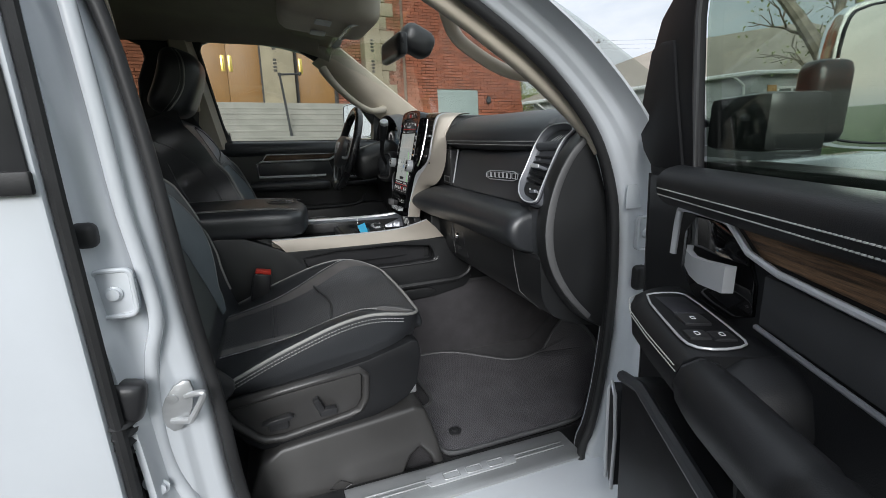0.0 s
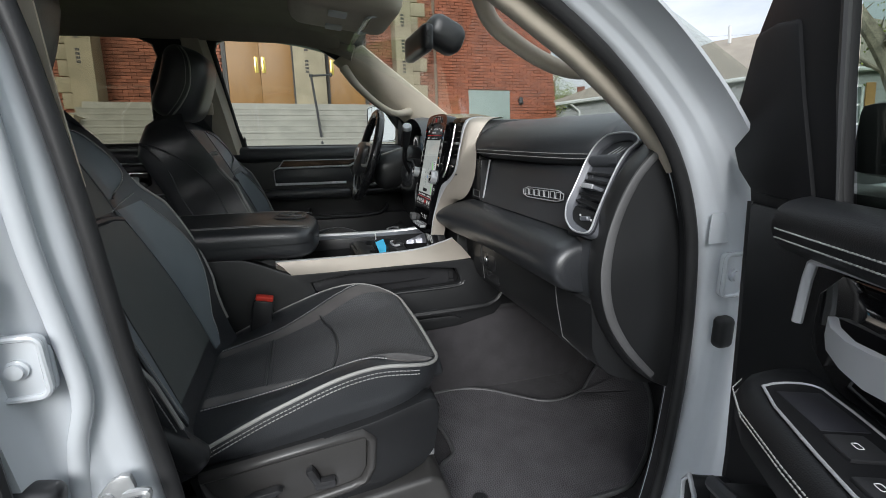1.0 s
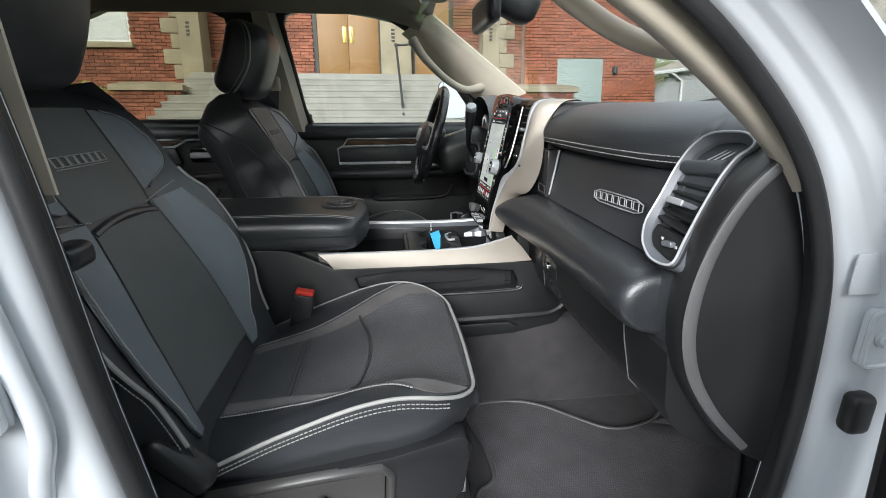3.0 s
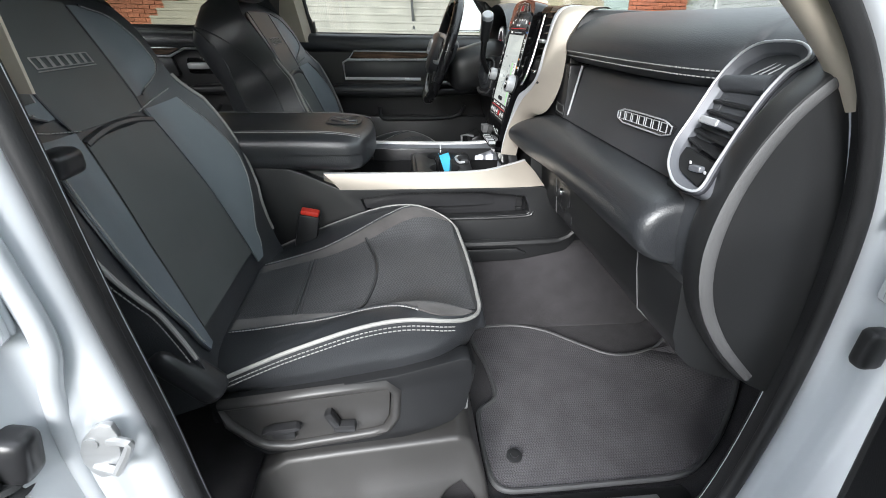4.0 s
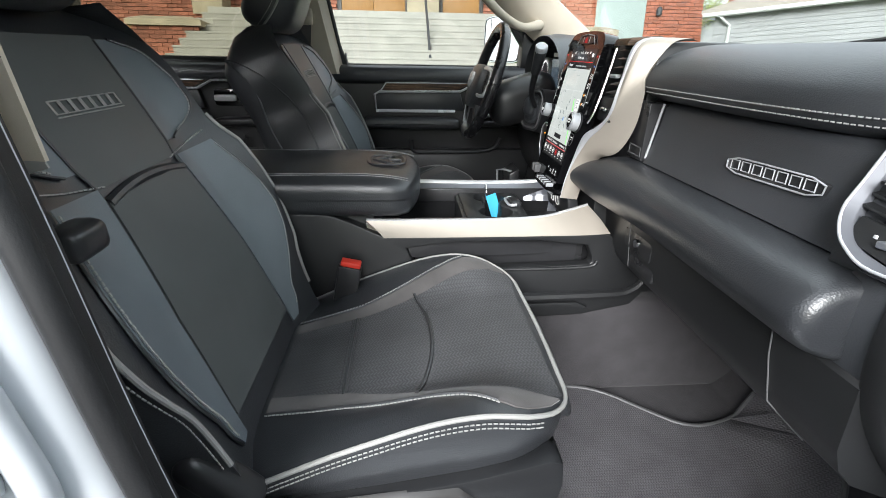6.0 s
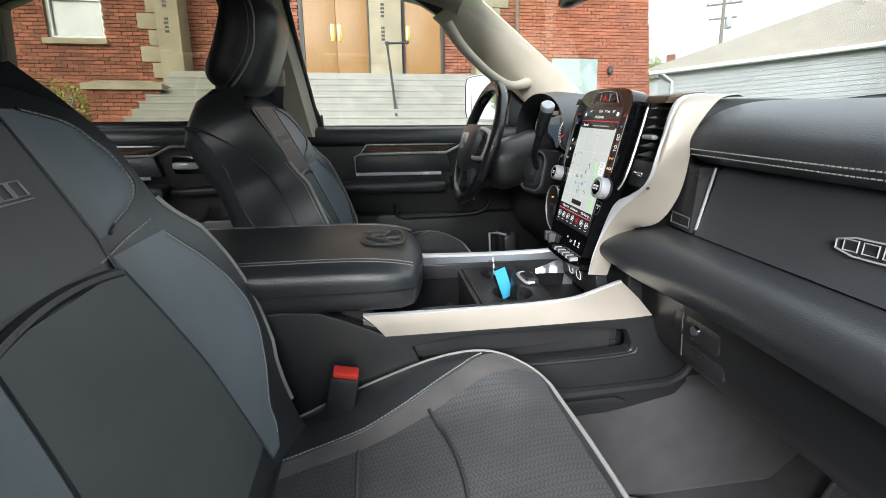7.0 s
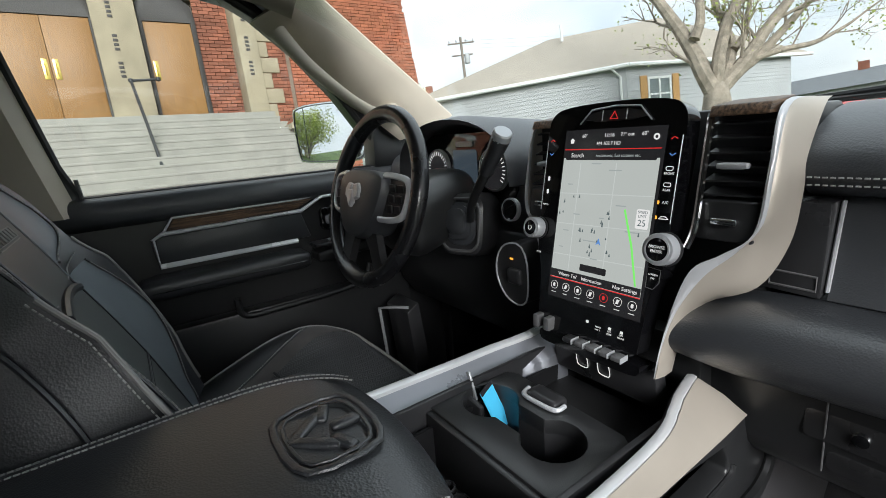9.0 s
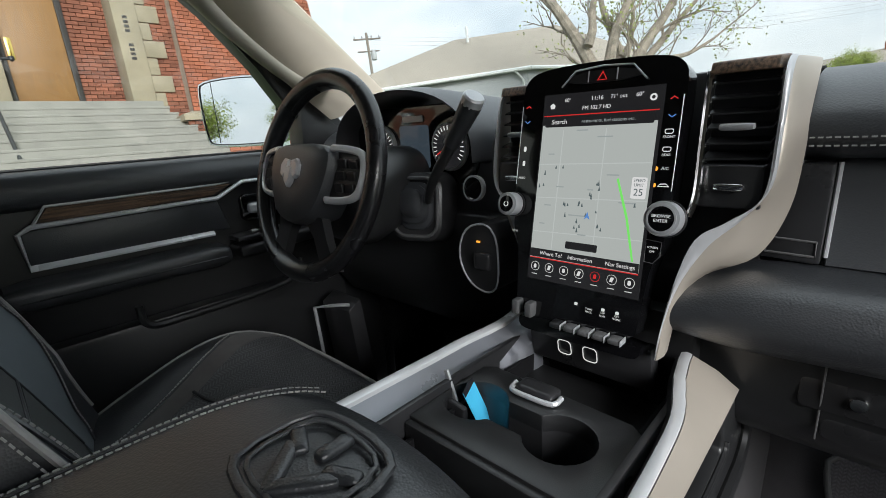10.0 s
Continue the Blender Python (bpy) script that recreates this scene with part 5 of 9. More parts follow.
for words, a, b, sz in (("FRONT", 0.088, 0.0925, 0.0042), ("REAR", 0.0875, 0.0718, 0.0042), ("A/C", 0.0885, 0.0560, 0.0052), ("AUTO", -0.108, 0.039, 0.0042), ("MUTE", -0.111, -0.039, 0.0036), ("SCREEN", 0.0862, -0.0375, 0.0036), ("OFF", 0.0862, -0.0425, 0.0036),
                        ("TOW/", 0.0164, -0.1295, 0.0036), ("HAUL", 0.0164, -0.1335, 0.0036), ("OFF", 0.0355, -0.1305, 0.0034), ("REAR", 0.0355, -0.1345, 0.0034), ("OFF", 0.0541, -0.1305, 0.0034), ("FRONT", 0.0541, -0.1345, 0.0034)):
    lettered(words, a, b, sz, SCREEN_LINE, tablet, 0.0024)
for a in (-0.0023, 0.0355, 0.0541):
    part("toggle_mark", on_screen(rrect(a, -0.1262, 0.0045, 0.004, 0.001, 2), 0.0022, 0.0004), SCREEN_LINE, tablet)
part("key_outline", tube([scr(a, b, 0.0022) for a, b in ((0.0775, -0.0285), (0.0958, -0.030), (0.0955, -0.047), (0.0885, -0.0565), (0.0782, -0.0555))], 0.0006, 5, True), PLASTIC_GREY, tablet)
for s_a in (-0.1165, 0.0985):
    part("touch_line", tube([scr(s_a, 0.03, 0.0026), scr(s_a, 0.14, 0.0026)], 0.0007, 5), SATIN, tablet)
part("upper_pod", on_screen(v2(rounded([(-0.052, 0.163), (-0.038, 0.178), (0.038, 0.178), (0.052, 0.163)], 1)), 0.002, 0.003), PLASTIC_SMOOTH, tablet)
part("pod_rim", tube([scr(a, b, 0.005) for a, b in ((-0.056, 0.161), (-0.038, 0.18), (0.0, 0.183), (0.038, 0.18), (0.056, 0.161))], 0.0012, 6), SATIN, tablet)
part("hazard_mark", tube([scr(a, b, 0.0055) for a, b in ((-0.006, 0.1655), (0.006, 0.1655), (0.0, 0.1755))], 0.0009, 6, True), SCREEN_RED, tablet)
for a in (-0.019, 0.019):
    part("pod_divider", tube([scr(a, 0.164, 0.0052), scr(a, 0.178, 0.0052)], 0.0009, 6), SATIN, tablet)


def knob(a, b, r, lab):
    c = scr(a, b, 0.002)
    n = Vector((-0.981, 0, 0.193))
    k = part("rotary_knob", lathe([(r * 0.98, 0.0), (r, 0.003), (r, 0.018), (r * 0.96, 0.021), (r * 0.78, 0.0215)], c, n, 32), SATIN, tablet, lab)
    part("knob_face", lathe([(r * 0.78, 0.0), (r * 0.77, 0.0218), (r * 0.6, 0.0222), (0.0, 0.0222)], c, n, 24), GLOSS, k)
    part("knob_ring", lathe([(r * 0.80, 0.0205), (r * 0.80, 0.0228), (r * 0.70, 0.0228), (r * 0.70, 0.021)], c, n, 32, False), SATIN, k)
    part("knob_collar", lathe([(r * 1.08, 0.0), (r * 1.08, 0.003), (r * 1.0, 0.004)], c, n, 32, False), PLASTIC_SMOOTH, k)
    return k


knob(0.098, -0.002, 0.0205, "chrome browse knob")
knob(-0.116, 0.0, 0.0168, "chrome volume knob")
lettered("BROWSE", 0.098, 0.001, 0.0052, SCREEN_LINE, tablet, 0.0252)
lettered("ENTER", 0.098, -0.0045, 0.0052, SCREEN_LINE, tablet, 0.0252)
part("knob_mark", tube([scr(-0.116 + 0.0035 * math.cos(a), 0.0035 * math.sin(a), 0.0248) for a in [radians(120 + 300 * i / 12) for i in range(13)]], 0.0005, 5), SCREEN_LINE, tablet)
part("home_mark", on_screen([(-0.070, 0.1335), (-0.064, 0.1335), (-0.064, 0.137), (-0.0625, 0.137), (-0.067, 0.141), (-0.0715, 0.137), (-0.070, 0.137)], 0.0046, 0.0003), SCREEN_WHITE, tablet)
part("settings_mark", tube([scr(0.066 + 0.0032 * math.cos(2 * math.pi * i / 12), 0.139 + 0.0032 * math.sin(2 * math.pi * i / 12), 0.0046) for i in range(12)], 0.0011, 5, True), SCREEN_WHITE, tablet)
# switch row under the screen and sockets
part("switch_bank", on_screen(v2(rounded([(-0.088, -0.158), (-0.088, -0.176), (-0.07, -0.180), (0.07, -0.180), (0.088, -0.176), (0.088, -0.158)], 1)), -0.03, 0.034), GLOSS, tablet)
for k in range(5):
    a = -0.022 + 0.0205 * k
    part("toggle", moved(pillow(0.018, 0.0165, 0.008, 0.003, 4), Matrix.Translation(scr(a, -0.158, 0.012))), PLASTIC_GREY if k else PLASTIC_SMOOTH, tablet, "grey toggle switch" if k else "black toggle switch")
    part("toggle_gap", moved(pillow(0.0182, 0.0011, 0.0082, 0.0005, 3), Matrix.Translation(scr(a + 0.0089, -0.158, 0.0120))), SATIN, tablet)
for a in (-0.090, -0.068):
    part("brake_toggle", moved(pillow(0.018, 0.012, 0.022, 0.003, 4), Matrix.Translation(scr(a, -0.148, 0.008))), PLASTIC_GREY, tablet)
socket = part("socket_panel", prism([(0.005, 1.275), (0.03, 1.275), (0.05, 1.205), (0.02, 1.205)], "y", -0.085, 0.10, 0.004), PLASTIC_SMOOTH, dash, "black socket panel")
for y in (0.040, 0.0):
    part("socket_cover", tube([(0.0105 - zz * 0.2, y + yy, 1.240 + zz) for yy, zz in rrect(0, 0, 0.021, 0.024, 0.006, 3)], 0.0008, 6, True), SCREEN_LINE, socket)
    part("socket_slot", box(0.011, 0.018, y - 0.007, y + 0.007, 1.239, 1.246, 0.001), DARK_PRINT, socket)


# vents beside the panel
def side_vent(s):
    y0, y1 = s * 0.112, s * 0.176
    v = part("centre_vent", box(0.075, 0.085, min(y0, y1), max(y0, y1), 1.462, 1.612, 0.002), DARK_PRINT, dash, "slatted black centre vent")
    xs = lambda z: 0.034 + (z - 1.47) * 0.2
    for k in range(6):
        z = 1.515 + 0.0165 * k
        part("slat", band([(xs(z) + 0.006, y0, z), (xs(z) + 0.006, y1, z)], [(xs(z) + 0.034, y0, z + 0.007), (xs(z) + 0.034, y1, z + 0.007)], 0.0022, (0, 0, -1)), PLASTIC, v)
    part("tab", moved(pillow(0.012, 0.034, 0.008, 0.003, 4), Matrix.Translation((xs(1.548), s * 0.144, 1.549))), SATIN, v, "silver vent tab")
    part("lower_plate", prism([(xs(1.462) + 0.004, 1.460), (xs(1.508) + 0.004, 1.508), (0.08, 1.51), (0.08, 1.458)], "y", y0, y1, 0.003), PLASTIC, v)
    part("thumb_wheel", moved(pillow(0.008, 0.03, 0.009, 0.003, 4), Matrix.Translation((xs(1.484), s * 0.144, 1.484))), CHROME, v)
    part("wood_cap", prism([(0.05, 1.606), (0.056, 1.619), (0.12, 1.625), (0.12, 1.608)], "y", y0, y1, 0.002), WOOD, v, "walnut strip")
    part("chrome_spear", tube(spline([(0.062, s * 0.1105, 1.61), (0.045, s * 0.112, 1.53), (0.03, s * 0.114, 1.475), (0.02, s * 0.110, 1.45)], 5), 0.0042, 8), CHROME, v)
    return v


side_vent(-1)
side_vent(1)


def sweep(s):
    a = spline([(0.14, 0.180, 1.622), (0.068, 0.180, 1.612), (0.047, 0.181, 1.54), (0.034, 0.178, 1.475), (0.024, 0.150, 1.447), (0.011, 0.122, 1.425), (0.0, 0.106, 1.37), (-0.008, 0.098, 1.315), (-0.010, 0.094, 1.275)], 5)
    b = spline([(0.165, 0.198, 1.620), (0.125, 0.203, 1.610), (0.088, 0.203, 1.555), (0.090, 0.203, 1.52), (0.086, 0.197, 1.455), (0.070, 0.174, 1.400), (0.045, 0.128, 1.375), (0.018, 0.111, 1.345), (0.0, 0.102, 1.276)], 5)
    m = [p.lerp(q, 0.45) + Vector((-0.010, 0, 0.0)) for p, q in zip(a, b)]
    f = lambda c: [Vector((p.x, p.y * s, p.z)) for p in c]
    back = [p.lerp(q, 0.5) + Vector((0.03, 0, -0.004)) for p, q in zip(a, b)]
    rings = [[p, p.lerp(k, 0.5) + Vector((-0.002, 0, 0)), k, q.lerp(k, 0.5) + Vector((-0.002, 0, 0)), q, w] for p, k, q, w in zip(f(a), f(m), f(b), f(back))]
    part("champagne_sweep", loft(rings), BEIGE, dash, "champagne satin trim sweep", angle=60)
    part("chrome_band", loft([[p + Vector((-0.0012, 0, 0.0006)), p.lerp(k, 0.28) + Vector((-0.0042, 0, 0.0006)), p.lerp(k, 0.55) + Vector((-0.0032, 0, 0)), p.lerp(k, 0.5) + Vector((0.004, 0, 0)), p + Vector((0.004, 0, 0))] for p, k in zip(f(a[2:]), f(m[2:]))]), SATIN, dash, "satin chrome band inside the trim sweep", angle=60)


sweep(-1)
sweep(1)

# driver's half of the dash
YD = [0.20 + 0.59 * i / 14 for i in range(15)]
part("driver_pad", loft([[(p[0], y, p[1] - 0.015) for p in v2(rounded([(0.62, 1.575), (0.34, 1.60), (0.20, 1.60), (0.13, 1.575), (0.105, 1.54), (0.11, 1.48), (0.12, 1.36), (0.15, 1.25), (0.30, 1.15), (0.62, 1.1)], 2))] for y in YD]), VINYL, dash, "black dash on the driver's side")
hood = []
for i in range(21):
    a = math.pi * i / 20
    y = 0.445 + 0.195 * math.cos(a)
    z = 1.505 + 0.125 * math.sin(a) ** 0.7
    hood.append([(0.07, y, z), (0.055, y + 0.008 * math.cos(a), z + 0.010 * math.sin(a)), (0.10, y + 0.012 * math.cos(a), z + 0.016 * math.sin(a)), (0.30, y, z + 0.0), (0.22, y - 0.012 * math.cos(a), z - 0.02)])
part("cluster_hood", loft(hood), VINYL, dash, "arched black cluster hood")
cl = part("gauge_panel", prism(v2(rrect(0.445, 1.535, 0.36, 0.15, 0.05)), "x", 0.105, 0.13, 0.003), GLOSS, dash, "instrument cluster with two round dials")
for y in (0.535, 0.335):
    d = part("dial", lathe([(0.046, 0.0), (0.046, 0.006), (0.042, 0.009), (0.0415, 0.004)], (0.105, y, 1.53), (-1, 0, 0), 32, False), SATIN, cl, "round dial")
    part("dial_face", lathe([(0.0415, 0.0), (0.0415, 0.0072), (0.0, 0.0072)], (0.105, y, 1.53), (-1, 0, 0), 32), SCREEN_DARK, d)
    for k in range(21):
        a = radians(-40 + 260 * k / 20)
        r0, r1 = 0.031, 0.039
        c, s_ = math.cos(a), math.sin(a)
        part("dial_tick", tube([(0.0972, y + r0 * c, 1.53 + r0 * s_), (0.0972, y + r1 * c, 1.53 + r1 * s_)], 0.0009, 5), SCREEN_WHITE, d)
    part("needle", tube([(0.0965, y, 1.53), (0.0965, y + 0.03, 1.515)], 0.0012, 5), SCREEN_RED, d)
part("cluster_screen", prism(v2(rrect(0.435, 1.53, 0.085, 0.085, 0.006)), "x", 0.1035, 0.106), glowing("cluster_display", (0.05, 0.07, 0.09), 0.5), cl)
part("cluster_plate", prism(v2(rrect(0.435, 1.585, 0.06, 0.012, 0.003)), "x", 0.1025, 0.105), SATIN, cl)
part("start_button", lathe([(0.022, 0.0), (0.022, 0.006), (0.019, 0.009), (0.017, 0.007), (0.0, 0.007)], (0.064, 0.244, 1.46), (-1, 0, 0.1), 28), GLOSS, dash, "round start button")
part("button_ring", lathe([(0.0225, 0.0), (0.0225, 0.0095), (0.0195, 0.0095), (0.0195, 0.004)], (0.065, 0.244, 1.46), (-1, 0, 0.1), 28, False), SATIN, dash)
part("light_switch", prism(v2(rounded([(0.172, 1.41), (0.235, 1.405), (0.258, 1.35), (0.235, 1.30), (0.19, 1.285), (0.166, 1.31)], 1)), "x", 0.024, 0.12, 0.003), PLASTIC_SMOOTH, dash, "black switch pod")
part("pod_knob", moved(pillow(0.012, 0.034, 0.03, 0.005, 5), Matrix.Translation((0.022, 0.20, 1.345))), PLASTIC_SMOOTH, dash)
part("pod_lamp", box(0.0215, 0.0235, 0.205, 0.212, 1.376, 1.379, 0.0), SCREEN_AMBER, dash)
part("pod_ring", tube([(0.0235, y, z) for y, z in v2(rounded([(0.172, 1.41), (0.235, 1.405), (0.258, 1.35), (0.235, 1.30), (0.19, 1.285), (0.166, 1.31)], 2))], 0.0018, 6, True), SATIN, dash)
part("knee_panel", prism(v2(rounded([(0.10, 1.42), (0.07, 1.36), (0.09, 1.22), (0.16, 1.12), (0.30, 1.10), (0.30, 1.42)], 1)), "y", 0.19, 0.78, 0.006), PLASTIC, dash)
part("parking_pedal_cover", prism([(0.02, 1.15), (0.06, 1.17), (0.10, 0.80), (0.05, 0.80)], "y", 0.62, 0.74, 0.006), PLASTIC_SMOOTH, dash)
part("kick_frame", tube([(0.015, 0.735, 0.82), (-0.005, 0.735, 1.14), (0.005, 0.66, 1.16), (0.03, 0.63, 1.16)], 0.0045, 6), SATIN, dash)

# ---- steering wheel ----
HUB = Vector((-0.135, 0.457, 1.50))
wn = Vector((-0.955, 0, 0.297)).normalized()
wu = Vector((0.297, 0, 0.955)).normalized()
wl = Vector((0, 1, 0))


def whl(a, b, c=0.0):
    """a to the driver's left, b up the wheel, c out towards the driver."""
    return HUB + wl * a + wu * b + wn * c


wheel = thing("steering_wheel", tuple(HUB), "black leather steering wheel with silver spokes", "steering wheel")
part("rim", tube([whl(0.174 * math.cos(2 * math.pi * k / 64), 0.170 * math.sin(2 * math.pi * k / 64), -0.012) for k in range(64)], 0.0160, 16, True, 1.12), POLISHED, wheel, "thick leather wrapped rim")
part("hub_pad", bevelled(loft([[whl(a * sc, b * sc, c) for a, b in v2(rounded([(-0.075, 0.045), (0.075, 0.045), (0.085, 0.01), (0.062, -0.05), (0.03, -0.075), (-0.03, -0.075), (-0.062, -0.05), (-0.085, 0.01)], 2))] for sc, c in ((1.0, -0.05), (1.16, -0.02), (1.16, 0.008), (1.10, 0.020), (0.96, 0.026), (0.5, 0.029))]), 0), VINYL, wheel, "padded black hub")
for s in (1, -1):
    part("side_spoke", loft([[whl(s * a, b0, c), whl(s * a, (b0 + b1) / 2, c + 0.004), whl(s * a, b1, c), whl(s * a, b1, c - 0.018), whl(s * a, b0, c - 0.018)] for a, b0, b1, c in ((0.07, -0.036, 0.040, 0.004), (0.11, -0.034, 0.038, 0.0), (0.145, -0.030, 0.034, -0.004), (0.172, -0.026, 0.030, -0.010))]), PLASTIC_SMOOTH, wheel, angle=60)
    bezel = [(0.085, 0.043, 0.012), (0.12, 0.042, 0.006), (0.152, 0.034, 0.001), (0.160, 0.004, 0.0), (0.150, -0.028, 0.001), (0.12, -0.038, 0.005), (0.085, -0.040, 0.011)]
    part("silver_bezel", tube([whl(s * p.x, p.y, p.z) for p in spline(bezel, 5)], 0.0066, 10, False, 0.7), SILVER, wheel, "satin silver spoke bezel")
    for k in range(3):
        for q in range(2):
            part("spoke_button", moved(pillow(0.005, 0.021, 0.015, 0.002, 4), Matrix.Translation(whl(s * (0.108 + 0.024 * q), 0.020 - 0.019 * k, 0.0045 - 0.003 * q))), PLASTIC_SMOOTH, wheel)
    part("lower_spoke", loft([[whl(s * (a - w), b, c), whl(s * (a + w), b, c), whl(s * (a + w), b, c - 0.016), whl(s * (a - w), b, c - 0.016)] for a, b, w, c in ((0.040, -0.07, 0.030, 0.004), (0.060, -0.105, 0.020, -0.004), (0.085, -0.152, 0.022, -0.012))]), PLASTIC_SMOOTH, wheel)
part("emblem", joined(*[loft([[whl(sg * (a * k + 0.013), b * k + 0.002, c) for a, b in ((-0.010, 0.017), (0.006, 0.020), (0.015, 0.010), (0.014, -0.008), (0.004, -0.014), (-0.002, -0.004), (-0.009, 0.002))] for k, c in ((1, 0.024), (1, 0.034), (0.8, 0.037))]) for sg in (1, -1)],
                      loft([[whl(a * k, b * k - 0.006, c) for a, b in ((-0.012, 0.016), (0.012, 0.016), (0.009, -0.012), (0.0, -0.021), (-0.009, -0.012))] for k, c in ((1, 0.024), (1, 0.035), (0.75, 0.039))])), SILVER, wheel, "small silver emblem")
part("hub_seam", tube([whl(a * 1.02, b * 1.02, 0.0215) for a, b in v2(rounded([(-0.075, 0.045), (0.075, 0.045), (0.085, 0.01), (0.062, -0.05), (0.03, -0.075), (-0.03, -0.075), (-0.062, -0.05), (-0.085, 0.01)], 2))], 0.0012, 6, True), SATIN_DARK, wheel)
column = thing("steering_column", (0.0, 0.45, 1.42), "black steering column shroud with stalks", "steering column")
part("shroud", moved(pillow(0.22, 0.16, 0.14, 0.05, 8), Matrix.Translation((0.0, 0.445, 1.45)) @ Matrix.Rotation(radians(-17), 4, "Y")), PLASTIC, column)
part("stalk", tube([(-0.05, 0.50, 1.47), (-0.055, 0.60, 1.50), (-0.05, 0.64, 1.51)], 0.009, 8), PLASTIC_SMOOTH, column)
gear = thing("gear_lever", (0.03, 0.33, 1.43), "black column gear lever with a silver-capped knob", "gear lever")
gn = Vector((-0.93, -0.33, 0.15)).normalized()
gs = gn.cross(Vector((0, 0, 1))).normalized()
gu = gs.cross(gn)
GO = Vector((0.022, 0.352, 1.425))


def gear_pt(a, b, c=0.0):
    return GO + gs * a + gu * b + gn * c


shr = rrect(0, 0, 0.104, 0.125, 0.03, 5)
part("shroud", loft([[gear_pt(a * k, b * k, c) for a, b in shr] for k, c in ((1.08, -0.06), (1.04, -0.01), (1.0, 0.004), (0.9, 0.008), (0.82, 0.004))]), PLASTIC_SMOOTH, gear, "rounded black lever shroud")
part("shroud_rim", tube([gear_pt(a * 0.86, b * 0.86, 0.0075) for a, b in shr], 0.0035, 8, True), PLASTIC_GREY, gear)
part("boot", loft([[gear_pt(a * k + 0.006 * c * 20, b * k + c * 0.4, c) for a, b in rrect(0, 0, 0.075, 0.09, 0.03, 5)] for k, c in ((1.0, 0.0), (0.97, 0.008), (0.8, 0.010), (0.78, 0.016), (0.6, 0.018), (0.56, 0.024), (0.35, 0.028))]), VINYL, gear, "folded black boot")
part("stem", tube(spline([(0.015, 0.315, 1.44), (-0.01, 0.275, 1.48), (-0.018, 0.225, 1.535), (-0.02, 0.19, 1.575)], 5), lambda t: 0.007 + 0.004 * t, 10), PLASTIC_SMOOTH, gear)
part("grip", tube([(-0.0185, 0.222, 1.54), (-0.021, 0.175, 1.597)], lambda t: 0.013 + 0.004 * t, 12), LEATHER, gear)
part("cap", lathe([(0.0165, 0.0), (0.0165, 0.012), (0.014, 0.015), (0.0, 0.0155)], (-0.021, 0.176, 1.596), (-0.15, -0.6, 0.75), 20), SATIN, gear, "silver end cap")

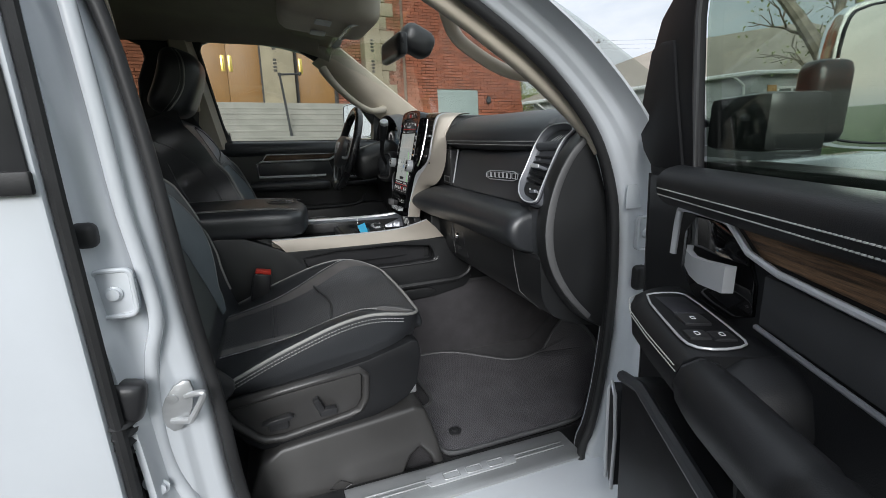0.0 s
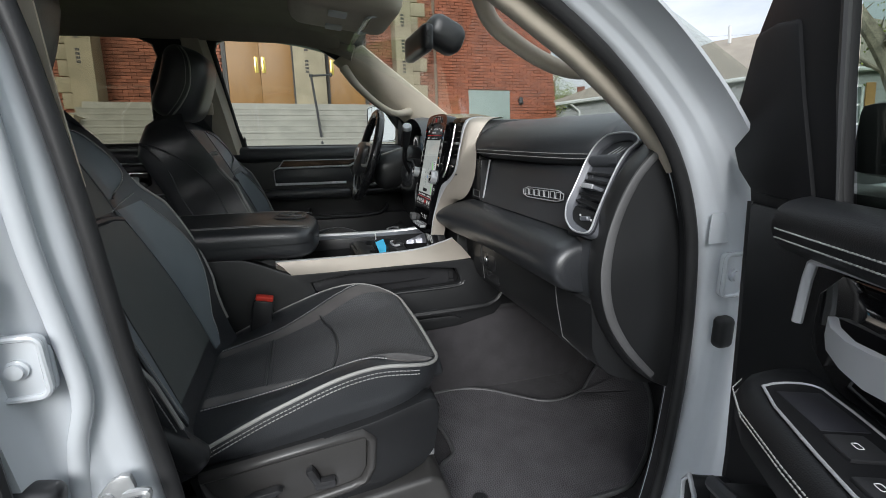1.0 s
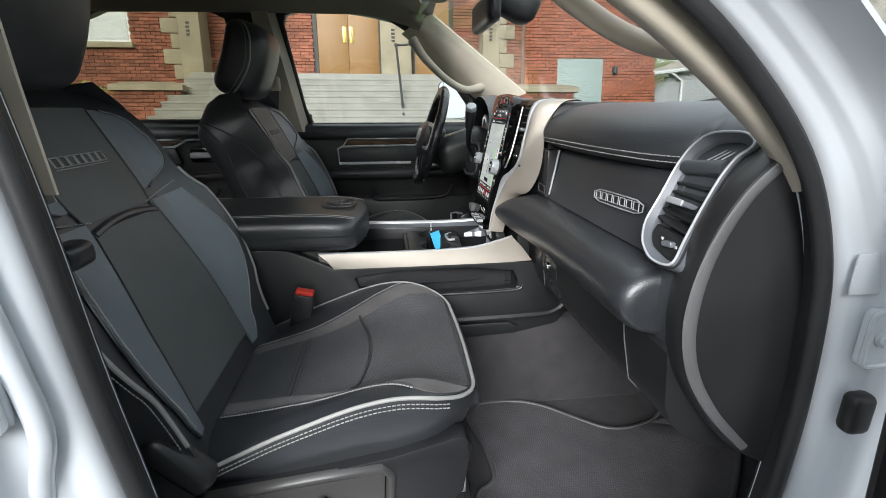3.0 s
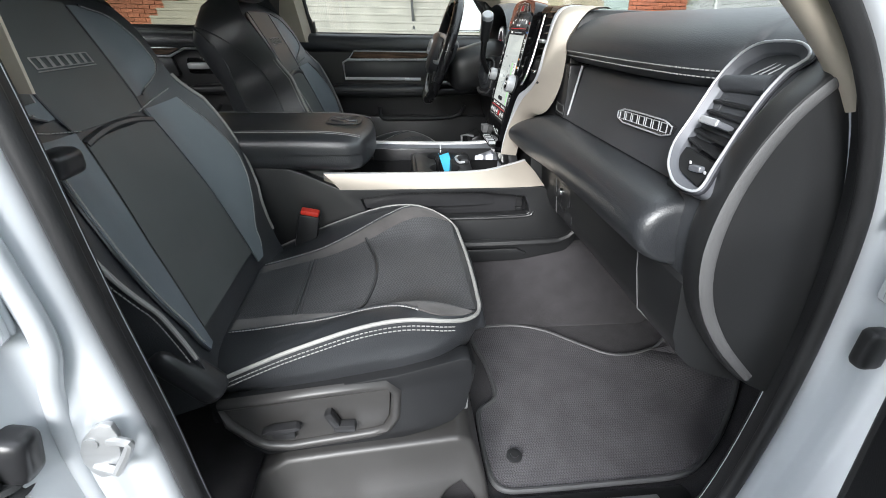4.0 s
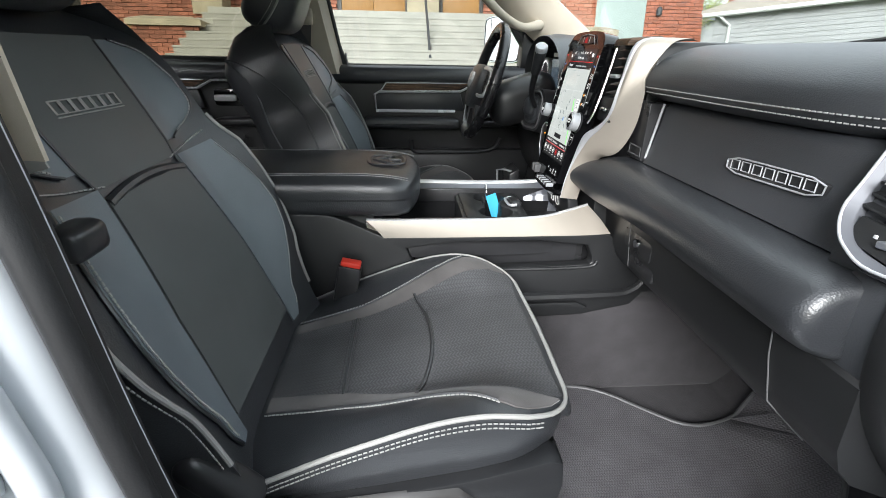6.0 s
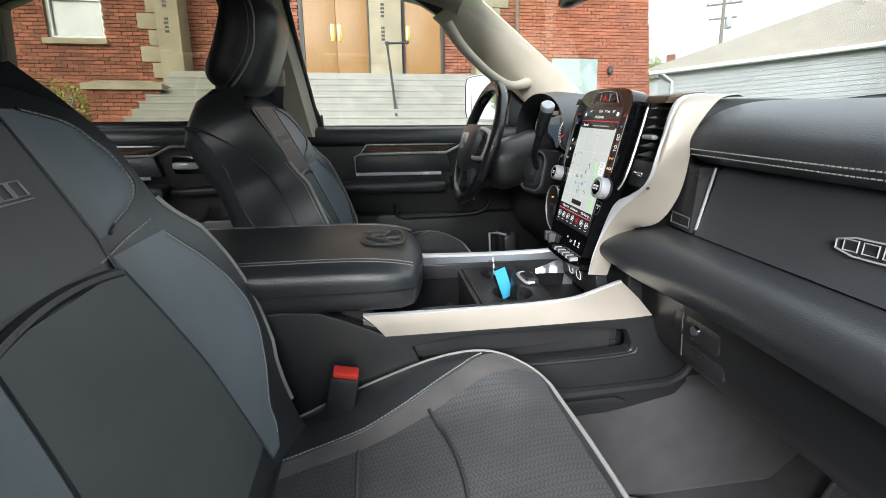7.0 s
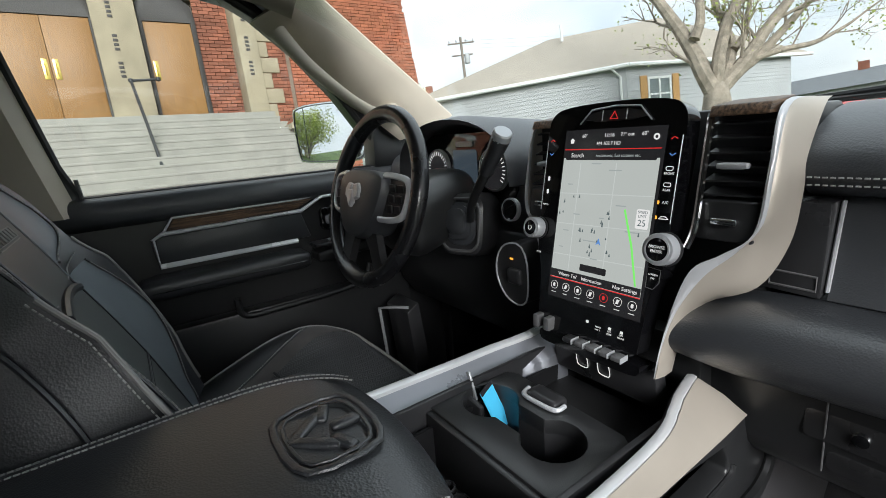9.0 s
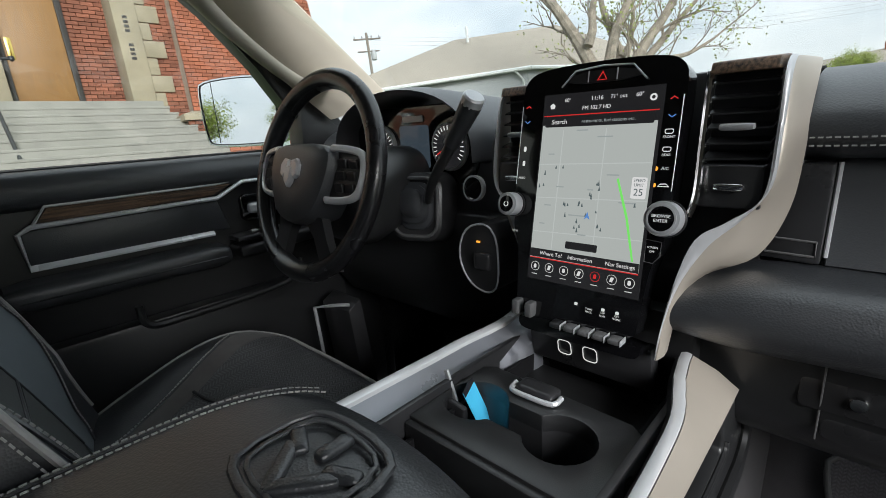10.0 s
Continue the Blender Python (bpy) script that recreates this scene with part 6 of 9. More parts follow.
# ---- centre console ----
cons = thing("centre_console", (-0.35, 0, 0.77), "black centre console with champagne rails and cup holders", "centre console")
SIDE = [(-0.95, 0.78), (-0.95, 1.255), (-0.60, 1.262), (-0.545, 1.258), (-0.505, 1.243), (-0.43, 1.207), (0.09, 1.207), (0.14, 1.165), (0.185, 1.10), (0.195, 1.05), (0.17, 1.02), (0.05, 0.995), (-0.30, 0.98), (-0.40, 0.78)]
POCKET = v2(rounded([(-0.385, 1.192), (0.035, 1.195), (0.06, 1.14), (0.045, 1.13), (-0.35, 1.125), (-0.365, 1.14)], 1))
for s in (-1, 1):
    part("side_wall", plate(SIDE, [POCKET], "y", s * 0.166, s * 0.135, 0.004), PLASTIC, cons)
    # flat black back: the shade inside the pocket is put into its colour
    part("pocket_back", box(-0.40, 0.07, min(s * 0.100, s * 0.106), max(s * 0.100, s * 0.106), 1.10, 1.205, 0.0), FLAT_BLACK, cons)
    part("pocket_lip", tube([(p.x, s * 0.167, p.y) for p in spline([(-0.36, 1.124, 0), (-0.1, 1.123, 0), (0.045, 1.127, 0), (0.068, 1.142, 0)], 5)], 0.0045, 8), PLASTIC, cons)
    part("foot_moulding", tube([(p.x, s * 0.170, p.y) for p in spline([(-0.30, 1.045, 0), (0.08, 1.052, 0), (0.16, 1.062, 0), (0.19, 1.095, 0), (0.17, 1.13, 0)], 6)], lambda t: 0.013 - 0.006 * t, 8), PLASTIC, cons)
    part("lower_trim", prism([(-0.40, 1.0), (-0.38, 0.985), (0.02, 1.0), (0.06, 1.02), (0.03, 1.035), (-0.38, 1.03)], "y", s * 0.176, s * 0.160, 0.003), PLASTIC, cons)
    # rail: a flat champagne blade with a broad bright inner edge that steps in towards the dash
    low = spline([(-0.43, 1.207, 0), (-0.2, 1.207, 0), (-0.05, 1.208, 0), (0.03, 1.209, 0), (0.088, 1.212, 0)], 6)
    top = spline([(-0.468, 1.246, 0), (-0.2, 1.243, 0), (-0.07, 1.246, 0), (0.0, 1.255, 0), (0.045, 1.266, 0)], 6)
    out = 0.0 if s < 0 else 0.028
    edge_y = lambda x: smoothed(((-0.50, 0.149), (-0.36, 0.149), (-0.185, 0.143), (-0.077, 0.137), (-0.045, 0.132), (0.0, 0.113), (0.08, 0.108)), x) + out
    rings, bright = [], []
    for a, b in zip(low, top):
        y = edge_y(b.x)
        rings.append([(a.x, s * (0.171 + out), a.y), (a.x * 0.5 + b.x * 0.5, s * ((y + 0.0135) * 0.5 + (0.171 + out) * 0.5 + 0.001), a.y * 0.5 + b.y * 0.5 + 0.003), (b.x, s * (y + 0.0135), b.y - 0.001), (b.x, s * (y + 0.012), b.y - 0.006), (b.x, s * y, b.y - 0.03), (a.x, s * (0.14 + out), a.y)])
        bright.append([(b.x, s * (y + 0.0125), b.y + 0.0005), (b.x, s * (y + 0.006), b.y + 0.0018), (b.x, s * (y - 0.001), b.y - 0.001), (b.x, s * (y - 0.003), b.y - 0.010), (b.x, s * (y + 0.0115), b.y - 0.010)])
    rail = part("rail", loft(rings), BEIGE if s < 0 else SATIN_DARK, cons, "champagne satin side rail" if s < 0 else "satin silver side rail", angle=50)
    part("rail_edge", loft(bright), SILVER, rail, "bright silver inner edge", angle=50)
    lean_in, fall = (0.007, 0.012) if s < 0 else (0.040, 0.034)
    part("rail_inner", loft([[(b.x, s * (edge_y(b.x) - 0.0005), b.y - 0.005), (b.x, s * (edge_y(b.x) - lean_in), b.y - fall), (b.x, s * (edge_y(b.x) - lean_in - 0.001), 1.15), (b.x, s * (edge_y(b.x) + 0.002), 1.15)] for b in top]), PLASTIC_SMOOTH if s < 0 else SATIN_DARK, cons, angle=50)
    part("inner_wall", box(-0.36, 0.03, min(s * 0.118, s * 0.127), max(s * 0.118, s * 0.127), 1.11, 1.236, 0.002), PLASTIC_SMOOTH, cons)
part("tray_floor", box(-0.40, 0.05, -0.12, 0.12, 1.12, 1.135, 0.003), PLASTIC, cons)
part("front_bin_floor", box(-0.088, 0.05, -0.118, 0.118, 1.134, 1.175, 0.004), RUBBER, cons)
part("bin_divider", box(-0.245, -0.232, -0.118, 0.118, 1.13, 1.221, 0.004), PLASTIC, cons)
arc = lambda cy, a0, a1, r, n=22: [(-0.157 + r * math.cos(radians(a0 + (a1 - a0) * k / n)), cy + r * math.sin(radians(a0 + (a1 - a0) * k / n))) for k in range(n + 1)]
twin = lambda r: arc(0.074, -58, 238, r) + arc(-0.046, 122, 418, r)
part("cup_block", plate([(-0.235, -0.118), (-0.10, -0.118), (-0.085, -0.10), (-0.075, 0.10), (-0.085, 0.118), (-0.235, 0.118)], [twin(0.042)], "z", 1.200, 1.225, 0.007), PLASTIC, cons, "moulded black cup holder tray")
part("cup_well", loft([[(x, y, z) for x, y in twin(r)] for r, z in ((0.0425, 1.222), (0.042, 1.20), (0.040, 1.145), (0.038, 1.139))], True, False), PLASTIC_SMOOTH, cons)
part("cup_floor", prism(twin(0.039), "z", 1.134, 1.1395), RUBBER, cons)
part("grip_block", moved(pillow(0.03, 0.055, 0.016, 0.006, 6), Matrix.Translation((-0.098, 0.018, 1.229))), PLASTIC_SMOOTH, cons)
part("grip_loop", tube(spline([(-0.100, 0.050, 1.232), (-0.116, 0.046, 1.230), (-0.118, 0.018, 1.230), (-0.114, -0.012, 1.230), (-0.098, -0.016, 1.232)], 5), 0.0035, 8), SATIN, cons, "silver cup holder release")
for k in range(5):
    part("coin_slot", lathe([(0.0125, 0.0), (0.0125, 0.02), (0.010, 0.021), (0.010, 0.005), (0.0, 0.005)], (-0.275, -0.09 + 0.03 * k, 1.150), (0, 0, 1), 16, False), PLASTIC_SMOOTH, cons)
part("rear_body", box(-0.95, -0.45, -0.136, 0.136, 0.80, 1.25, 0.006), PLASTIC, cons)


def arm_warp(v):
    v.z += -0.010 * (v.y / 0.17) ** 2 * (1 if v.z > 0 else 0)
    v.x += -0.03 * (v.y / 0.17) ** 2 * (1 if v.x > 0 else 0)
    if v.x > 0 and v.z > 0:
        v.z -= 0.012 * (v.x / 0.26) ** 4
    return v


arm = part("armrest", moved(pillow(0.52, 0.342, 0.096, 0.026, 14, arm_warp), Matrix.Translation((-0.605, 0.003, 1.297))), LEATHER, cons, "padded black leather armrest with pale stitching")
def arm_top(x, y, lift=0.0):
    return Vector((x, y, 1.345 - 0.010 * ((y - 0.003) / 0.17) ** 2 - 0.012 * (max(x + 0.605, 0) / 0.26) ** 4 + lift))


for plan in (((-0.85, -0.128), (-0.65, -0.128), (-0.50, -0.127), (-0.42, -0.132), (-0.375, -0.141)), ((-0.85, 0.138), (-0.65, 0.140), (-0.50, 0.143), (-0.43, 0.137), (-0.385, 0.116), (-0.362, 0.092))):
    line = [(p.x, p.y) for p in spline([(x, y, 0) for x, y in plan], 6)]
    part("seam", tube([arm_top(x, y, 0.0008) for x, y in line], 0.0016, 6), LEATHER, arm)
    for d in (-0.006, 0.006):
        part("stitched_seam", stitches([arm_top(x, y + d, 0.0012) for x, y in line], 0.0062, 0.0044, 0.00095), THREAD, arm)
OCT = [(-0.030, -0.055), (0.030, -0.055), (0.044, -0.03), (0.044, 0.03), (0.030, 0.055), (-0.030, 0.055), (-0.044, 0.03), (-0.044, -0.03)]
octo = v2(rounded(OCT, 1))
part("embossed_ring", tube([(-0.425 + x * 1.0, y, 1.3445) for x, y in octo], 0.004, 8, True, 0.6, (0, 0, 1)), LEATHER, arm, "embossed emblem outline")
part("embossed_ring", tube([(-0.425 + x * 0.82, y * 0.82, 1.3445) for x, y in octo], 0.0022, 8, True, 0.6, (0, 0, 1)), LEATHER, arm)
for x, y, a, l in ((-0.44, 0.014, 40, 0.05), (-0.44, -0.014, -40, 0.05), (-0.405, 0.0, 0, 0.03), (-0.418, 0.028, 65, 0.03), (-0.418, -0.028, -65, 0.03)):
    part("embossed_bar", moved(pillow(l, 0.013, 0.008, 0.0038, 5), Matrix.Translation((x, y, 1.3435)) @ Matrix.Rotation(radians(a), 4, "Z")), LEATHER, arm)
part("rear_cup_panel", box(-0.98, -0.87, 0.02, 0.15, 1.22, 1.262, 0.006), PLASTIC_SMOOTH, cons)
part("wood_strip", box(-0.93, -0.90, 0.02, 0.165, 1.262, 1.267, 0.001), WOOD, cons)

tunnel = lone("transmission_tunnel", prism([(-0.180, 0.765), (-0.170, 0.90), (-0.155, 1.03), (0.155, 1.03), (0.170, 0.90), (0.180, 0.765)], "x", -1.7, 0.55, 0.012, 3), CARPET, "charcoal carpet over the transmission tunnel", "carpet", kind="structure")

# key with a blue paper tag in the cup holder
key = thing("car_key", (-0.157, 0.075, 1.14), "car key with a blue paper tag standing in the cup holder", "key")
part("fob", moved(pillow(0.012, 0.036, 0.07, 0.006, 5), Matrix.Translation((-0.165, 0.106, 1.178)) @ Matrix.Rotation(radians(8), 4, "X")), PLASTIC_SMOOTH, key)
part("blade", moved(box(-0.002, 0.002, -0.004, 0.004, 0, 0.045, 0.001), Matrix.Translation((-0.155, 0.112, 1.205)) @ Matrix.Rotation(radians(-20), 4, "X")), STEEL, key)
tz = Vector((-0.020, 0.0115, 0.0620)).normalized()
ty = (Vector((0.030, 0.004, -0.012)) - tz * Vector((0.030, 0.004, -0.012)).dot(tz)).normalized()
tx = ty.cross(tz)
tag_m = Matrix(((tx.x, ty.x, tz.x, -0.136), (tx.y, ty.y, tz.y, 0.087), (tx.z, ty.z, tz.z, 1.192), (0, 0, 0, 1)))
part("paper_tag", moved(box(-0.0006, 0.0006, -0.0155, 0.0155, -0.036, 0.044, 0.0), tag_m), BLUE, key, "bright blue paper tag")
part("tag_print", moved(box(-0.0011, 0.0011, -0.0153, 0.0153, 0.037, 0.0445, 0.0), tag_m), DARK_PRINT, key)

# ---- floor fittings ----
mat_out = [(-0.095, -0.19), (-0.085, -0.28), (-0.068, -0.34), (-0.062, -0.45), (-0.075, -0.475), (-0.112, -0.495), (-0.12, -0.53), (-0.122, -0.66), (-0.108, -0.702), (-0.05, -0.706), (0.137, -0.702), (0.26, -0.70), (0.31, -0.68), (0.433, -0.589), (0.53, -0.47), (0.545, -0.27), (0.48, -0.275), (0.384, -0.325), (0.281, -0.338), (0.209, -0.281), (0.119, -0.20), (0.024, -0.175)]


def mat_z(x):
    return 0.776 + max(0, x - 0.425) * 0.92


fm = thing("floor_mat", (0.1, -0.45, 0.775), "charcoal carpet floor mat with a bound edge", "floor mat")
ring_m = rounded([(x, y, 0) for x, y in mat_out], 2)
bm = bmesh.new()
vs = [bm.verts.new((p.x, p.y, mat_z(p.x))) for p in ring_m]
bm.faces.new(vs)
bmesh.ops.triangulate(bm, faces=list(bm.faces))
ret = bmesh.ops.extrude_face_region(bm, geom=list(bm.faces))
bmesh.ops.translate(bm, verts=[g for g in ret["geom"] if isinstance(g, bmesh.types.BMVert)], vec=(0, 0, 0.007))
part("mat_carpet", bm, MAT_WEAVE, fm)
part("bound_edge", tube([(p.x, p.y, mat_z(p.x) + 0.005) for p in ring_m], 0.006, 8, True), PLASTIC_GREY, fm, "stitched edge binding")
part("mat_clip", lathe([(0.017, 0.0), (0.0165, 0.003), (0.008, 0.0035), (0.008, 0.008), (0.0, 0.008)], (-0.062, -0.632, 0.788), (0, 0, 1), 20), PLASTIC_SMOOTH, fm, "round black mat clip")

sill = thing("sill_plate", (-0.09, -0.79, 0.797), "brushed steel door sill plate", "sill plate")
part("plate", prism([(-0.755, 0.801), (-0.742, 0.797), (-0.742, 0.792), (-0.845, 0.792), (-0.845, 0.797), (-0.83, 0.801)], "x", -0.37, 0.185, 0.001), STEEL, sill)
part("rib", box(-0.34, -0.185, -0.787, -0.783, 0.8005, 0.803, 0.001), STEEL, sill)
part("rib", box(-0.34, -0.185, -0.800, -0.796, 0.8005, 0.803, 0.001), STEEL, sill)
part("rib", box(0.015, 0.16, -0.787, -0.783, 0.8005, 0.803, 0.001), STEEL, sill)
part("rib", box(0.015, 0.16, -0.800, -0.796, 0.8005, 0.803, 0.001), STEEL, sill)
part("raised_field", prism([(-0.19, -0.775), (0.02, -0.775), (0.03, -0.792), (0.02, -0.81), (-0.19, -0.81), (-0.20, -0.792)], "z", 0.8005, 0.803, 0.0008), SATIN, sill)
for k in range(3):
    part("raised_letter_bar", tube([(-0.1365 + 0.056 * k + x, -0.7925 + y, 0.8035) for x, y in rrect(0, 0, 0.038, 0.020, 0.004)], 0.0014, 6, True), STEEL, sill)
lone("sill_trim", prism([(-0.79, 0.772), (-0.79, 0.796), (-0.742, 0.796), (-0.725, 0.79), (-0.71, 0.772)], "x", -0.56, 0.25, 0.004), PLASTIC, "black plastic trim along the sill", "trim", kind="structure")

# seat belt buckle and belt
bk = thing("belt_buckle", (-0.50, -0.205, 1.08), "black seat belt buckle with a red button", "seat belt buckle")
part("body", moved(box(-0.03, 0.02, -0.014, 0.014, 0.0, 0.09, 0.006), Matrix.Translation((-0.515, -0.212, 1.072)) @ Matrix.Rotation(radians(12), 4, "Y")), PLASTIC_SMOOTH, bk)
part("button", moved(box(-0.026, 0.017, -0.0125, 0.0125, 0.0, 0.012, 0.003), Matrix.Translation((-0.4965, -0.212, 1.159)) @ Matrix.Rotation(radians(12), 4, "Y")), RED, bk, "bright red release button")
belt = thing("seat_belt", (-0.67, -0.74, 1.4), "pale grey woven seat belt hanging at the pillar", "seat belt")
part("webbing", band([(-0.655, -0.735, 1.50), (-0.70, -0.745, 1.68), (-0.74, -0.76, 1.86)], [(-0.672, -0.735, 1.495), (-0.725, -0.748, 1.68), (-0.775, -0.765, 1.86)], 0.002, (0, -1, 0)), PIPING, belt)
edge_pts = [(-0.630, -0.771, 1.513), (-0.639, -0.771, 1.62), (-0.644, -0.771, 1.71), (-0.654, -0.771, 1.80)]
part("pillar_edge", band(edge_pts, [(x - 0.022, y + 0.004, z) for x, y, z in edge_pts], 0.004, (0, 1, 0)), PILLAR, frame_p, "beige pillar edge inside the seal")
belt_d = thing("seat_belt", (-0.735, 0.79, 1.69), "black seat belt through a beige guide ring", "seat belt")
part("guide_ring", moved(pillow(0.05, 0.03, 0.06, 0.012, 6), Matrix.Translation((-0.742, 0.785, 1.695))), PILLAR, belt_d)
part("webbing", band([(-0.72, 0.775, 1.69), (-0.745, 0.78, 1.50), (-0.76, 0.79, 1.30)], [(-0.765, 0.775, 1.69), (-0.79, 0.78, 1.50), (-0.805, 0.79, 1.30)], 0.002, (0, 1, 0)), SUEDE, belt_d)

# ---- driver's door lining ----
def door_lining(d, x0, x1, full):
    """Pad, trim frame, walnut strip, armrest and pocket on a door whose inner face is at y = 0.845."""
    y = 0.845
    part("belt_pad", prism(v2(rounded([(y + 0.01, 1.535), (y - 0.02, 1.53), (y - 0.035, 1.505), (y - 0.03, 1.47), (y + 0.01, 1.46)], 1)), "x", x0, x1, 0.004), VINYL, d, "padded black belt line")
    frm = [(x0 + 0.20, 1.362), (x0 + 0.195, 1.425), (x0 + 0.215, 1.436), (x1 - 0.42, 1.44), (x1 - 0.36, 1.47), (x1 - 0.20, 1.472)]
    part("trim_frame", tube([(x, y - 0.024, z) for x, z in [(x1 - 0.44, 1.362), *frm]], 0.0072, 8, False, 0.7), SILVER, d, "satin silver trim frame")
    part("insert", prism([(x0 + 0.20, 1.365), (x0 + 0.20, 1.43), (x1 - 0.42, 1.435), (x1 - 0.40, 1.365)], "y", y - 0.02, y + 0.01, 0.004), LEATHER, d)
    part("wood_strip", prism([(x0 + 0.225, 1.441), (x0 + 0.245, 1.467), (x1 - 0.42, 1.468), (x1 - 0.37, 1.474), (x1 - 0.43, 1.446)], "y", y - 0.022, y + 0.01, 0.002), WOOD, d, "walnut strip")
    part("wood_rim", tube([(x, y - 0.023, z) for x, z in ((x0 + 0.22, 1.44), (x0 + 0.242, 1.47), (x1 - 0.42, 1.471), (x1 - 0.36, 1.477))], 0.003, 6), SATIN, d)
    part("armrest", moved(pillow((x1 - x0) * 0.40, 0.09, 0.046, 0.018, 10), Matrix.Translation((x0 + 0.15 + (x1 - x0) * 0.20, y - 0.038, 1.318))), LEATHER, d, "padded black armrest")
    part("armrest_seam", tube([(x0 + 0.17 + (x1 - x0) * 0.36 * t, y - 0.084, 1.316) for t in (0.0, 0.5, 1.0)], 0.0016, 6), PLASTIC_SMOOTH, d)
    part("grab_bar", moved(pillow((x1 - x0) * 0.38, 0.075, 0.034, 0.014, 10), Matrix.Translation((x0 + 0.16 + (x1 - x0) * 0.60, y - 0.034, 1.322)) @ Matrix.Rotation(radians(-3), 4, "Y")), PLASTIC_SMOOTH, d, "smooth black grab bar")
    part("pocket_rim", tube(spline([(x0 + 0.34, y - 0.05, 1.25), (x0 + 0.35, y - 0.05, 1.205), (x0 + 0.42, y - 0.05, 1.198), (x1 - 0.30, y - 0.05, 1.208), (x1 - 0.25, y - 0.05, 1.26)], 5), 0.008, 8), PLASTIC, d)
    part("pocket", box(x0 + 0.16, x1 - 0.12, y - 0.045, y, 0.84, 1.21, 0.01), PLASTIC, d)
    part("handle_recess", prism(v2(rrect(x1 - 0.30, 1.405, 0.13, 0.065, 0.015)), "y", y - 0.012, y + 0.01, 0.003), GLOSS, d)
    part("door_handle", moved(pillow(0.085, 0.02, 0.026, 0.008, 6), Matrix.Translation((x1 - 0.315, y - 0.03, 1.405))), SILVER, d, "silver inner door handle")
    if full:
        part("switch_plate", moved(pillow(0.16, 0.06, 0.014, 0.006, 6), Matrix.Translation((x1 - 0.33, y - 0.045, 1.345))), PLASTIC_SMOOTH, d)
        for k in range(4):
            part("switch", moved(pillow(0.018, 0.014, 0.008, 0.003, 4), Matrix.Translation((x1 - 0.36 + 0.024 * k, y - 0.052, 1.354))), SATIN, d)
        part("lock_pin", tube([(x0 + 0.09, y + 0.0, 1.53), (x0 + 0.087, y + 0.0, 1.575)], 0.004, 8), PLASTIC_GREY, d)


door_lining(front_d, -0.70, 0.26, True)
door_lining(rear_d, -1.66, -0.77, False)


def exterior_mirror(name, m, label, arm=True):
    """A chrome-shelled door mirror; built looking along +y with the glass facing -y."""
    o = thing(name, (0, 0, 0), label, "side mirror", "door mirrors", axes=m)
    face = v2(rounded([(-0.13, 0.095), (0.11, 0.095), (0.135, 0.06), (0.13, -0.085), (0.10, -0.10), (-0.12, -0.10), (-0.14, -0.08), (-0.145, 0.06)], 2))
    part("shell", loft([[(x * k, y, z * k) for x, z in face] for y, k in ((0.0, 1.0), (0.012, 1.03), (0.05, 1.0), (0.09, 0.85), (0.11, 0.6))]), CHROME, o, "chrome mirror shell")
    part("shell_lining", loft([[(x * k, y, z * k) for x, z in face] for y, k in ((-0.002, 0.962), (-0.004, 0.95), (-0.002, 0.93), (0.004, 0.925))], True, False), PLASTIC_SMOOTH, o)
    part("mirror_glass", prism([(x * 0.945, z * 0.945) for x, z in face], "y", -0.001, 0.003), MIRROR, o, "clear mirror glass")
    part("glass_joint", box(-0.0905, -0.0885, -0.0016, 0.0, -0.088, 0.088, 0.0), PLASTIC_SMOOTH, o)
    if arm:
        part("arm", loft([[(0.12, 0.02, 0.05), (0.12, 0.07, 0.05), (0.12, 0.07, -0.05), (0.12, 0.02, -0.05)], [(0.21, 0.02, 0.03), (0.21, 0.08, 0.03), (0.21, 0.08, -0.07), (0.21, 0.02, -0.07)]]), PLASTIC, o)
    return o


exterior_mirror("side_mirror", TRUCK @ Matrix.Translation((0.055, 1.115, 1.645)) @ Matrix(((0, 1, 0, 0), (-1, 0, 0, 0), (0, 0, 1, 0), (0, 0, 0, 1))) @ pose(0, 0, 0, 0, 0, 26), "chrome driver's mirror reflecting trees")
part("mirror_sail", prism([(0.08, 1.53), (0.085, 1.67), (0.11, 1.64), (0.26, 1.54), (0.28, 1.53)], "y", 0.83, 0.90, 0.004), PLASTIC, front_d)

# ---- open passenger door, in its own axes: u from the hinge edge outwards, inner face towards -v ----
DOOR = TRUCK @ Matrix.Translation((0.157, -1.04, 0)) @ Matrix.Rotation(radians(-113.3), 4, "Z")
pd = thing("front_door", (0.4, 0, 0.8), "open white passenger door with black vinyl, walnut and silver lining", "car door", axes=DOOR)
WIN_P = [(0.044, 1.495), (0.018, 1.61), (-0.002, 1.715), (-0.004, 1.77), (0.17, 1.872), (0.40, 1.945), (0.52, 1.965), (0.80, 1.97), (0.85, 1.92), (0.83, 1.70), (0.80, 1.495)]
part("door_shell", plate([(-0.10, 0.80), (-0.11, 1.10), (-0.11, 1.30), (-0.125, 1.47), (0.925, 1.485), (0.92, 0.80)], [], "y", 0.060, 0.10, 0.006), PAINT, pd, "white painted shell")
# lining in the darkened copy, where the driver's door has plain vinyl and plastic
part("inner_panel", plate([(-0.072, 0.90), (-0.078, 1.10), (-0.098, 1.29), (-0.120, 1.475), (0.90, 1.475), (0.90, 0.84), (-0.05, 0.84)], [], "y", 0.012, 0.061, 0.008), DARKENED_TRIM, pd)
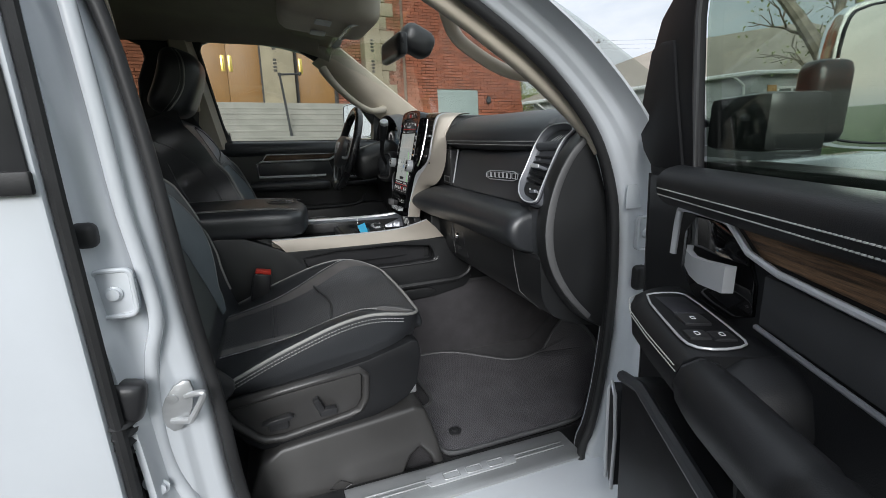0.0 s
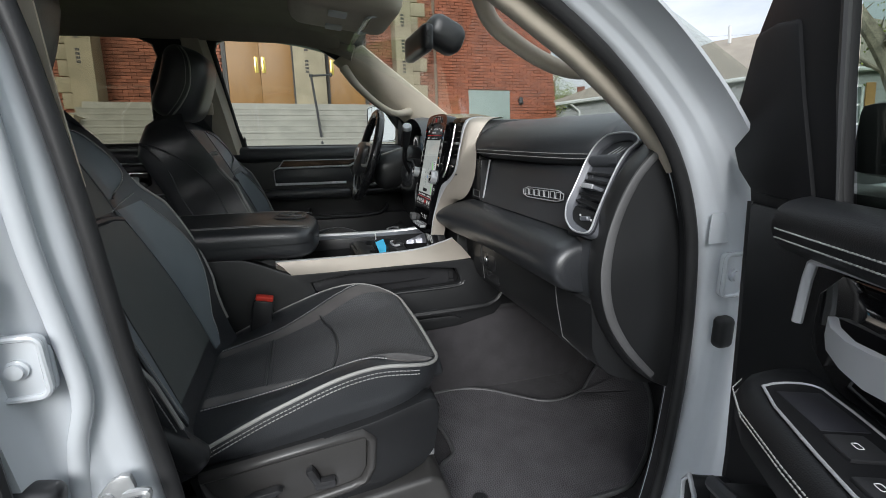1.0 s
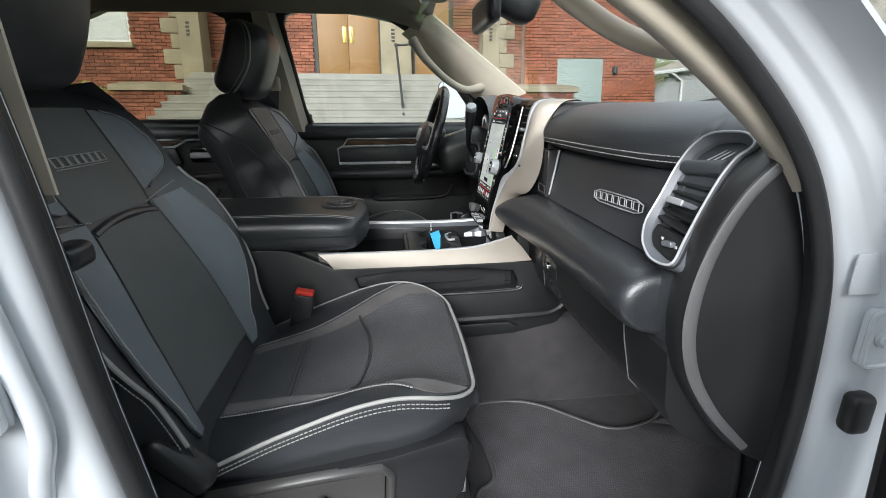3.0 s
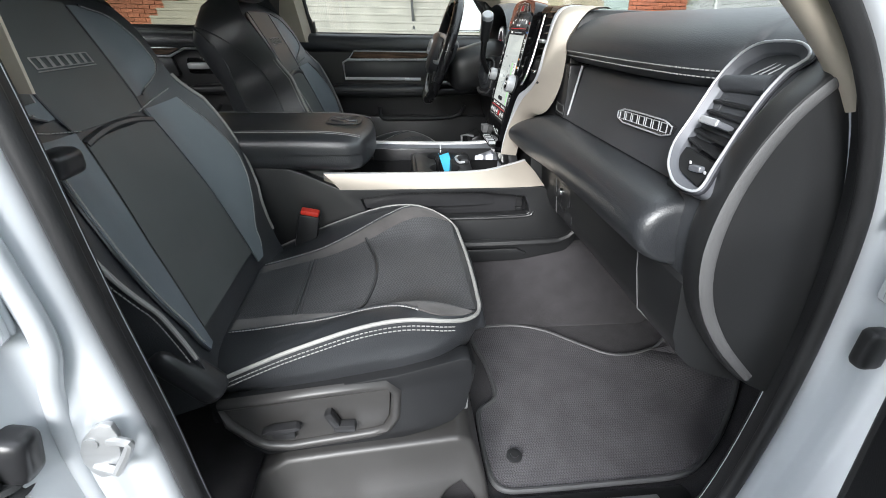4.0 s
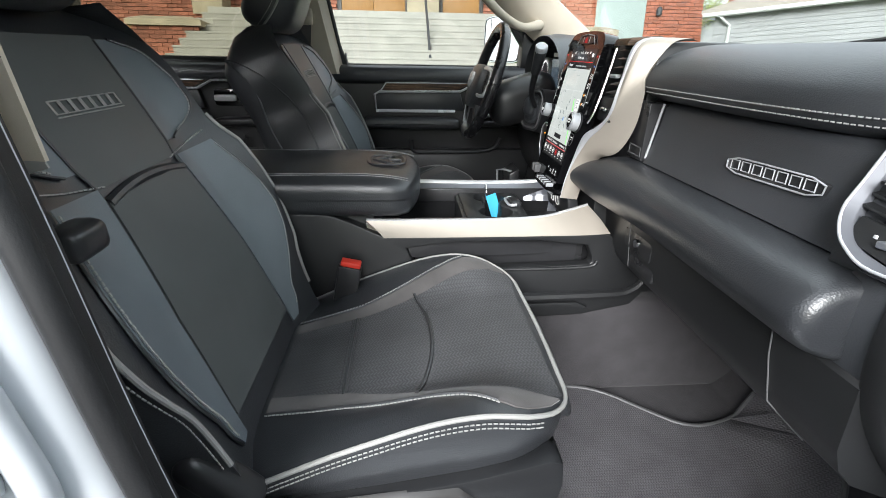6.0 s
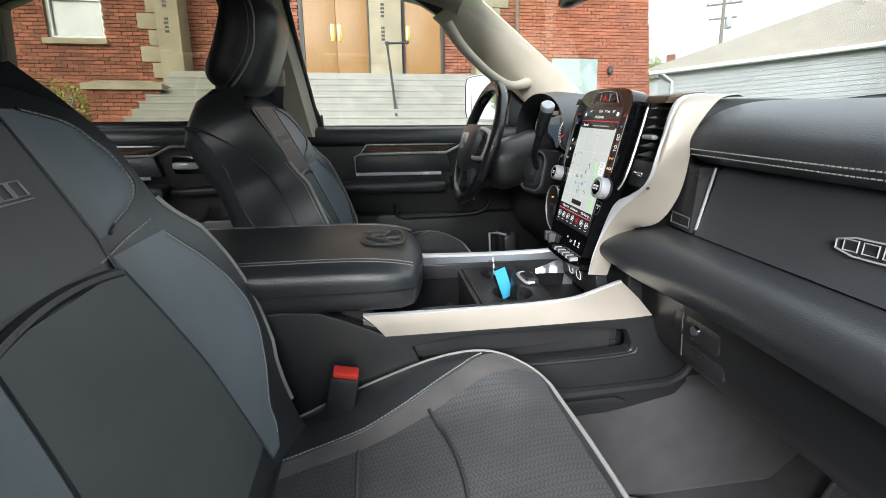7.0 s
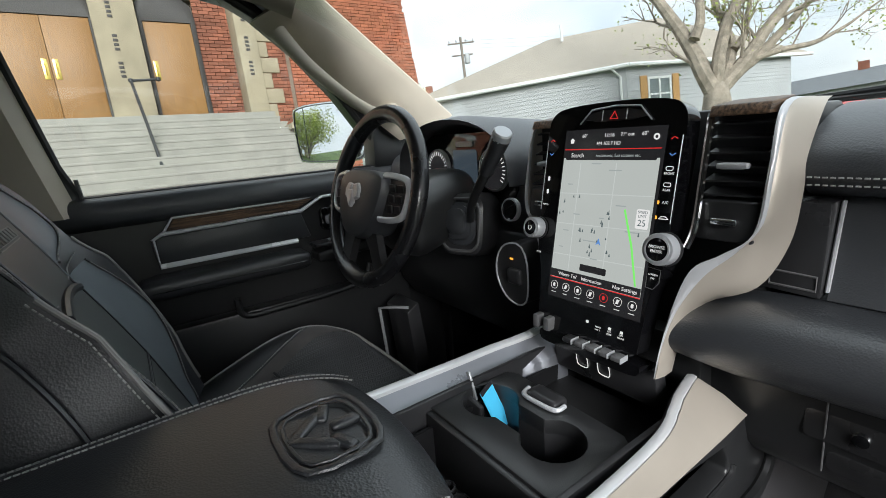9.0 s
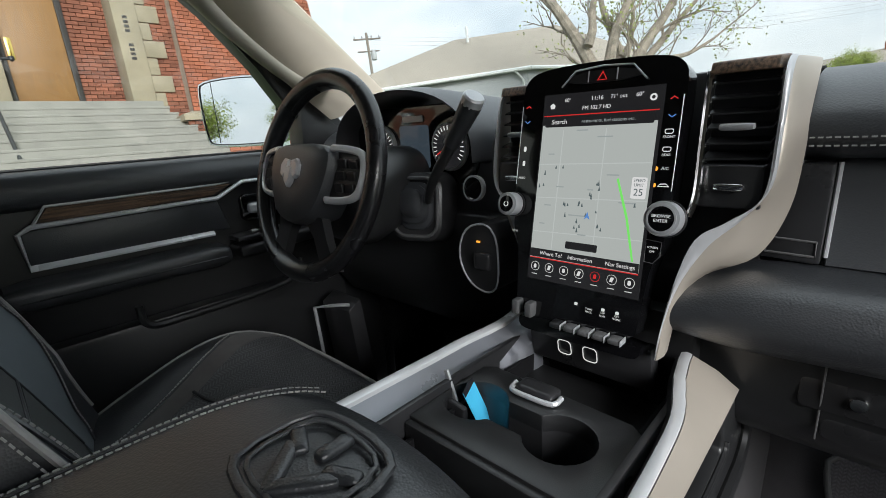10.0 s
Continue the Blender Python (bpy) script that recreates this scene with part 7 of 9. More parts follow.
part("window_frame", plate([(-0.122, 1.47), (-0.155, 1.56), (-0.165, 1.70), (-0.14, 1.745), (0.18, 1.93), (0.42, 2.005), (0.84, 2.025), (0.91, 1.95), (0.90, 1.47)], [WIN_P], "y", 0.016, 0.030, 0.003), FLAT_BLACK, pd)
gp = part("window_pane", prism(outset(WIN_P, 0.006), "y", 0.0335, 0.0375), GLASS_DOOR, pd)
gp.visible_shadow = False
part("window_seal", tube([(u, 0.017, z) for u, z in outset(WIN_P, 0.004)], 0.005, 8, True), RUBBER, pd)
part("sail_cover", prism([(0.012, 1.485), (-0.115, 1.487), (-0.160, 1.515), (-0.188, 1.555), (-0.186, 1.61), (-0.162, 1.700), (-0.12, 1.705), (-0.072, 1.700), (-0.04, 1.61)], "y", 0.010, 0.045, 0.008), FLAT_BLACK, pd, "black sail cover")
part("mirror_foot", moved(pillow(0.15, 0.08, 0.078, 0.010, 6), Matrix.Translation((0.064, 0.092, 1.560))), PLASTIC_SMOOTH, pd, "black mirror foot")
part("mirror_neck", moved(pillow(0.045, 0.06, 0.115, 0.016, 6), Matrix.Translation((0.055, 0.175, 1.588))), PLASTIC_SMOOTH, pd)
part("mirror_arm", loft([[(u - 0.02, v, 1.545), (u + 0.02, v, 1.545), (u + 0.02, v, 1.60), (u - 0.02, v, 1.60)] for u, v in ((0.045, 0.15), (-0.02, 0.22), (-0.075, 0.29), (-0.11, 0.38))]), PLASTIC, pd)
part("outer_belt_seal", box(-0.11, 0.90, 0.038, 0.115, 1.484, 1.505, 0.006), RUBBER, pd)
part("edge_flange", tube([(-0.072, 0.02, 0.88), (-0.080, 0.02, 1.10), (-0.100, 0.02, 1.29), (-0.122, 0.02, 1.475)], 0.008, 8), RUBBER, pd)
part("belt_pad", prism(v2(rounded([(0.03, 1.50), (-0.012, 1.494), (-0.026, 1.475), (-0.022, 1.448), (0.0, 1.43), (0.03, 1.43)], 2)), "x", 0.0, 0.90, 0.004), DARKENED_TRIM, pd, "padded black belt line with pale stitching")
for z in (1.462, 1.452):
    part("stitched_seam", stitches([(0.012 + 0.87 * i / 30, -0.0262 + (1.468 - z) * 0.1, z) for i in range(31)], 0.006, 0.004, 0.001), THREAD, pd)
bez = [(0.040, 1.36), (0.045, 1.428), (0.055, 1.436), (0.175, 1.438), (0.190, 1.432), (0.242, 1.400), (0.41, 1.394), (0.80, 1.384)]
part("trim_frame", tube([(p.x, -0.002, p.y) for p in rounded([(a, b, 0) for a, b in bez], 1, False)], 0.0055, 8, False, 0.8), SATIN, pd, "satin silver trim frame")
part("wood_strip", prism([(0.196, 1.436), (0.246, 1.406), (0.41, 1.401), (0.80, 1.391), (0.80, 1.424), (0.41, 1.434)], "y", 0.002, 0.014, 0.002), WOOD, pd, "grained walnut strip")
part("insert", prism([(0.252, 1.389), (0.41, 1.385), (0.80, 1.376), (0.80, 1.312), (0.43, 1.322), (0.254, 1.329)], "y", 0.004, 0.014, 0.003), INSERT_DOOR, pd)
part("insert_rim", tube([(0.254, 0.002, 1.326), (0.43, 0.0, 1.319), (0.80, 0.0, 1.308)], 0.0032, 8), SATIN_DARK, pd)
part("handle_recess", prism(v2(rounded([(0.052, 1.31), (0.052, 1.428), (0.165, 1.430), (0.232, 1.39), (0.238, 1.31)], 1)), "y", 0.006, 0.014, 0.003), GLOSS, pd)
part("door_handle", loft([[(u, v0, z0), (u, v1, z0), (u, v1, z1), (u, v0, z1)] for u, v0, v1, z0, z1 in ((0.083, -0.002, 0.008, 1.364, 1.384), (0.105, -0.014, -0.004, 1.357, 1.381), (0.135, -0.021, -0.012, 1.352, 1.380), (0.170, -0.026, -0.016, 1.351, 1.384), (0.226, -0.026, -0.012, 1.357, 1.391))]), SATIN, pd, "silver pull handle", angle=50)
part("armrest", loft([[(u, v0 + 0.006, 1.300), (u, v0 + 0.02, 1.3055), (u, 0.015, 1.306), (u, 0.02, 1.20), (u, v0 + 0.035, 1.22), (u, v0 + 0.004, 1.255), (u, v0, 1.285)] for u, v0 in ((0.045, -0.030), (0.055, -0.055), (0.075, -0.075), (0.12, -0.090), (0.20, -0.097), (0.29, -0.10))]), DARKENED_TRIM, pd, "padded black armrest", angle=60)
ELBOW = ((0.294, -0.100, 1.296), (0.300, -0.108, 1.306), (0.33, -0.112, 1.309), (0.46, -0.112, 1.310), (0.468, -0.110, 1.307), (0.476, -0.112, 1.310), (0.66, -0.110, 1.311), (0.86, -0.106, 1.311))
part("elbow_pad", loft([[(u, v0 + 0.020, z - 0.075), (u, v0 + 0.004, z - 0.048), (u, v0, z - 0.026), (u, v0 + 0.006, z - 0.010), (u, v0 + 0.022, z - 0.001), (u, -0.072, z), (u, -0.058, z - 0.008), (u, -0.050, z - 0.028), (u, -0.048, z - 0.075)] for u, v0, z in ELBOW]), DARKENED_TRIM, pd, "padded elbow rest", angle=50)
part("pull_cup", loft([[(u, -0.055, z - 0.02), (u, -0.030, z - 0.003), (u, 0.013, z), (u, 0.013, z - 0.09), (u, -0.055, z - 0.09)] for u, z in ((0.288, 1.306), (0.32, 1.304), (0.340, 1.288), (0.352, 1.25))]), DARKENED_TRIM, pd)
part("elbow_seam", tube([(0.298, v, z) for v, z in ((-0.092, 1.24), (-0.106, 1.275), (-0.098, 1.297), (-0.080, 1.3055), (-0.060, 1.30), (-0.050, 1.282))], 0.0022, 6), DARKENED_TRIM, pd)
for dv in (0.0, 0.008):
    part("stitched_seam", stitches([(u, v - 0.004 + dv * 0.3, 1.294 - dv) for u, v in ((0.055, -0.055), (0.075, -0.0745), (0.12, -0.0895), (0.20, -0.0965), (0.288, -0.0995))], 0.006, 0.004, 0.0008), THREAD, pd)
plate_o = v2(rounded([(0.086, -0.040), (0.098, -0.066), (0.24, -0.080), (0.272, -0.078), (0.280, -0.05), (0.270, -0.014), (0.25, -0.006), (0.10, 0.0), (0.086, -0.010)], 1))
part("switch_plate", prism(plate_o, "z", 1.302, 1.3085, 0.002), FLAT_BLACK, pd, "gloss black switch plate")
part("switch_rim", tube([(u, v, 1.3085) for u, v in plate_o], 0.0016, 6, True), SATIN, pd)
part("switch_cup", box(0.105, 0.170, -0.052, -0.010, 1.3075, 1.3095, 0.001), DARK_PRINT, pd)
for u, v in ((0.195, -0.040), (0.243, -0.058), (0.246, -0.030)):
    part("switch", moved(pillow(0.034 if u < 0.2 else 0.024, 0.034 if u < 0.2 else 0.026, 0.006, 0.002, 4), Matrix.Translation((u, v, 1.3095))), PLASTIC_SMOOTH, pd)
    part("switch_mark", tube([(u + a, v + b, 1.3126) for a, b in rrect(0, 0, 0.008, 0.0055, 0.0015, 2)], 0.0005, 5, True), WHITE_PRINT, pd)
part("map_pocket", prism([(0.05, 0.88), (0.02, 1.13), (0.12, 1.16), (0.88, 1.10), (0.88, 0.86)], "y", -0.06, 0.014, 0.01), DARKENED_TRIM, pd)
part("pocket_lip", tube([(0.04, -0.064, 1.14), (0.12, -0.066, 1.165), (0.88, -0.066, 1.105)], 0.01, 8), VINYL, pd)
part("speaker_grille", prism(v2(rounded([(-0.05, 0.86), (-0.075, 1.05), (-0.06, 1.075), (-0.035, 1.06), (-0.015, 0.98), (-0.015, 0.86)], 1)), "y", -0.045, 0.012, 0.004), DARKENED_TRIM, pd)
part("speaker_rim", tube([(-0.05, -0.046, 0.86), (-0.072, -0.046, 1.05), (-0.058, -0.046, 1.072), (-0.036, -0.046, 1.055), (-0.018, -0.046, 0.98), (-0.016, -0.046, 0.86)], 0.004, 8), SATIN, pd)
exterior_mirror("side_mirror", DOOR @ Matrix.Translation((-0.018, 0.385, 1.638)) @ pose(0, 0, 0, -2, 0, 78) @ Matrix.Diagonal((-1, 1, 1.18, 1)), "chrome passenger mirror beyond the door glass", False)

# ---- fittings at the centre pillar ----
strk = thing("door_striker", (-0.62, -0.87, 1.12), "bare metal door striker loop", "door striker")
part("striker_plate", prism(v2(rounded([(-0.618, 1.187), (-0.598, 1.181), (-0.606, 1.126), (-0.631, 1.096), (-0.648, 1.118), (-0.646, 1.154)], 1)), "y", -0.872, -0.864, 0.002), STEEL, strk)
part("striker_loop", tube(spline([(-0.612, -0.870, 1.158), (-0.590, -0.878, 1.164), (-0.586, -0.880, 1.158), (-0.606, -0.880, 1.124), (-0.612, -0.878, 1.120), (-0.636, -0.870, 1.121)], 4), 0.0052, 8), STEEL, strk)
part("bolt", lathe([(0.008, 0), (0.008, 0.004), (0.0, 0.005)], (-0.630, -0.870, 1.158), (0, -1, 0), 12), STEEL, strk)
def hinge_leaf(x, z, w, h, y):
    """A pressed hinge leaf with a flanged edge and a bolt."""
    hl = part("hinge_leaf", prism(v2(rrect(x, z, w, h, 0.01)), "y", y - 0.006, y + 0.004, 0.002), PAINT, frame_p, "white painted hinge leaf")
    part("leaf_rim", tube([(p[0], y - 0.007, p[1]) for p in rrect(x, z, w * 0.94, h * 0.94, 0.01)], 0.0035, 8, True), PAINT, hl)
    part("bolt", lathe([(0.011, 0), (0.011, 0.003), (0.008, 0.004), (0.008, 0.008), (0.0, 0.009)], (x, y - 0.006, z), (0, -1, 0), 14), PAINT, hl)


hinge_leaf(-0.672, 1.342, 0.05, 0.07, -0.884)
hinge_leaf(0.282, 1.342, 0.045, 0.075, -0.868)
for x, y, z, h in ((-0.692, -0.892, 1.426, 0.034), (0.272, -0.878, 1.245, 0.055)):
    lone("rubber_bumper", moved(pillow(0.032, 0.024, h, 0.010, 6), Matrix.Translation((x, y, z))), RUBBER, "black rubber door bumper", "bumper", "door bumpers")
part("dimple", lathe([(0.013, 0.001), (0.011, -0.001), (0.009, -0.003), (0.0, -0.0035)], (0.262, -0.862, 1.505), (0, -1, 0), 18, False), PAINT, frame_p)
ridge = spline([(-0.690, 1.90, 0), (-0.672, 1.75, 0), (-0.660, 1.60, 0), (-0.651, 1.462, 0), (-0.640, 1.374, 0), (-0.633, 1.292, 0), (-0.648, 1.227, 0), (-0.655, 1.132, 0), (-0.647, 1.036, 0), (-0.62, 0.95, 0)], 6)
part("pressed_ridge", tube([(p.x, -0.868, p.y) for p in ridge], 0.011, 10, False, 0.8), PAINT, frame_p)
part("pressed_rib", moved(pillow(0.011, 0.010, 0.05, 0.005, 5), Matrix.Translation((-0.652, -0.875, 1.335))), PAINT, frame_p)
part("pressed_ledge", moved(pillow(0.05, 0.004, 0.05, 0.002, 5), Matrix.Translation((0.258, -0.862, 1.42))), PAINT, frame_p)
boot = thing("wiring_boot", (-0.70, -0.90, 1.0), "ribbed black wiring boot at the pillar", "wiring boot")
part("bellows", tube([(-0.690 - 0.0008 * i, -0.914 + 0.0003 * i, 1.168 - 0.0040 * i) for i in range(33)], lambda t: 0.022 + 0.0045 * math.sin(t * 32 * math.pi * 0.5), 14), RUBBER, boot)
part("collar", moved(pillow(0.062, 0.036, 0.062, 0.014, 6), Matrix.Translation((-0.684, -0.906, 1.188)) @ Matrix.Rotation(radians(12), 4, "Y")), PLASTIC_SMOOTH, boot)
for x, z in ((-0.672, 1.035), (-0.660, 1.022)):
    part("bolt", lathe([(0.012, 0), (0.012, 0.004), (0.008, 0.005), (0.008, 0.012), (0.0, 0.013)], (x, -0.888, z), (0, -1, 0.2), 14), PAINT, frame_p)

# ---- overhead fittings ----
rvm = thing("rear_view_mirror", (0.0, 0.0, 1.86), "black rear-view mirror on the windscreen", "rear-view mirror")
part("sensor_cover", moved(pillow(0.12, 0.10, 0.09, 0.035, 8), Matrix.Translation((0.06, 0.0, 1.865)) @ Matrix.Rotation(radians(25), 4, "Y")), PLASTIC, rvm)
part("stem", tube([(0.05, 0, 1.85), (0.0, 0, 1.835)], 0.012, 8), PLASTIC, rvm)
part("housing", moved(pillow(0.035, 0.25, 0.075, 0.016, 8), Matrix.Translation((-0.02, 0.0, 1.835))), PLASTIC_SMOOTH, rvm)
ohc = thing("overhead_console", (-0.25, 0, 1.95), "beige overhead console with lamp lenses", "overhead console")
part("body", moved(pillow(0.30, 0.30, 0.12, 0.04, 10), Matrix.Translation((-0.23, 0.03, 1.955)) @ Matrix.Rotation(radians(6), 4, "Y")), PILLAR, ohc)
part("switch_bezel", moved(pillow(0.055, 0.19, 0.012, 0.005, 6), Matrix.Translation((-0.150, 0.03, 1.897)) @ Matrix.Rotation(radians(-14), 4, "Y")), GLOSS, ohc)
part("bezel_rim", tube([(-0.150 + x, 0.03 + y, 1.890 + x * 0.25) for x, y in rrect(0, 0, 0.062, 0.20, 0.012)], 0.004, 6, True), SILVER, ohc)
for y in (-0.045, 0.105):
    part("lamp_lens", moved(pillow(0.05, 0.05, 0.008, 0.003, 4), Matrix.Translation((-0.255, y, 1.893)) @ Matrix.Rotation(radians(6), 4, "Y")), WHITE_PRINT, ohc)
for s in (-1, 1):
    lone("sun_visor", moved(pillow(0.18, 0.42, 0.022, 0.01, 8), Matrix.Translation((-0.22, s * 0.42, 1.985)) @ Matrix.Rotation(radians(8), 4, "Y")), CLOTH, "beige cloth sun visor folded against the roof", "sun visor", "sun visors")

# rear bench, mostly behind the front seats
bench = thing("rear_bench", (-1.3, 0, 0.77), "black leather rear bench", "car seat")
part("cushion", moved(pillow(0.50, 1.40, 0.16, 0.05, 10), Matrix.Translation((-1.32, 0, 1.09))), LEATHER, bench)
part("backrest", moved(pillow(0.16, 1.40, 0.62, 0.05, 10), Matrix.Translation((-1.62, 0, 1.40)) @ Matrix.Rotation(radians(-14), 4, "Y")), LEATHER, bench)
part("base", box(-1.55, -1.12, -0.68, 0.68, 0.77, 1.02, 0.01), PLASTIC, bench)

# ---- outside: level world axes ----
I4 = Matrix.Identity(4)
GRASS = mat("spring_grass", (0.07, 0.11, 0.03), 0.95, bump=0.8, bump_scale=30, mottle=0.4, mottle_scale=1.5, grain=0.6)
ASPHALT = mat("asphalt", (0.055, 0.055, 0.057), 0.9, bump=0.6, bump_scale=60, mottle=0.25, mottle_scale=1.2, grain=0.6)
CONCRETE = mat("pale_concrete", (0.29, 0.278, 0.245), 0.85, bump=0.4, bump_scale=60, mottle=0.12, mottle_scale=2.5, grain=0.25)
STONE = mat("buff_limestone", (0.32, 0.272, 0.19), 0.85, bump=0.3, bump_scale=50, mottle=0.14, mottle_scale=3)
BRICK = mat("red_brick", (0.275, 0.100, 0.060), 0.9, bump=0.5, bump_scale=90, mottle=0.25, mottle_scale=1.3, grain=0.3, random=-0.3)
BRICK_ORANGE = mat("orange_red_brick", (0.35, 0.112, 0.06), 0.9, bump=0.5, bump_scale=90, mottle=0.15, mottle_scale=1.1, grain=0.3, random=-0.2)
BRICK_ONE = mat("single_red_brick", (0.275, 0.100, 0.060), 0.9, bump=0.5, bump_scale=90, mottle=0.2, mottle_scale=6, grain=0.3, random=0.3)
BRICK_ORANGE_ONE = mat("single_orange_brick", (0.35, 0.112, 0.06), 0.9, bump=0.5, bump_scale=90, mottle=0.15, mottle_scale=6, grain=0.3, random=0.2)
MORTAR = mat("pale_mortar", (0.36, 0.29, 0.23), 0.95, bump=0.4, bump_scale=120, mottle=0.12)
DOORWOOD = mat("varnished_oak_door", (0.27, 0.135, 0.04), 0.45, bump=0.15, bump_scale=20, stretch=(12, 12, 0.6), mottle=0.16, mottle_scale=3)
BRASS = mat("polished_brass", (0.72, 0.55, 0.16), 0.3, 1.0, mottle=0.06)
DARKFRAME = mat("dark_bronze_frame", (0.03, 0.025, 0.022), 0.5, mottle=0.15)
SIDING = mat("pale_grey_siding", (0.42, 0.43, 0.44), 0.7, bump=0.1, bump_scale=60, mottle=0.06, mottle_scale=1.2)
SHINGLE = mat("brown_grey_shingles", (0.37, 0.325, 0.27), 0.95, bump=0.5, bump_scale=40, mottle=0.07, mottle_scale=2, grain=0.25)
SHINGLE_GREY = mat("grey_shingles", (0.17, 0.18, 0.19), 0.95, bump=0.8, bump_scale=22, mottle=0.16, mottle_scale=3, grain=0.5)
WHITEPAINT = mat("white_paint", (0.76, 0.77, 0.77), 0.6, mottle=0.04)
SHUTTER = mat("oiled_cedar", (0.48, 0.27, 0.10), 0.7, mottle=0.15, bump=0.2, bump_scale=20, stretch=(8, 8, 0.8))
BARK = mat("grey_bark", (0.33, 0.28, 0.225), 0.95, bump=0.9, bump_scale=30, mottle=0.3, mottle_scale=5, grain=0.5)
LEAF = mat("fresh_leaf", (0.30, 0.36, 0.08), 0.7, mottle=0.3, mottle_scale=2, random=-0.35)
WINDOWGLASS = mat("house_window_glass", (0.16, 0.19, 0.19), 0.08, mottle=0.2, mottle_scale=2)
WOODPOLE = mat("weathered_pole", (0.22, 0.19, 0.16), 0.9, bump=0.4, bump_scale=20, stretch=(6, 6, 0.4), mottle=0.2)
CARRED = mat("red_car_paint", (0.5, 0.03, 0.025), 0.25, coat=0.8, mottle=0.03)
IRON = mat("black_iron", (0.025, 0.026, 0.028), 0.5, mottle=0.2, bump=0.2, bump_scale=80)


def terrain(x, y):
    """Street under the truck; the plots rise on both sides and ahead."""
    s = lambda a, b, v: min(max((v - a) / (b - a), 0), 1)
    sm = lambda t: t * t * (3 - 2 * t)
    church = 0.9 * sm(s(3.0, 5.5, y)) * (1 - sm(s(7.5, 10.0, x))) + 1.1 * sm(s(7.2, 9.2, y)) * (1 - sm(s(7.5, 10.0, x)))
    house = 1.75 * sm(s(5.5, 12.0, x))
    return max(church, house * 1.0)


def ground_pt(u, v):
    f = lambda t: 26 * (2 * t - 1) + 700 * (2 * t - 1) ** 7
    x, y = f(u), f(v)
    return (x, y, terrain(x, y))


ground = lone("ground", patch(ground_pt, 90, 90), GRASS, "spring grass rising from the street to the raised plots", "ground", kind="structure", axes=I4)
road = lone("road", patch(lambda u, v: (-300 + 600 * u, -6.0 + 8.4 * v, terrain(-300 + 600 * u, 0) + 0.012), 240, 3), ASPHALT, "worn grey asphalt street", "road", kind="structure", axes=I4)
kerb = lone("kerb", box(-80, 5.5, 2.4, 2.58, -0.1, 0.15, 0.02), CONCRETE, "pale concrete kerb", "kerb", kind="structure", axes=I4)

YF = 11.0   # plane of the church doors
ZD = 3.45   # their threshold


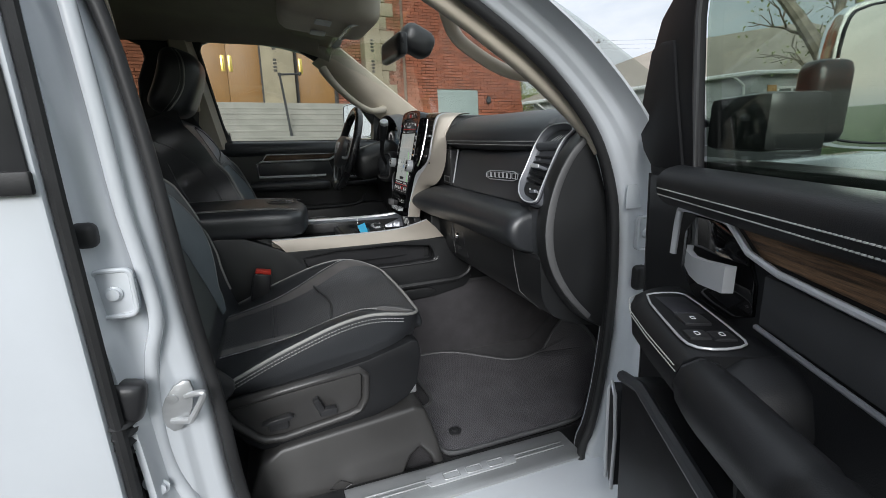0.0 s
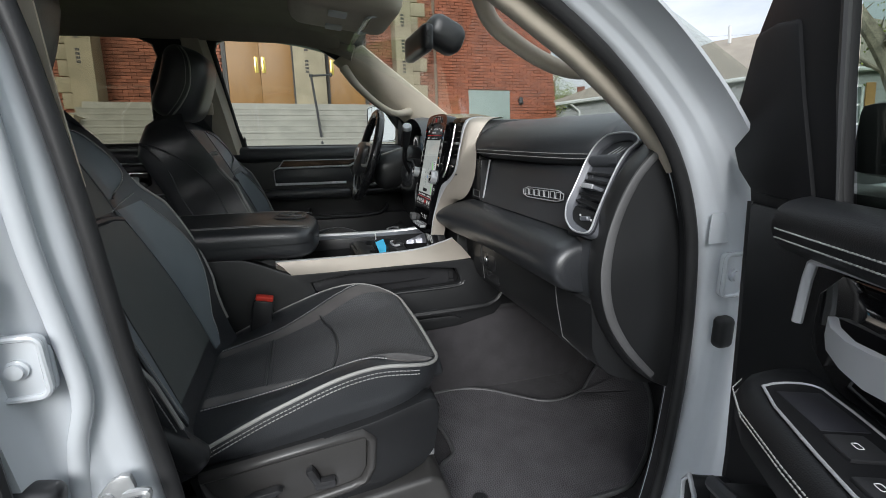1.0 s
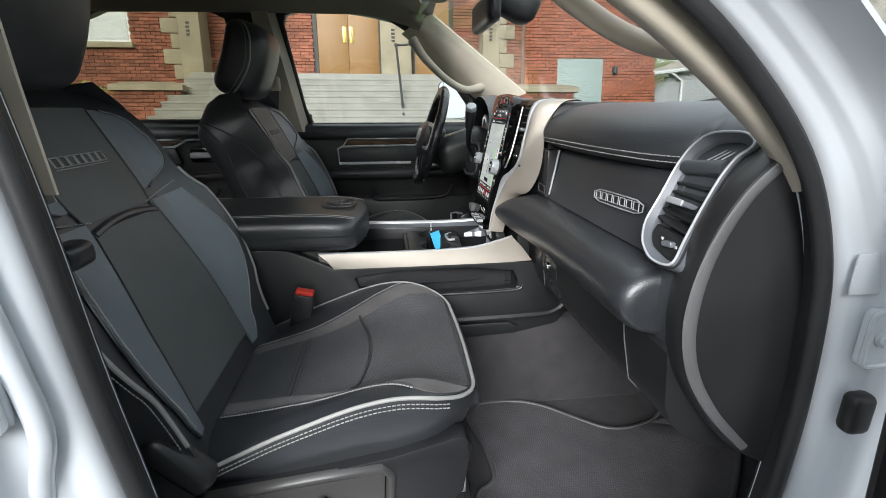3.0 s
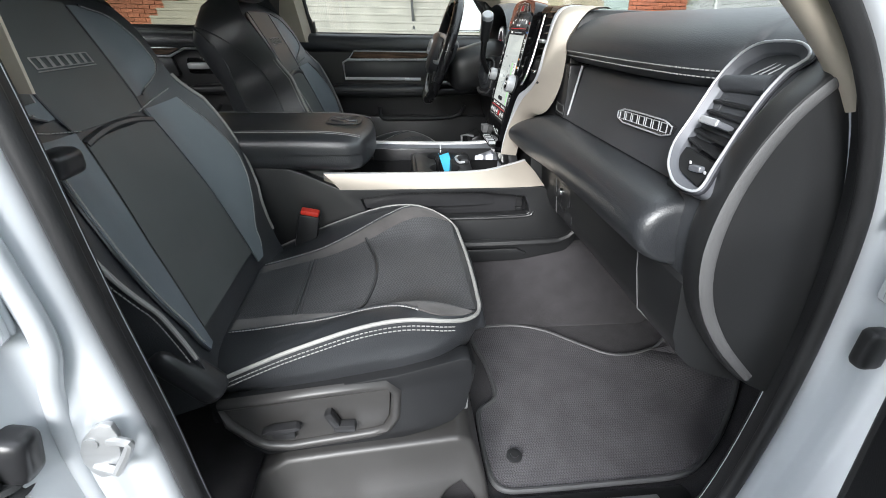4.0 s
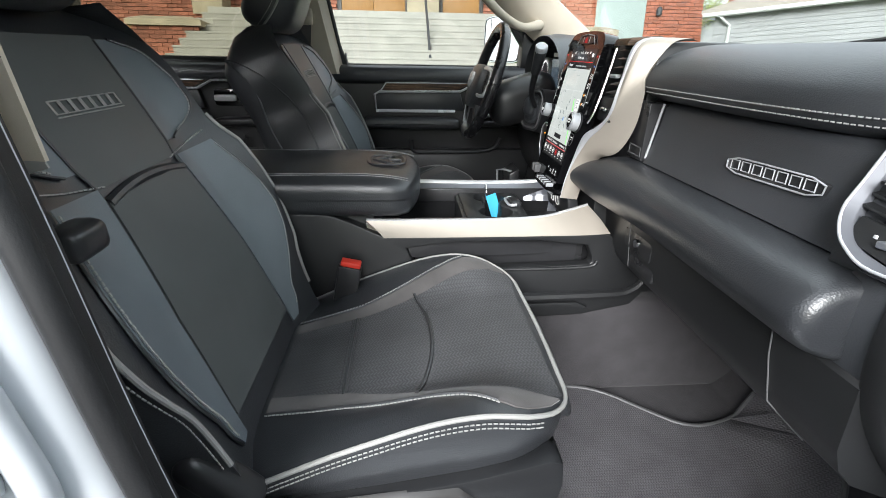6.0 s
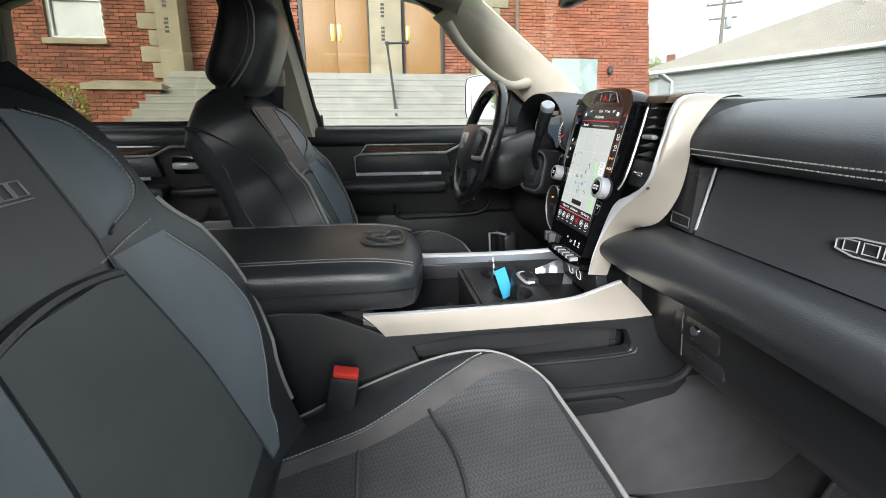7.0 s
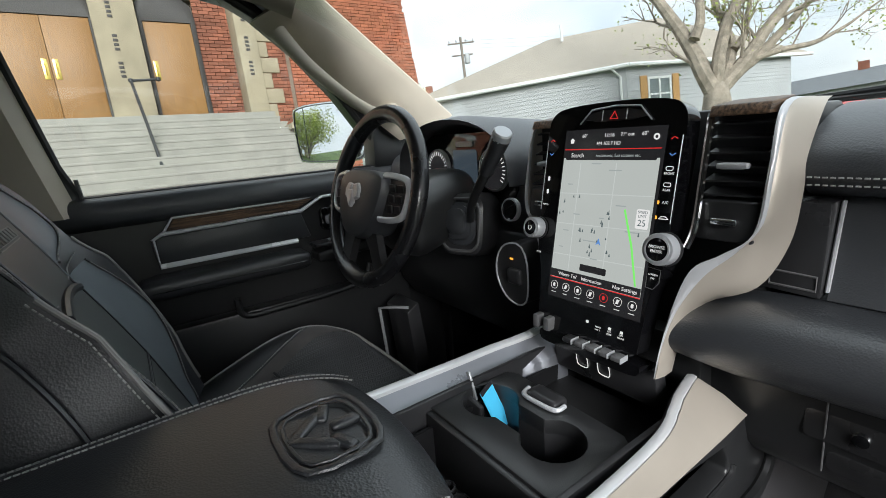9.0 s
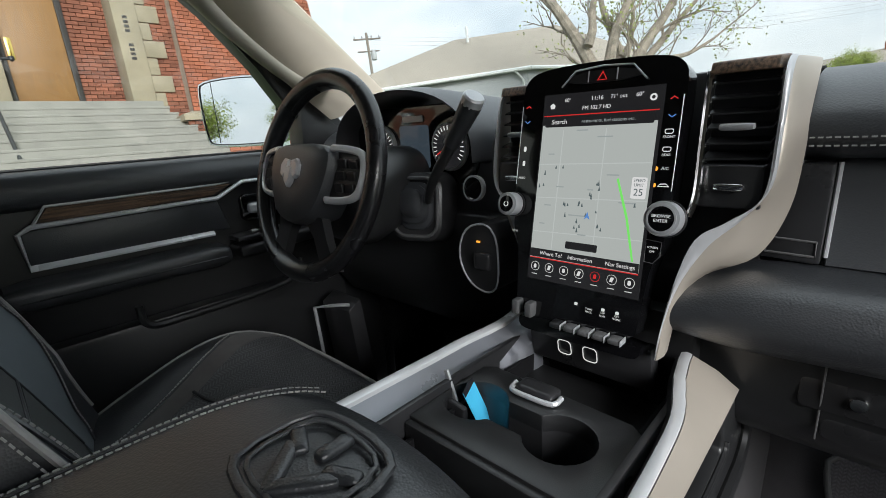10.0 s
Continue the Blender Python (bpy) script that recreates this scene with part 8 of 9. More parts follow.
def church():
    c = thing("church", (0, YF + 3, 2.0), "red brick church with stone quoins and oak double doors", "church", axes=I4)
    part("rear_wall", box(-14, 3.2, YF + 0.30, YF + 0.5, 1.6, 10.0, 0), MORTAR, c)

    whole = {}

    def single_brick(a, b, z, z1, y, depth, m):
        """One brick as an object of its own; whole bricks share one mesh."""
        key = (round(b - a, 3), round(z1 - z, 3), m.name)
        if key not in whole:
            bm = box(0, b - a, 0, depth, 0, z1 - z, 0.004, 1)
            me = bpy.data.meshes.new("brick")
            bm.to_mesh(me)
            bm.free()
            me.materials.append(m)
            whole[key] = me
        ob = new("brick", whole[key])
        ob.parent = c
        ob.location = Vector((a, y, z)) - Vector(c["base"])

    def courses(name, x0, x1, y, z0, z1, m, skip=None, depth=0.06, slope=0.0, single=None, owner=None):
        """Running-bond bricks standing proud of the mortar."""
        verts, faces = [], []
        bh, bl, j = 0.067, 0.205, 0.010
        rb = random.Random(int(abs(x0 * 13 + z0 * 7)) + 3)
        row = 0
        z = z0
        while z < z1:
            x = x0 - (bl / 2 if row % 2 else 0)
            while x < x1:
                a, b = max(x, x0), min(x + bl, x1 - slope * (z - z0))
                if skip and skip[2] < z + bh / 2 < skip[3]:    # bricks are cut square at an opening
                    if a < skip[0] < b:
                        b = skip[0]
                    elif skip[0] <= a < skip[1]:
                        a = min(b, skip[1])
                if b - a > 0.03:
                    d = rb.uniform(-0.004, 0.004)
                    if single and single((a + b) / 2, z):
                        single_brick(a, b, z, min(z + bh, z1), y + d, depth, BRICK_ONE if m is BRICK else BRICK_ORANGE_ONE)
                    else:
                        k = len(verts)
                        for px, pz in ((a, z), (b, z), (b, min(z + bh, z1)), (a, min(z + bh, z1))):
                            verts.append((px, y + d, pz))
                        for px, pz in ((a, z), (b, z), (b, min(z + bh, z1)), (a, min(z + bh, z1))):
                            verts.append((px, y + depth, pz))
                        faces += [(k, k + 1, k + 2, k + 3), (k, k + 4, k + 5, k + 1), (k + 3, k + 2, k + 6, k + 7), (k + 1, k + 5, k + 6, k + 2), (k, k + 3, k + 7, k + 4)]
                x += bl + j
            z += bh + j
            row += 1
        me = bpy.data.meshes.new(name)
        me.from_pydata([Vector(v) - Vector((owner or c)["base"]) for v in verts], [], faces)
        me.materials.append(m)
        ob = new(name, me)
        ob.parent = owner or c
        ob["kind"] = "stuff"
        return ob

    # doors in a shallow porch between stone piers
    for x0, x1, leaves in ((-1.92, -0.40, 2), (0.50, 1.40, 1)):
        fr = part("door_frame", plate([(x0 - 0.10, ZD), (x0 - 0.10, ZD + 2.15), (x0 - 0.05, ZD + 2.42), (x0 + 0.2, ZD + 2.62), (x1 - 0.2, ZD + 2.62), (x1 + 0.05, ZD + 2.42), (x1 + 0.10, ZD + 2.15), (x1 + 0.10, ZD)],
                                      [[(x0, ZD + 0.02), (x0, ZD + 2.06), (x1, ZD + 2.06), (x1, ZD + 0.02)]], "y", YF - 0.02, YF + 0.10, 0.005), DARKFRAME, c, "dark bronze door frame")
        w = (x1 - x0) / leaves
        for k in range(leaves):
            a = x0 + w * k
            leaf = part("door_leaf", box(a + 0.004, a + w - 0.004, YF + 0.0, YF + 0.05, ZD + 0.03, ZD + 2.05, 0.004), DOORWOOD, c, "varnished oak door leaf")
            hx = a + w - 0.13 if (leaves == 2 and k == 0) else a + 0.04
            part("push_plate", box(hx, hx + 0.09, YF - 0.008, YF + 0.002, ZD + 0.88, ZD + 1.26, 0.003), BRASS, leaf, "brass pull plate")
            part("pull_handle", tube([(hx + 0.045, YF - 0.01, ZD + 0.96), (hx + 0.045, YF - 0.05, ZD + 0.98), (hx + 0.045, YF - 0.05, ZD + 1.16), (hx + 0.045, YF - 0.01, ZD + 1.18)], 0.009, 8), BRASS, leaf)
            part("kick_strip", box(a + 0.01, a + w - 0.01, YF - 0.004, YF + 0.002, ZD + 0.035, ZD + 0.06, 0.001), BRASS, leaf)
    part("door_frame", box(-1.94, -0.38, YF - 0.01, YF + 0.08, ZD + 2.06, ZD + 2.12, 0.004), DARKFRAME, c)
    # stone pier between the doors, and the outer piers with quoins
    def pier(x0, x1, y0, y1, z1, quoin):
        p = part("stone_pier", box(x0, x1, y0, y1, ZD - 0.11 if not quoin else ZD - 0.45, z1, 0.012), STONE, c, "buff limestone pier")
        for k in range(4):
            for r in range(4):
                z = ZD + 0.75 + 0.62 * k + 0.085 * r + (0.1 if k == 0 else 0)
                part("slot", box(x0 + 0.36 * (x1 - x0), x0 + 0.36 * (x1 - x0) + 0.085, y0 - 0.006, y0 + 0.01, z, z + 0.055, 0.002), DARKFRAME, p)
        return p
    pier(-0.36, 0.40, YF - 0.28, YF + 0.1, ZD + 4.4, False)
    for side, xa, xb in ((-1, -4.98, -4.50), (1, 2.18, 2.60)):
        pier(xa, xb, YF - 0.55, YF + 0.2, ZD + 4.4, True)
        q = 0
        z = ZD - 0.10
        while z < ZD + 4.2:
            w = 0.40 if q % 2 else 0.20
            x0, x1 = (xa - w, xa - 0.006) if side < 0 else (xb + 0.006, xb + w)
            part("quoin", box(x0, x1, YF - 0.50, YF + 0.1, z + 0.006, z + 0.33, 0.01), STONE, c)
            z += 0.34
            q += 1
    # recessed brick cheeks beside the doors
    courses("brick_cheek", 1.50, 2.18, YF + 0.02, ZD - 0.1, ZD + 4.0, BRICK, single=lambda x, z: z < ZD + 1.9)
    courses("brick_cheek", -4.62, -2.02, YF + 0.02, ZD - 0.1, ZD + 4.0, BRICK)
    courses("brick_band", -2.02, 1.50, YF + 0.06, ZD + 2.60, ZD + 4.0, BRICK)
    # facade brick with a window, and the orange-red wing further along
    win = (-7.2, -6.08, ZD + 0.62, ZD + 2.6)
    courses("brick_wall", -9.6, -4.98, YF - 0.46, ZD - 1.2, ZD + 3.4, BRICK, win, single=lambda x, z: x > -5.9 and ZD - 0.1 < z < ZD + 1.5)
    part("wall_core", plate([(-9.8, 1.5), (-9.8, 9.5), (-4.7, 9.5), (-4.7, 1.5)], [[(-7.2, ZD + 0.70), (-7.2, ZD + 2.6), (-6.08, ZD + 2.6), (-6.08, ZD + 0.70)]], "y", YF - 0.42, YF - 0.1), MORTAR, c)
    wn_ = part("window", box(-7.2, -6.08, YF - 0.30, YF - 0.27, ZD + 0.70, ZD + 2.6, 0), WINDOWGLASS, c, "pale window pane")
    part("window_frame", plate([(-7.2, ZD + 0.7), (-7.2, ZD + 2.62), (-6.08, ZD + 2.62), (-6.08, ZD + 0.7)], [[(-7.13, ZD + 0.78), (-7.13, ZD + 1.5), (-6.15, ZD + 1.5), (-6.15, ZD + 0.78)], [(-7.13, ZD + 1.56), (-7.13, ZD + 2.55), (-6.15, ZD + 2.55), (-6.15, ZD + 1.56)]], "y", YF - 0.36, YF - 0.28, 0.004), WHITEPAINT, wn_)
    part("window_sill", box(-7.28, -6.0, YF - 0.56, YF - 0.2, ZD + 0.58, ZD + 0.70, 0.01), STONE, wn_)
    courses("brick_wall", 2.60, 3.22, YF - 0.46, ZD - 1.4, ZD + 4.4, BRICK)
    part("wall_core", box(2.3, 3.5, YF - 0.42, YF + 0.3, 1.5, 9.0, 0), MORTAR, c)
    # wing: nearer wall running on to a sloped end
    courses("wing_brick", 3.20, 6.80, YF - 0.75, ZD - 1.4, ZD + 4.6, BRICK_ORANGE, (4.05, 5.26, 0.0, ZD + 0.42), slope=0.09, single=lambda x, z: x < 4.0 and ZD + 0.2 < z < ZD + 1.6)
    part("wing_core", prism([(3.2, 1.5), (6.82, 1.5), (6.15, 9.0), (3.2, 9.0)], "y", YF - 0.71, YF + 3.0), MORTAR, c)
    part("service_door", box(4.05, 5.26, YF - 0.74, YF - 0.68, 1.6, ZD + 0.42, 0.006), mat("grey_green_steel_door", (0.30, 0.36, 0.34), 0.6, mottle=0.06), c, "grey-green steel service door")
    part("wall_lamp", lathe([(0.03, 0.0), (0.06, 0.03), (0.07, 0.14), (0.03, 0.2)], (5.55, YF - 0.82, ZD + 0.05), (0, 0, 1), 12), IRON, c, "small black wall lamp")
    part("gable_roof", prism([(-10, 9.0), (7, 9.0), (-1, 14)], "y", YF + 0.2, YF + 9), SHINGLE, c)
    return courses


lay_bricks = church()
# steps up to the doors, with cheek walls and a handrail
steps = thing("steps", (-1.0, 9.5, 2.0), "broad flight of pale concrete steps", "steps", axes=I4, kind="structure")
part("landing", box(-4.7, 2.6, YF - 0.9, YF + 0.3, 1.8, ZD - 0.005, 0.012), CONCRETE, steps)
for k in range(15):
    z = ZD - 0.165 * (k + 1)
    y1 = YF - 0.9 - 0.31 * k
    part("step", joined(box(-4.72, 2.6 + 0.04 * k, y1 - 0.318, y1 + 0.02, z - 0.045, z, 0.012), box(-4.70, 2.58 + 0.04 * k, y1 - 0.314, y1 + 0.02, z - 0.4, z - 0.045, 0.0)), CONCRETE, steps)
for x0, x1 in ((-5.78, -4.50), (2.62, 4.0)):
    w = thing("cheek_wall", ((x0 + x1) / 2, 8.4, 2.0), "low brick cheek wall with a stone cap", "garden wall", "step walls", axes=I4)
    zt = ZD - 0.40
    part("core", box(x0 + 0.02, x1 - 0.02, 9.03, 10.5, 1.6, zt - 0.16, 0.005), MORTAR, w)
    lay_bricks("brickwork", x0, x1, 9.0, zt - 0.16 - 0.077 * 16, zt - 0.16, BRICK, owner=w)
    part("cap", bevelled(loft([[(x0 - 0.08, 8.93, zt - 0.16), (x1 + 0.08, 8.93, zt - 0.16), (x1 + 0.08, 10.52, zt - 0.16), (x0 - 0.08, 10.52, zt - 0.16)], [(x0 - 0.08, 8.93, zt - 0.05), (x1 + 0.08, 8.93, zt - 0.05), (x1 + 0.08, 10.52, zt - 0.05), (x0 - 0.08, 10.52, zt - 0.05)], [(x0 + 0.15, 9.12, zt + 0.03), (x1 - 0.15, 9.12, zt + 0.03), (x1 - 0.15, 10.35, zt + 0.03), (x0 + 0.15, 10.35, zt + 0.03)]]), 0.01), STONE, w, "weathered stone cap")
rail = thing("handrail", (0.1, 9.0, 2.2), "black iron handrail down the church steps", "handrail", axes=I4)
part("slope_rail", tube([(0.0, 9.7, 4.0), (0.045, 8.85, 3.05), (0.10, 7.6, 1.62)], 0.026, 10), IRON, rail)
part("cross_rail", tube([(0.0, 9.7, 4.0), (0.44, 9.7, 4.03)], 0.024, 10), IRON, rail)
part("rail_knob", lathe([(0.0, -0.05), (0.045, -0.02), (0.045, 0.03), (0.0, 0.05)], (0.0, 9.7, 4.0), (0, 0, 1), 12), IRON, rail)
part("rail_knob", lathe([(0.0, -0.05), (0.04, -0.02), (0.04, 0.03), (0.0, 0.05)], (0.44, 9.7, 4.03), (0, 0, 1), 12), IRON, rail)


# house, tree, pole and what lies beyond; bearings from the truck are in degrees from the church's side
def bearing(az, d):
    return Vector((-0.54 + d * math.sin(radians(az)), -0.51 + d * math.cos(radians(az)), 0))


def house():
    c0 = bearing(57.3, 19.0)             # corner nearest the street
    gz = 1.75
    ez = 1.57 + 19.0 * math.tan(radians(9.0))
    h = thing("house", (c0.x, c0.y, gz), "single-storey house with pale siding and brown hip roof", "house", axes=I4)
    far = bearing(34.2, 19.6)
    front = bearing(72.0, 26.0)
    du = (far - c0).normalized()
    dv = (front - c0).normalized()
    lu, lv = (far - c0).length, (front - c0).length
    up = Vector((0, 0, 1))
    P3 = lambda u, v, z: c0 + du * u + dv * v + up * z

    def slab(pts, thick, m, name, label=""):
        bm = bmesh.new()
        a = [bm.verts.new(p) for p in pts]
        b = [bm.verts.new(p + thick) for p in pts]
        bm.faces.new(a)
        bm.faces.new(b)
        for i in range(len(a)):
            bm.faces.new((a[i], a[(i + 1) % len(a)], b[(i + 1) % len(a)], b[i]))
        return part(name, bm, m, h, label)

    nout_u = du.cross(up)
    if nout_u.dot(c0 - Vector((0, 0, 0))) > 0:
        nout_u = -nout_u
    nout_v = dv.cross(up)
    if nout_v.dot(c0) > 0:
        nout_v = -nout_v
    # clapboards, each lapping the one below
    for d, L, n, hole in ((du, lu, nout_u, None), (dv, lv, nout_v, (1.0, 2.15, 1.05, 2.35))):
        z = gz
        while z < ez - 0.05:
            runs = [(0, L)]
            if hole and hole[2] - 0.05 < z - gz < hole[3]:
                runs = [(0, hole[0]), (hole[1], L)]
            for r0, r1 in runs:
                p0, p1 = c0 + d * r0, c0 + d * r1
                slab([p0 + up * z + n * 0.02, p1 + up * z + n * 0.02, p1 + up * (z + 0.15), p0 + up * (z + 0.15)], -n * 0.03, SIDING, "clapboard")
            z += 0.145
    slab([c0 + up * gz, c0 + du * lu + up * gz, c0 + du * lu + up * ez, c0 + up * ez], -nout_u * 0.15, SIDING, "wall")
    hole = (1.0, 2.15, 1.05, 2.35)
    for r0, r1, z0, z1 in ((0.02, 1.0, gz, ez), (2.15, lv, gz, ez), (1.0, 2.15, gz, gz + 1.05), (1.0, 2.15, gz + 2.35, ez)):
        slab([c0 + dv * r0 + up * z0, c0 + dv * r1 + up * z0, c0 + dv * r1 + up * z1, c0 + dv * r0 + up * z1], -nout_v * 0.15, SIDING, "wall")
    w = slab([c0 + dv * 1.0 + up * (gz + 1.05), c0 + dv * 2.15 + up * (gz + 1.05), c0 + dv * 2.15 + up * (gz + 2.35), c0 + dv * 1.0 + up * (gz + 2.35)], -nout_v * 0.02, WINDOWGLASS, "window", "four-pane window with cedar shutters")
    for r0, r1, z0, z1 in ((1.0, 1.08, 1.05, 2.35), (2.07, 2.15, 1.05, 2.35), (1.0, 2.15, 1.05, 1.13), (1.0, 2.15, 2.27, 2.35), (1.54, 1.61, 1.05, 2.35), (1.0, 2.15, 1.68, 1.74)):
        slab([c0 + dv * r0 + up * (gz + z0) + nout_v * 0.03, c0 + dv * r1 + up * (gz + z0) + nout_v * 0.03, c0 + dv * r1 + up * (gz + z1) + nout_v * 0.03, c0 + dv * r0 + up * (gz + z1) + nout_v * 0.03], -nout_v * 0.04, WHITEPAINT, "window_bar")
    for r0 in (0.62, 2.2):
        slab([c0 + dv * r0 + up * (gz + 1.0) + nout_v * 0.05, c0 + dv * (r0 + 0.33) + up * (gz + 1.0) + nout_v * 0.05, c0 + dv * (r0 + 0.33) + up * (gz + 2.4) + nout_v * 0.05, c0 + dv * r0 + up * (gz + 2.4) + nout_v * 0.05], -nout_v * 0.045, SHUTTER, "shutter", "cedar board shutter")
    # hip roof with eaves and gutters
    o = 0.5
    e = [P3(-o, -o, ez), P3(lu + o, -o, ez), P3(lu + o, lv + o, ez), P3(-o, lv + o, ez)]
    rz = ez + 2.1
    r1, r2 = bearing(60.9, 23.5) + up * (1.57 + 23.5 * 0.229), bearing(49.3, 22.0) + up * (1.57 + 22.0 * 0.235)
    bm = bmesh.new()
    ev = [bm.verts.new(p) for p in e]
    a, b = bm.verts.new(r1), bm.verts.new(r2)
    for f in ((ev[0], ev[1], b, a), (ev[1], ev[2], b), (ev[2], ev[3], a, b), (ev[3], ev[0], a), (ev[3], ev[2], ev[1], ev[0])):
        bm.faces.new(f)
    part("roof", bm, SHINGLE, h, "brown-grey shingle hip roof")
    part("roof_vent", tube([P3(lv * 0.6, lv * 0.45, rz - 0.3), P3(lv * 0.6, lv * 0.45, rz + 0.35)], 0.06, 8), WHITEPAINT, h)
    for p, q in ((e[0], e[1]), (e[0], e[3])):
        part("gutter", tube([p - up * 0.05, q - up * 0.05], 0.075, 6), WHITEPAINT, h, "white gutter")
    for u in (0.12, lu - 0.6):
        part("downspout", tube([P3(u, -o, ez - 0.08), P3(u, -0.1, ez - 0.4), P3(u, -0.1, gz)], 0.05, 6), WHITEPAINT, h, "white downspout")
    return h


house()


def plain_house(az, d, w, dep, gz, wall_h, rise, m_roof, m_wall, label):
    c = bearing(az, d)
    h = thing("house", (c.x, c.y, gz), label, "house", axes=I4)
    T = Matrix.Translation((c.x, c.y, gz)) @ Matrix.Rotation(radians(-az), 4, "Z")
    part("wall", moved(box(-w / 2, w / 2, -dep / 2, dep / 2, -1.0, wall_h, 0.01), T), m_wall, h)
    bm = bmesh.new()
    o = 0.45
    vs = [bm.verts.new(p) for p in ((-w / 2 - o, -dep / 2 - o, wall_h), (w / 2 + o, -dep / 2 - o, wall_h), (w / 2 + o, dep / 2 + o, wall_h), (-w / 2 - o, dep / 2 + o, wall_h), (-w / 2 + dep * 0.4, 0, wall_h + rise), (w / 2 - dep * 0.4, 0, wall_h + rise))]
    for f in ((0, 1, 5, 4), (1, 2, 5), (2, 3, 4, 5), (3, 0, 4), (3, 2, 1, 0)):
        bm.faces.new([vs[k] for k in f])
    part("roof", moved(bm, T), m_roof, h, "shingle hip roof")
    for k in (-1, 1):
        part("window", moved(box(k * w * 0.25 - 0.5, k * w * 0.25 + 0.5, -dep / 2 - 0.03, -dep / 2 + 0.02, 0.9, 2.1, 0.01), T), WINDOWGLASS, h)
    part("chimney", moved(box(w * 0.1, w * 0.1 + 0.6, -0.3, 0.3, wall_h + rise * 0.6, wall_h + rise + 0.5, 0.02), T), BRICK, h)
    return h


plain_house(75, 46, 14, 8, 1.4, 2.2, 1.3, SHINGLE_GREY, SIDING, "distant pale house under a grey shingle roof")
plain_house(33, 40, 9, 7, 4.2, 2.6, 1.6, SHINGLE_GREY, SIDING, "distant pale house with a grey roof beyond the church")
plain_house(88, 55, 12, 8, 1.0, 2.7, 2.0, SHINGLE, SIDING, "distant pale house under a brown roof")


def limb(bm_list, p, d, L, r, depth, rt, tips):
    """A tapering, forking branch."""
    pts = [p]
    q = p.copy()
    dd = d.copy()
    for k in range(4):
        dd = (dd + Vector((rt.uniform(-0.2, 0.2), rt.uniform(-0.2, 0.2), rt.uniform(-0.05, 0.16)))).normalized()
        q = q + dd * L / 4
        pts.append(q.copy())
    bm_list.append(tube(pts, lambda t: r * (1 - 0.45 * t), 6 if depth > 1 else 4))
    if depth <= 0:
        tips.append((q, dd))
        return
    tips.append((pts[3], dd))
    for k in range(3 if depth > 1 else 4):
        a = rt.uniform(0, 2 * math.pi)
        side = dd.orthogonal().normalized()
        side = Matrix.Rotation(a, 3, dd) @ side
        limb(bm_list, pts[-1] if k < 2 else pts[2], (dd * 0.9 + side * rt.uniform(0.45, 0.85) + Vector((0, 0, 0.15))).normalized(), L * rt.uniform(0.6, 0.8), r * 0.52, depth - 1, rt, tips)


def crown(t, tips, leaves, rt, base):
    """Loose small leaves round the tips of the branches."""
    verts, faces = [], []
    for q, dd in tips:
        for k in range(leaves):
            o = q + Vector((rt.gauss(0, 0.22), rt.gauss(0, 0.22), rt.gauss(0, 0.2)))
            n = Vector((rt.gauss(0, 1), rt.gauss(0, 1), rt.gauss(0, 1))).normalized()
            s = n.orthogonal().normalized() * rt.uniform(0.03, 0.06)
            w = n.cross(s)
            i = len(verts)
            verts += [o - s, o + w * 0.6, o + s, o - w * 0.6]
            faces.append((i, i + 1, i + 2, i + 3))
    me = bpy.data.meshes.new("crown")
    me.from_pydata([v - base for v in verts], [], faces)
    me.materials.append(LEAF)
    ob = new("crown", me)
    ob.parent = t
    ob["kind"] = "stuff"


def tree(az, d, gz, height, leaves, seed, label, spread=0.5, depth=4, lean=(0, 0, 0)):
    c = bearing(az, d)
    t = thing("tree", (c.x, c.y, gz), label, "tree", axes=I4)
    rt = random.Random(seed)
    bms, tips = [], []
    base = Vector((c.x, c.y, gz - 0.2))
    trunk_h = height * 0.24
    part("trunk", tube([base, base + Vector((0.05, 0, trunk_h * 0.5)), base + Vector((0, 0.05, trunk_h))], lambda k: height * (0.042 - 0.012 * k), 12), BARK, t)
    for k in range(4):
        a = 2 * math.pi * k / 4 + rt.uniform(-0.4, 0.4)
        limb(bms, base + Vector((0, 0, trunk_h * 0.97)), (Vector((math.cos(a) * spread, math.sin(a) * spread, 0.85)) + Vector(lean)).normalized(), height * 0.3, height * 0.026, depth, rt, tips)
    part("branchwork", joined(*bms), BARK, t)
    crown(t, tips, leaves, rt, Vector((c.x, c.y, gz)))
    return t


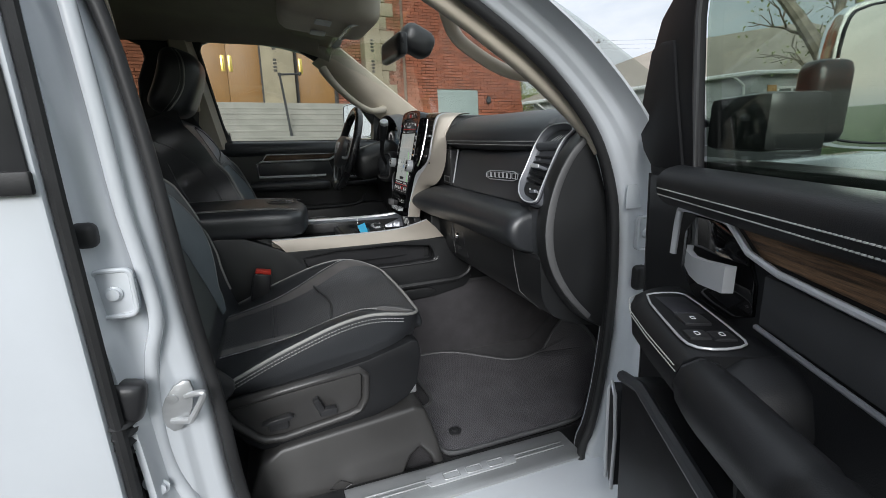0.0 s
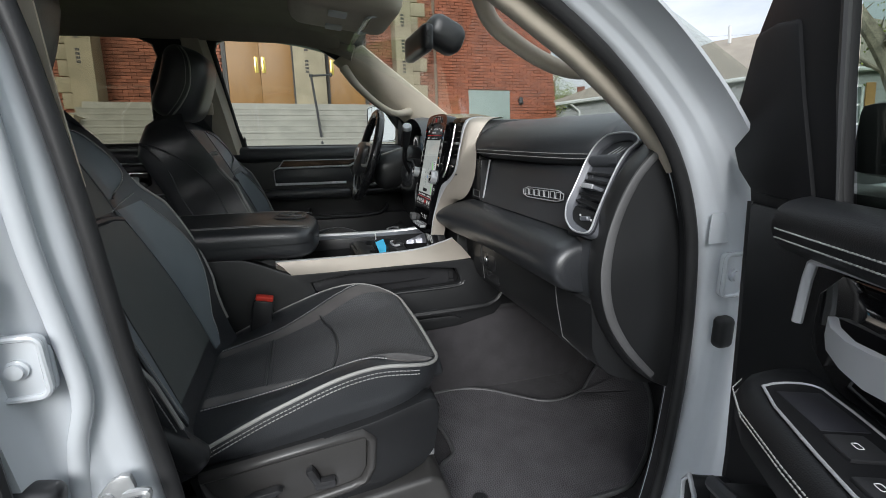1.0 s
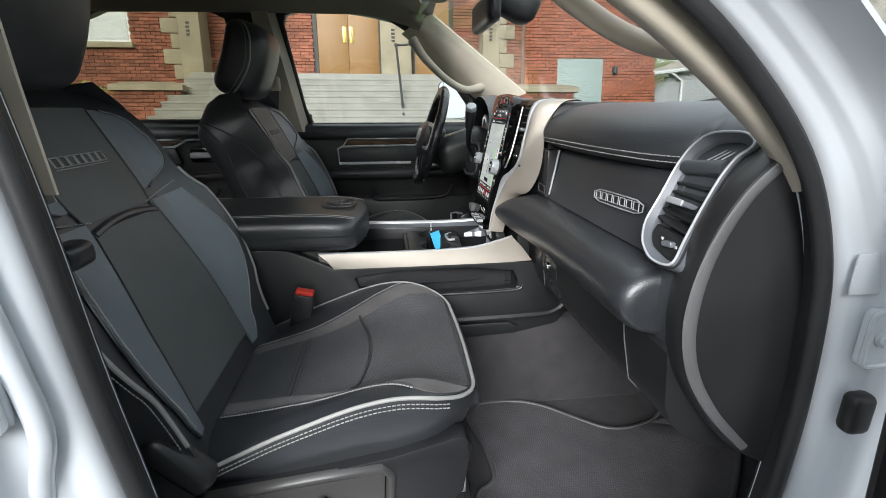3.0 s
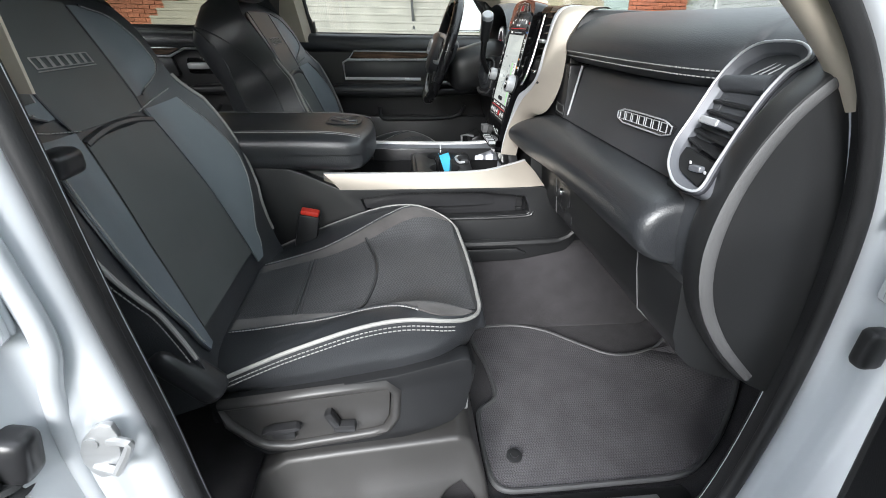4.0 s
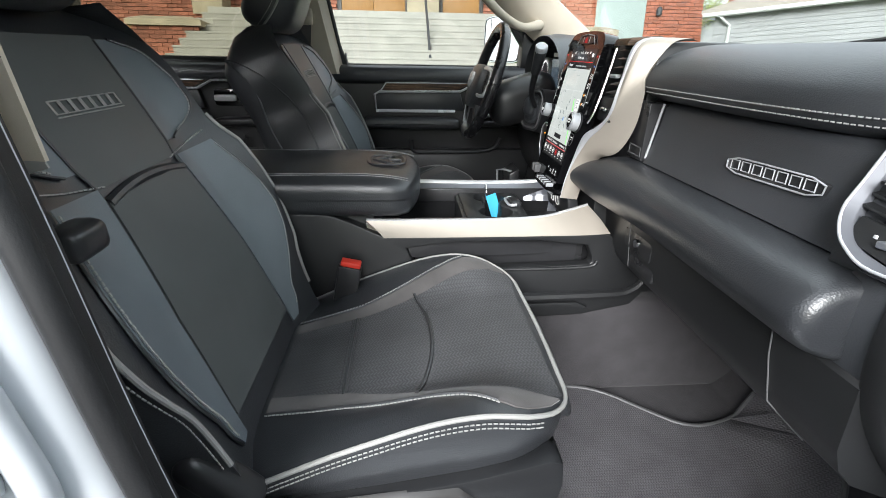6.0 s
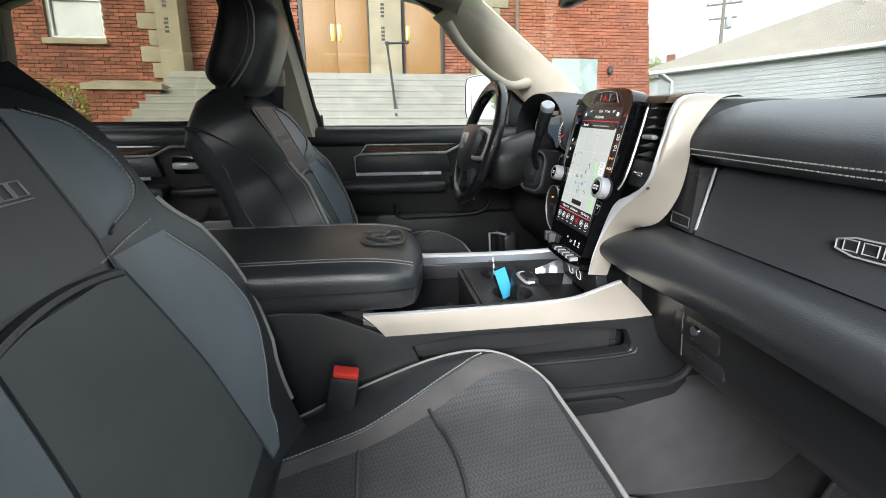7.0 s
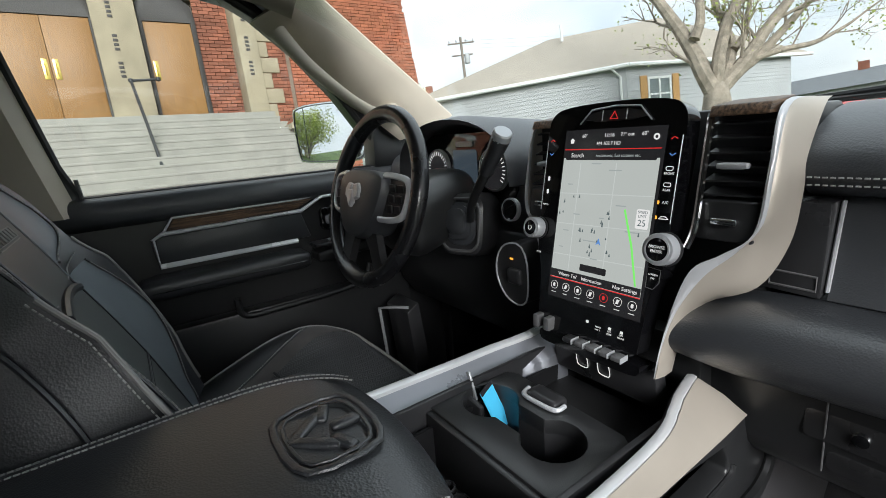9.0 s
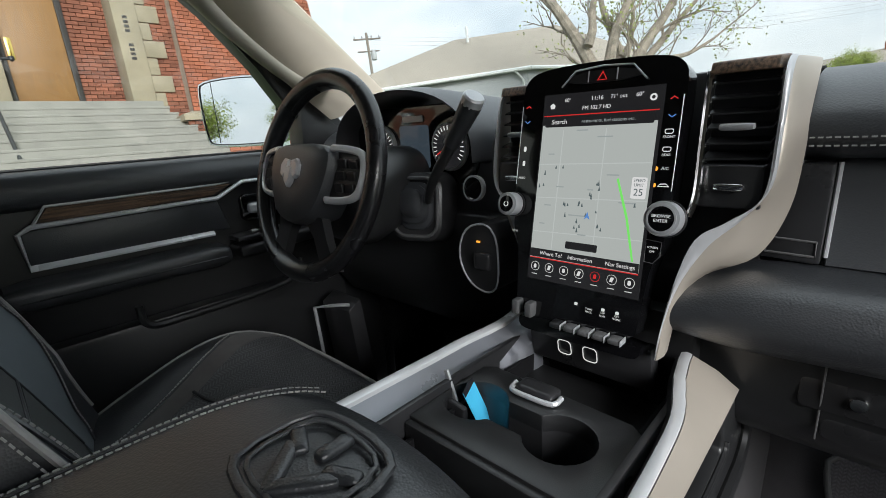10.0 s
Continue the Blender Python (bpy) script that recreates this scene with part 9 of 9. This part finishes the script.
def street_tree():
    """An old tree forking low into several upright stems and one long side limb."""
    fork, right, up = Vector((13.60, 5.81, 2.86)), Vector((0.812, -0.568, -0.135)), Vector((0.202, 0.058, 0.978))
    back = up.cross(right)
    ground = Vector((fork.x, fork.y, 1.55))
    t = thing("tree", tuple(ground), "bare-limbed street tree with first spring leaves", "tree", axes=I4)
    rt = random.Random(18)
    part("trunk", tube([ground, ground.lerp(fork, 0.4), fork, fork + up * 0.25], lambda k: 0.50 - 0.34 * min(1, k * 1.05) ** 1.5, 14), BARK, t)
    bms, tips = [], []
    for r0, turn, side in ((0.27, 0.5, ((-0.05, -0.1), (-0.3, 0.5), (-0.48, 1.05), (-0.75, 1.65), (-1.15, 2.4), (-1.65, 3.3), (-1.95, 4.4))),
                           (0.15, -0.4, ((-0.62, 1.4), (-0.50, 1.85), (-0.54, 2.4), (-0.45, 3.1), (-0.7, 4.2))),
                           (0.19, -0.5, ((0.0, 0.0), (-0.03, 0.9), (0.12, 1.8), (0.45, 2.6), (0.5, 3.6), (0.7, 4.6))),
                           (0.17, 0.3, ((0.1, 0.05), (0.45, 0.9), (0.5, 1.45), (0.33, 1.9), (0.1, 2.7), (0.05, 3.5))),
                           (0.12, 0.6, ((0.48, 1.1), (0.85, 1.55), (1.0, 2.1), (1.2, 2.7), (1.25, 3.6))),
                           (0.22, -0.2, ((0.05, -0.05), (0.5, 0.45), (0.95, 1.05), (1.3, 1.6), (1.9, 2.4), (2.5, 3.5), (2.8, 4.6))),
                           (0.18, 0.2, ((0.2, 0.05), (0.75, 0.6), (1.15, 0.9), (1.85, 1.6), (2.5, 2.3), (3.2, 3.0))),
                           (0.10, 0.0, ((1.05, 0.85), (1.8, 1.1), (2.65, 1.28), (3.15, 1.5), (3.75, 1.85)))):
        pts = [Vector(p) for p in spline([fork + right * a + up * b + back * (turn * (b - side[0][1]) * 0.4) for a, b in side], 3)]
        bms.append(tube(pts, lambda k, r0=r0: r0 * (1 - 0.62 * k), 9))
        for n in range(4, len(pts), 3):
            d = (pts[n] - pts[n - 1]).normalized()
            off = Matrix.Rotation(rt.uniform(0, 2 * math.pi), 3, d) @ d.orthogonal().normalized()
            limb(bms, pts[n], (d * 0.7 + off * 0.75 + Vector((0, 0, 0.15))).normalized(), rt.uniform(0.6, 1.0), r0 * 0.25, 2, rt, tips)
        limb(bms, pts[-1], (pts[-1] - pts[-2]).normalized(), 1.2, r0 * 0.36, 3, rt, tips)
    part("branchwork", joined(*bms), BARK, t)
    crown(t, tips, 4, rt, ground)


street_tree()
tree(29.5, 34, 2.1, 7.9, 26, 4, "young tree in fresh green leaf beyond the church", 0.5)
tree(87, 50, 1.5, 4.2, 24, 7, "distant tree in pale spring leaf", 0.6)
tree(-66, 24, 0.3, 4.2, 70, 41, "leafy young tree on the verge behind the truck", 0.5, 3)
tree(-80, 48, 0.0, 6.0, 60, 42, "leafy tree further down the street", 0.6)
tree(-128, 17, 0.0, 7.0, 22, 21, "leafy tree behind the truck", 0.6)
tree(-100, 26, 0.0, 8.0, 22, 22, "leafy tree across the street", 0.6)
tree(140, 22, 0.0, 7.5, 18, 23, "leafy tree across the street", 0.6)


def shrub(x, y, z, r, seed, label):
    rt = random.Random(seed)
    verts, faces = [], []
    for k in range(1500):
        n = Vector((rt.gauss(0, 1), rt.gauss(0, 1), abs(rt.gauss(0, 1)))).normalized()
        o = Vector((x, y, z)) + Vector((n.x * r, n.y * r, n.z * r * 0.9)) * rt.uniform(0.5, 1.05) ** 0.5
        m = Vector((rt.gauss(0, 1), rt.gauss(0, 1), rt.gauss(0, 1))).normalized()
        s = m.orthogonal().normalized() * rt.uniform(0.02, 0.045)
        w = m.cross(s)
        i = len(verts)
        verts += [o - s, o + w * 0.5, o + s, o - w * 0.5]
        faces.append((i, i + 1, i + 2, i + 3))
    s_ = thing("shrub", (x, y, z), label, "shrub", axes=I4)
    me = bpy.data.meshes.new("crown")
    me.from_pydata([v - Vector((x, y, z)) for v in verts], [], faces)
    me.materials.append(LEAF)
    ob = new("crown", me)
    ob.parent = s_
    ob["kind"] = "stuff"
    part("stems", joined(*[tube([(x, y, z - 0.1), (x + rt.uniform(-r, r) * 0.6, y + rt.uniform(-r, r) * 0.6, z + r * 0.7)], 0.02, 5) for k in range(6)]), BARK, s_)


shrub(-6.75, 9.6, 2.15, 1.1, 31, "green shrub against the church wall")

pc = bearing(39.2, 42)
pole = thing("utility_pole", (pc.x, pc.y, 1.75), "weathered utility pole with crossarm and transformer", "utility pole", axes=I4)
pz = 1.57 + 42 * math.tan(radians(15.2))
part("pole", tube([(pc.x, pc.y, 1.7), (pc.x, pc.y, pz)], lambda t: 0.17 - 0.06 * t, 10), WOODPOLE, pole)
part("crossarm", tube([(pc.x - 1.0, pc.y + 0.6, pz - 0.5), (pc.x + 1.0, pc.y - 0.6, pz - 0.5)], 0.07, 6), WOODPOLE, pole)
part("crossarm", tube([(pc.x - 0.8, pc.y + 0.48, pz - 1.5), (pc.x + 0.8, pc.y - 0.48, pz - 1.5)], 0.06, 6), WOODPOLE, pole)
for k in (-0.9, -0.35, 0.35, 0.9):
    part("insulator", lathe([(0.05, 0), (0.07, 0.1), (0.04, 0.24)], (pc.x + k, pc.y - 0.6 * k, pz - 0.45), (0, 0, 1), 8), SIDING, pole)
part("transformer", lathe([(0.22, 0), (0.24, 0.05), (0.24, 0.75), (0.18, 0.85)], (pc.x + 0.42, pc.y - 0.1, pz - 2.2), (0, 0, 1), 12), SIDING, pole)
for k in range(3):
    wire = thing("overhead_wire", (pc.x, pc.y, pz - 0.3 - 0.4 * k), "thin black overhead wire strung between poles", "cable", "overhead wires", axes=I4)
    a, b = Vector((pc.x + 0.3 * k, pc.y, pz - 0.3 - 0.3 * k)), Vector((pc.x + 46, pc.y - 44, pz - 1.5 - 0.4 * k))
    part("strand", tube([a.lerp(b, i / 12) - Vector((0, 0, 2.0 * (1 - (i / 6 - 1) ** 2))) for i in range(13)], 0.006, 4), IRON, wire)

cc = bearing(76.5, 30)
car = thing("parked_car", (cc.x, cc.y, 1.0), "parked red pickup seen across the dash", "car", axes=I4)
CT = Matrix.Translation((cc.x, cc.y, 1.05)) @ Matrix.Rotation(radians(-20), 4, "Z")
part("body", moved(prism(v2(rounded([(-2.6, 0.5), (-2.6, 1.1), (-0.9, 1.15), (-0.5, 1.75), (0.9, 1.78), (1.5, 1.2), (2.6, 1.1), (2.7, 0.5)], 1)), "y", -0.9, 0.9, 0.05), CT), CARRED, car)
part("window", moved(prism([(-0.7, 1.2), (-0.4, 1.66), (0.8, 1.68), (1.25, 1.2)], "y", -0.92, 0.92, 0.01), CT), WINDOWGLASS, car)
for x in (-1.7, 1.7):
    for y in (-0.8, 0.8):
        part("wheel", moved(lathe([(0.0, -0.11), (0.30, -0.11), (0.37, -0.08), (0.37, 0.08), (0.30, 0.11), (0.0, 0.11)], (x, y, 0.42), (0, 1, 0), 18), CT), RUBBER, car)
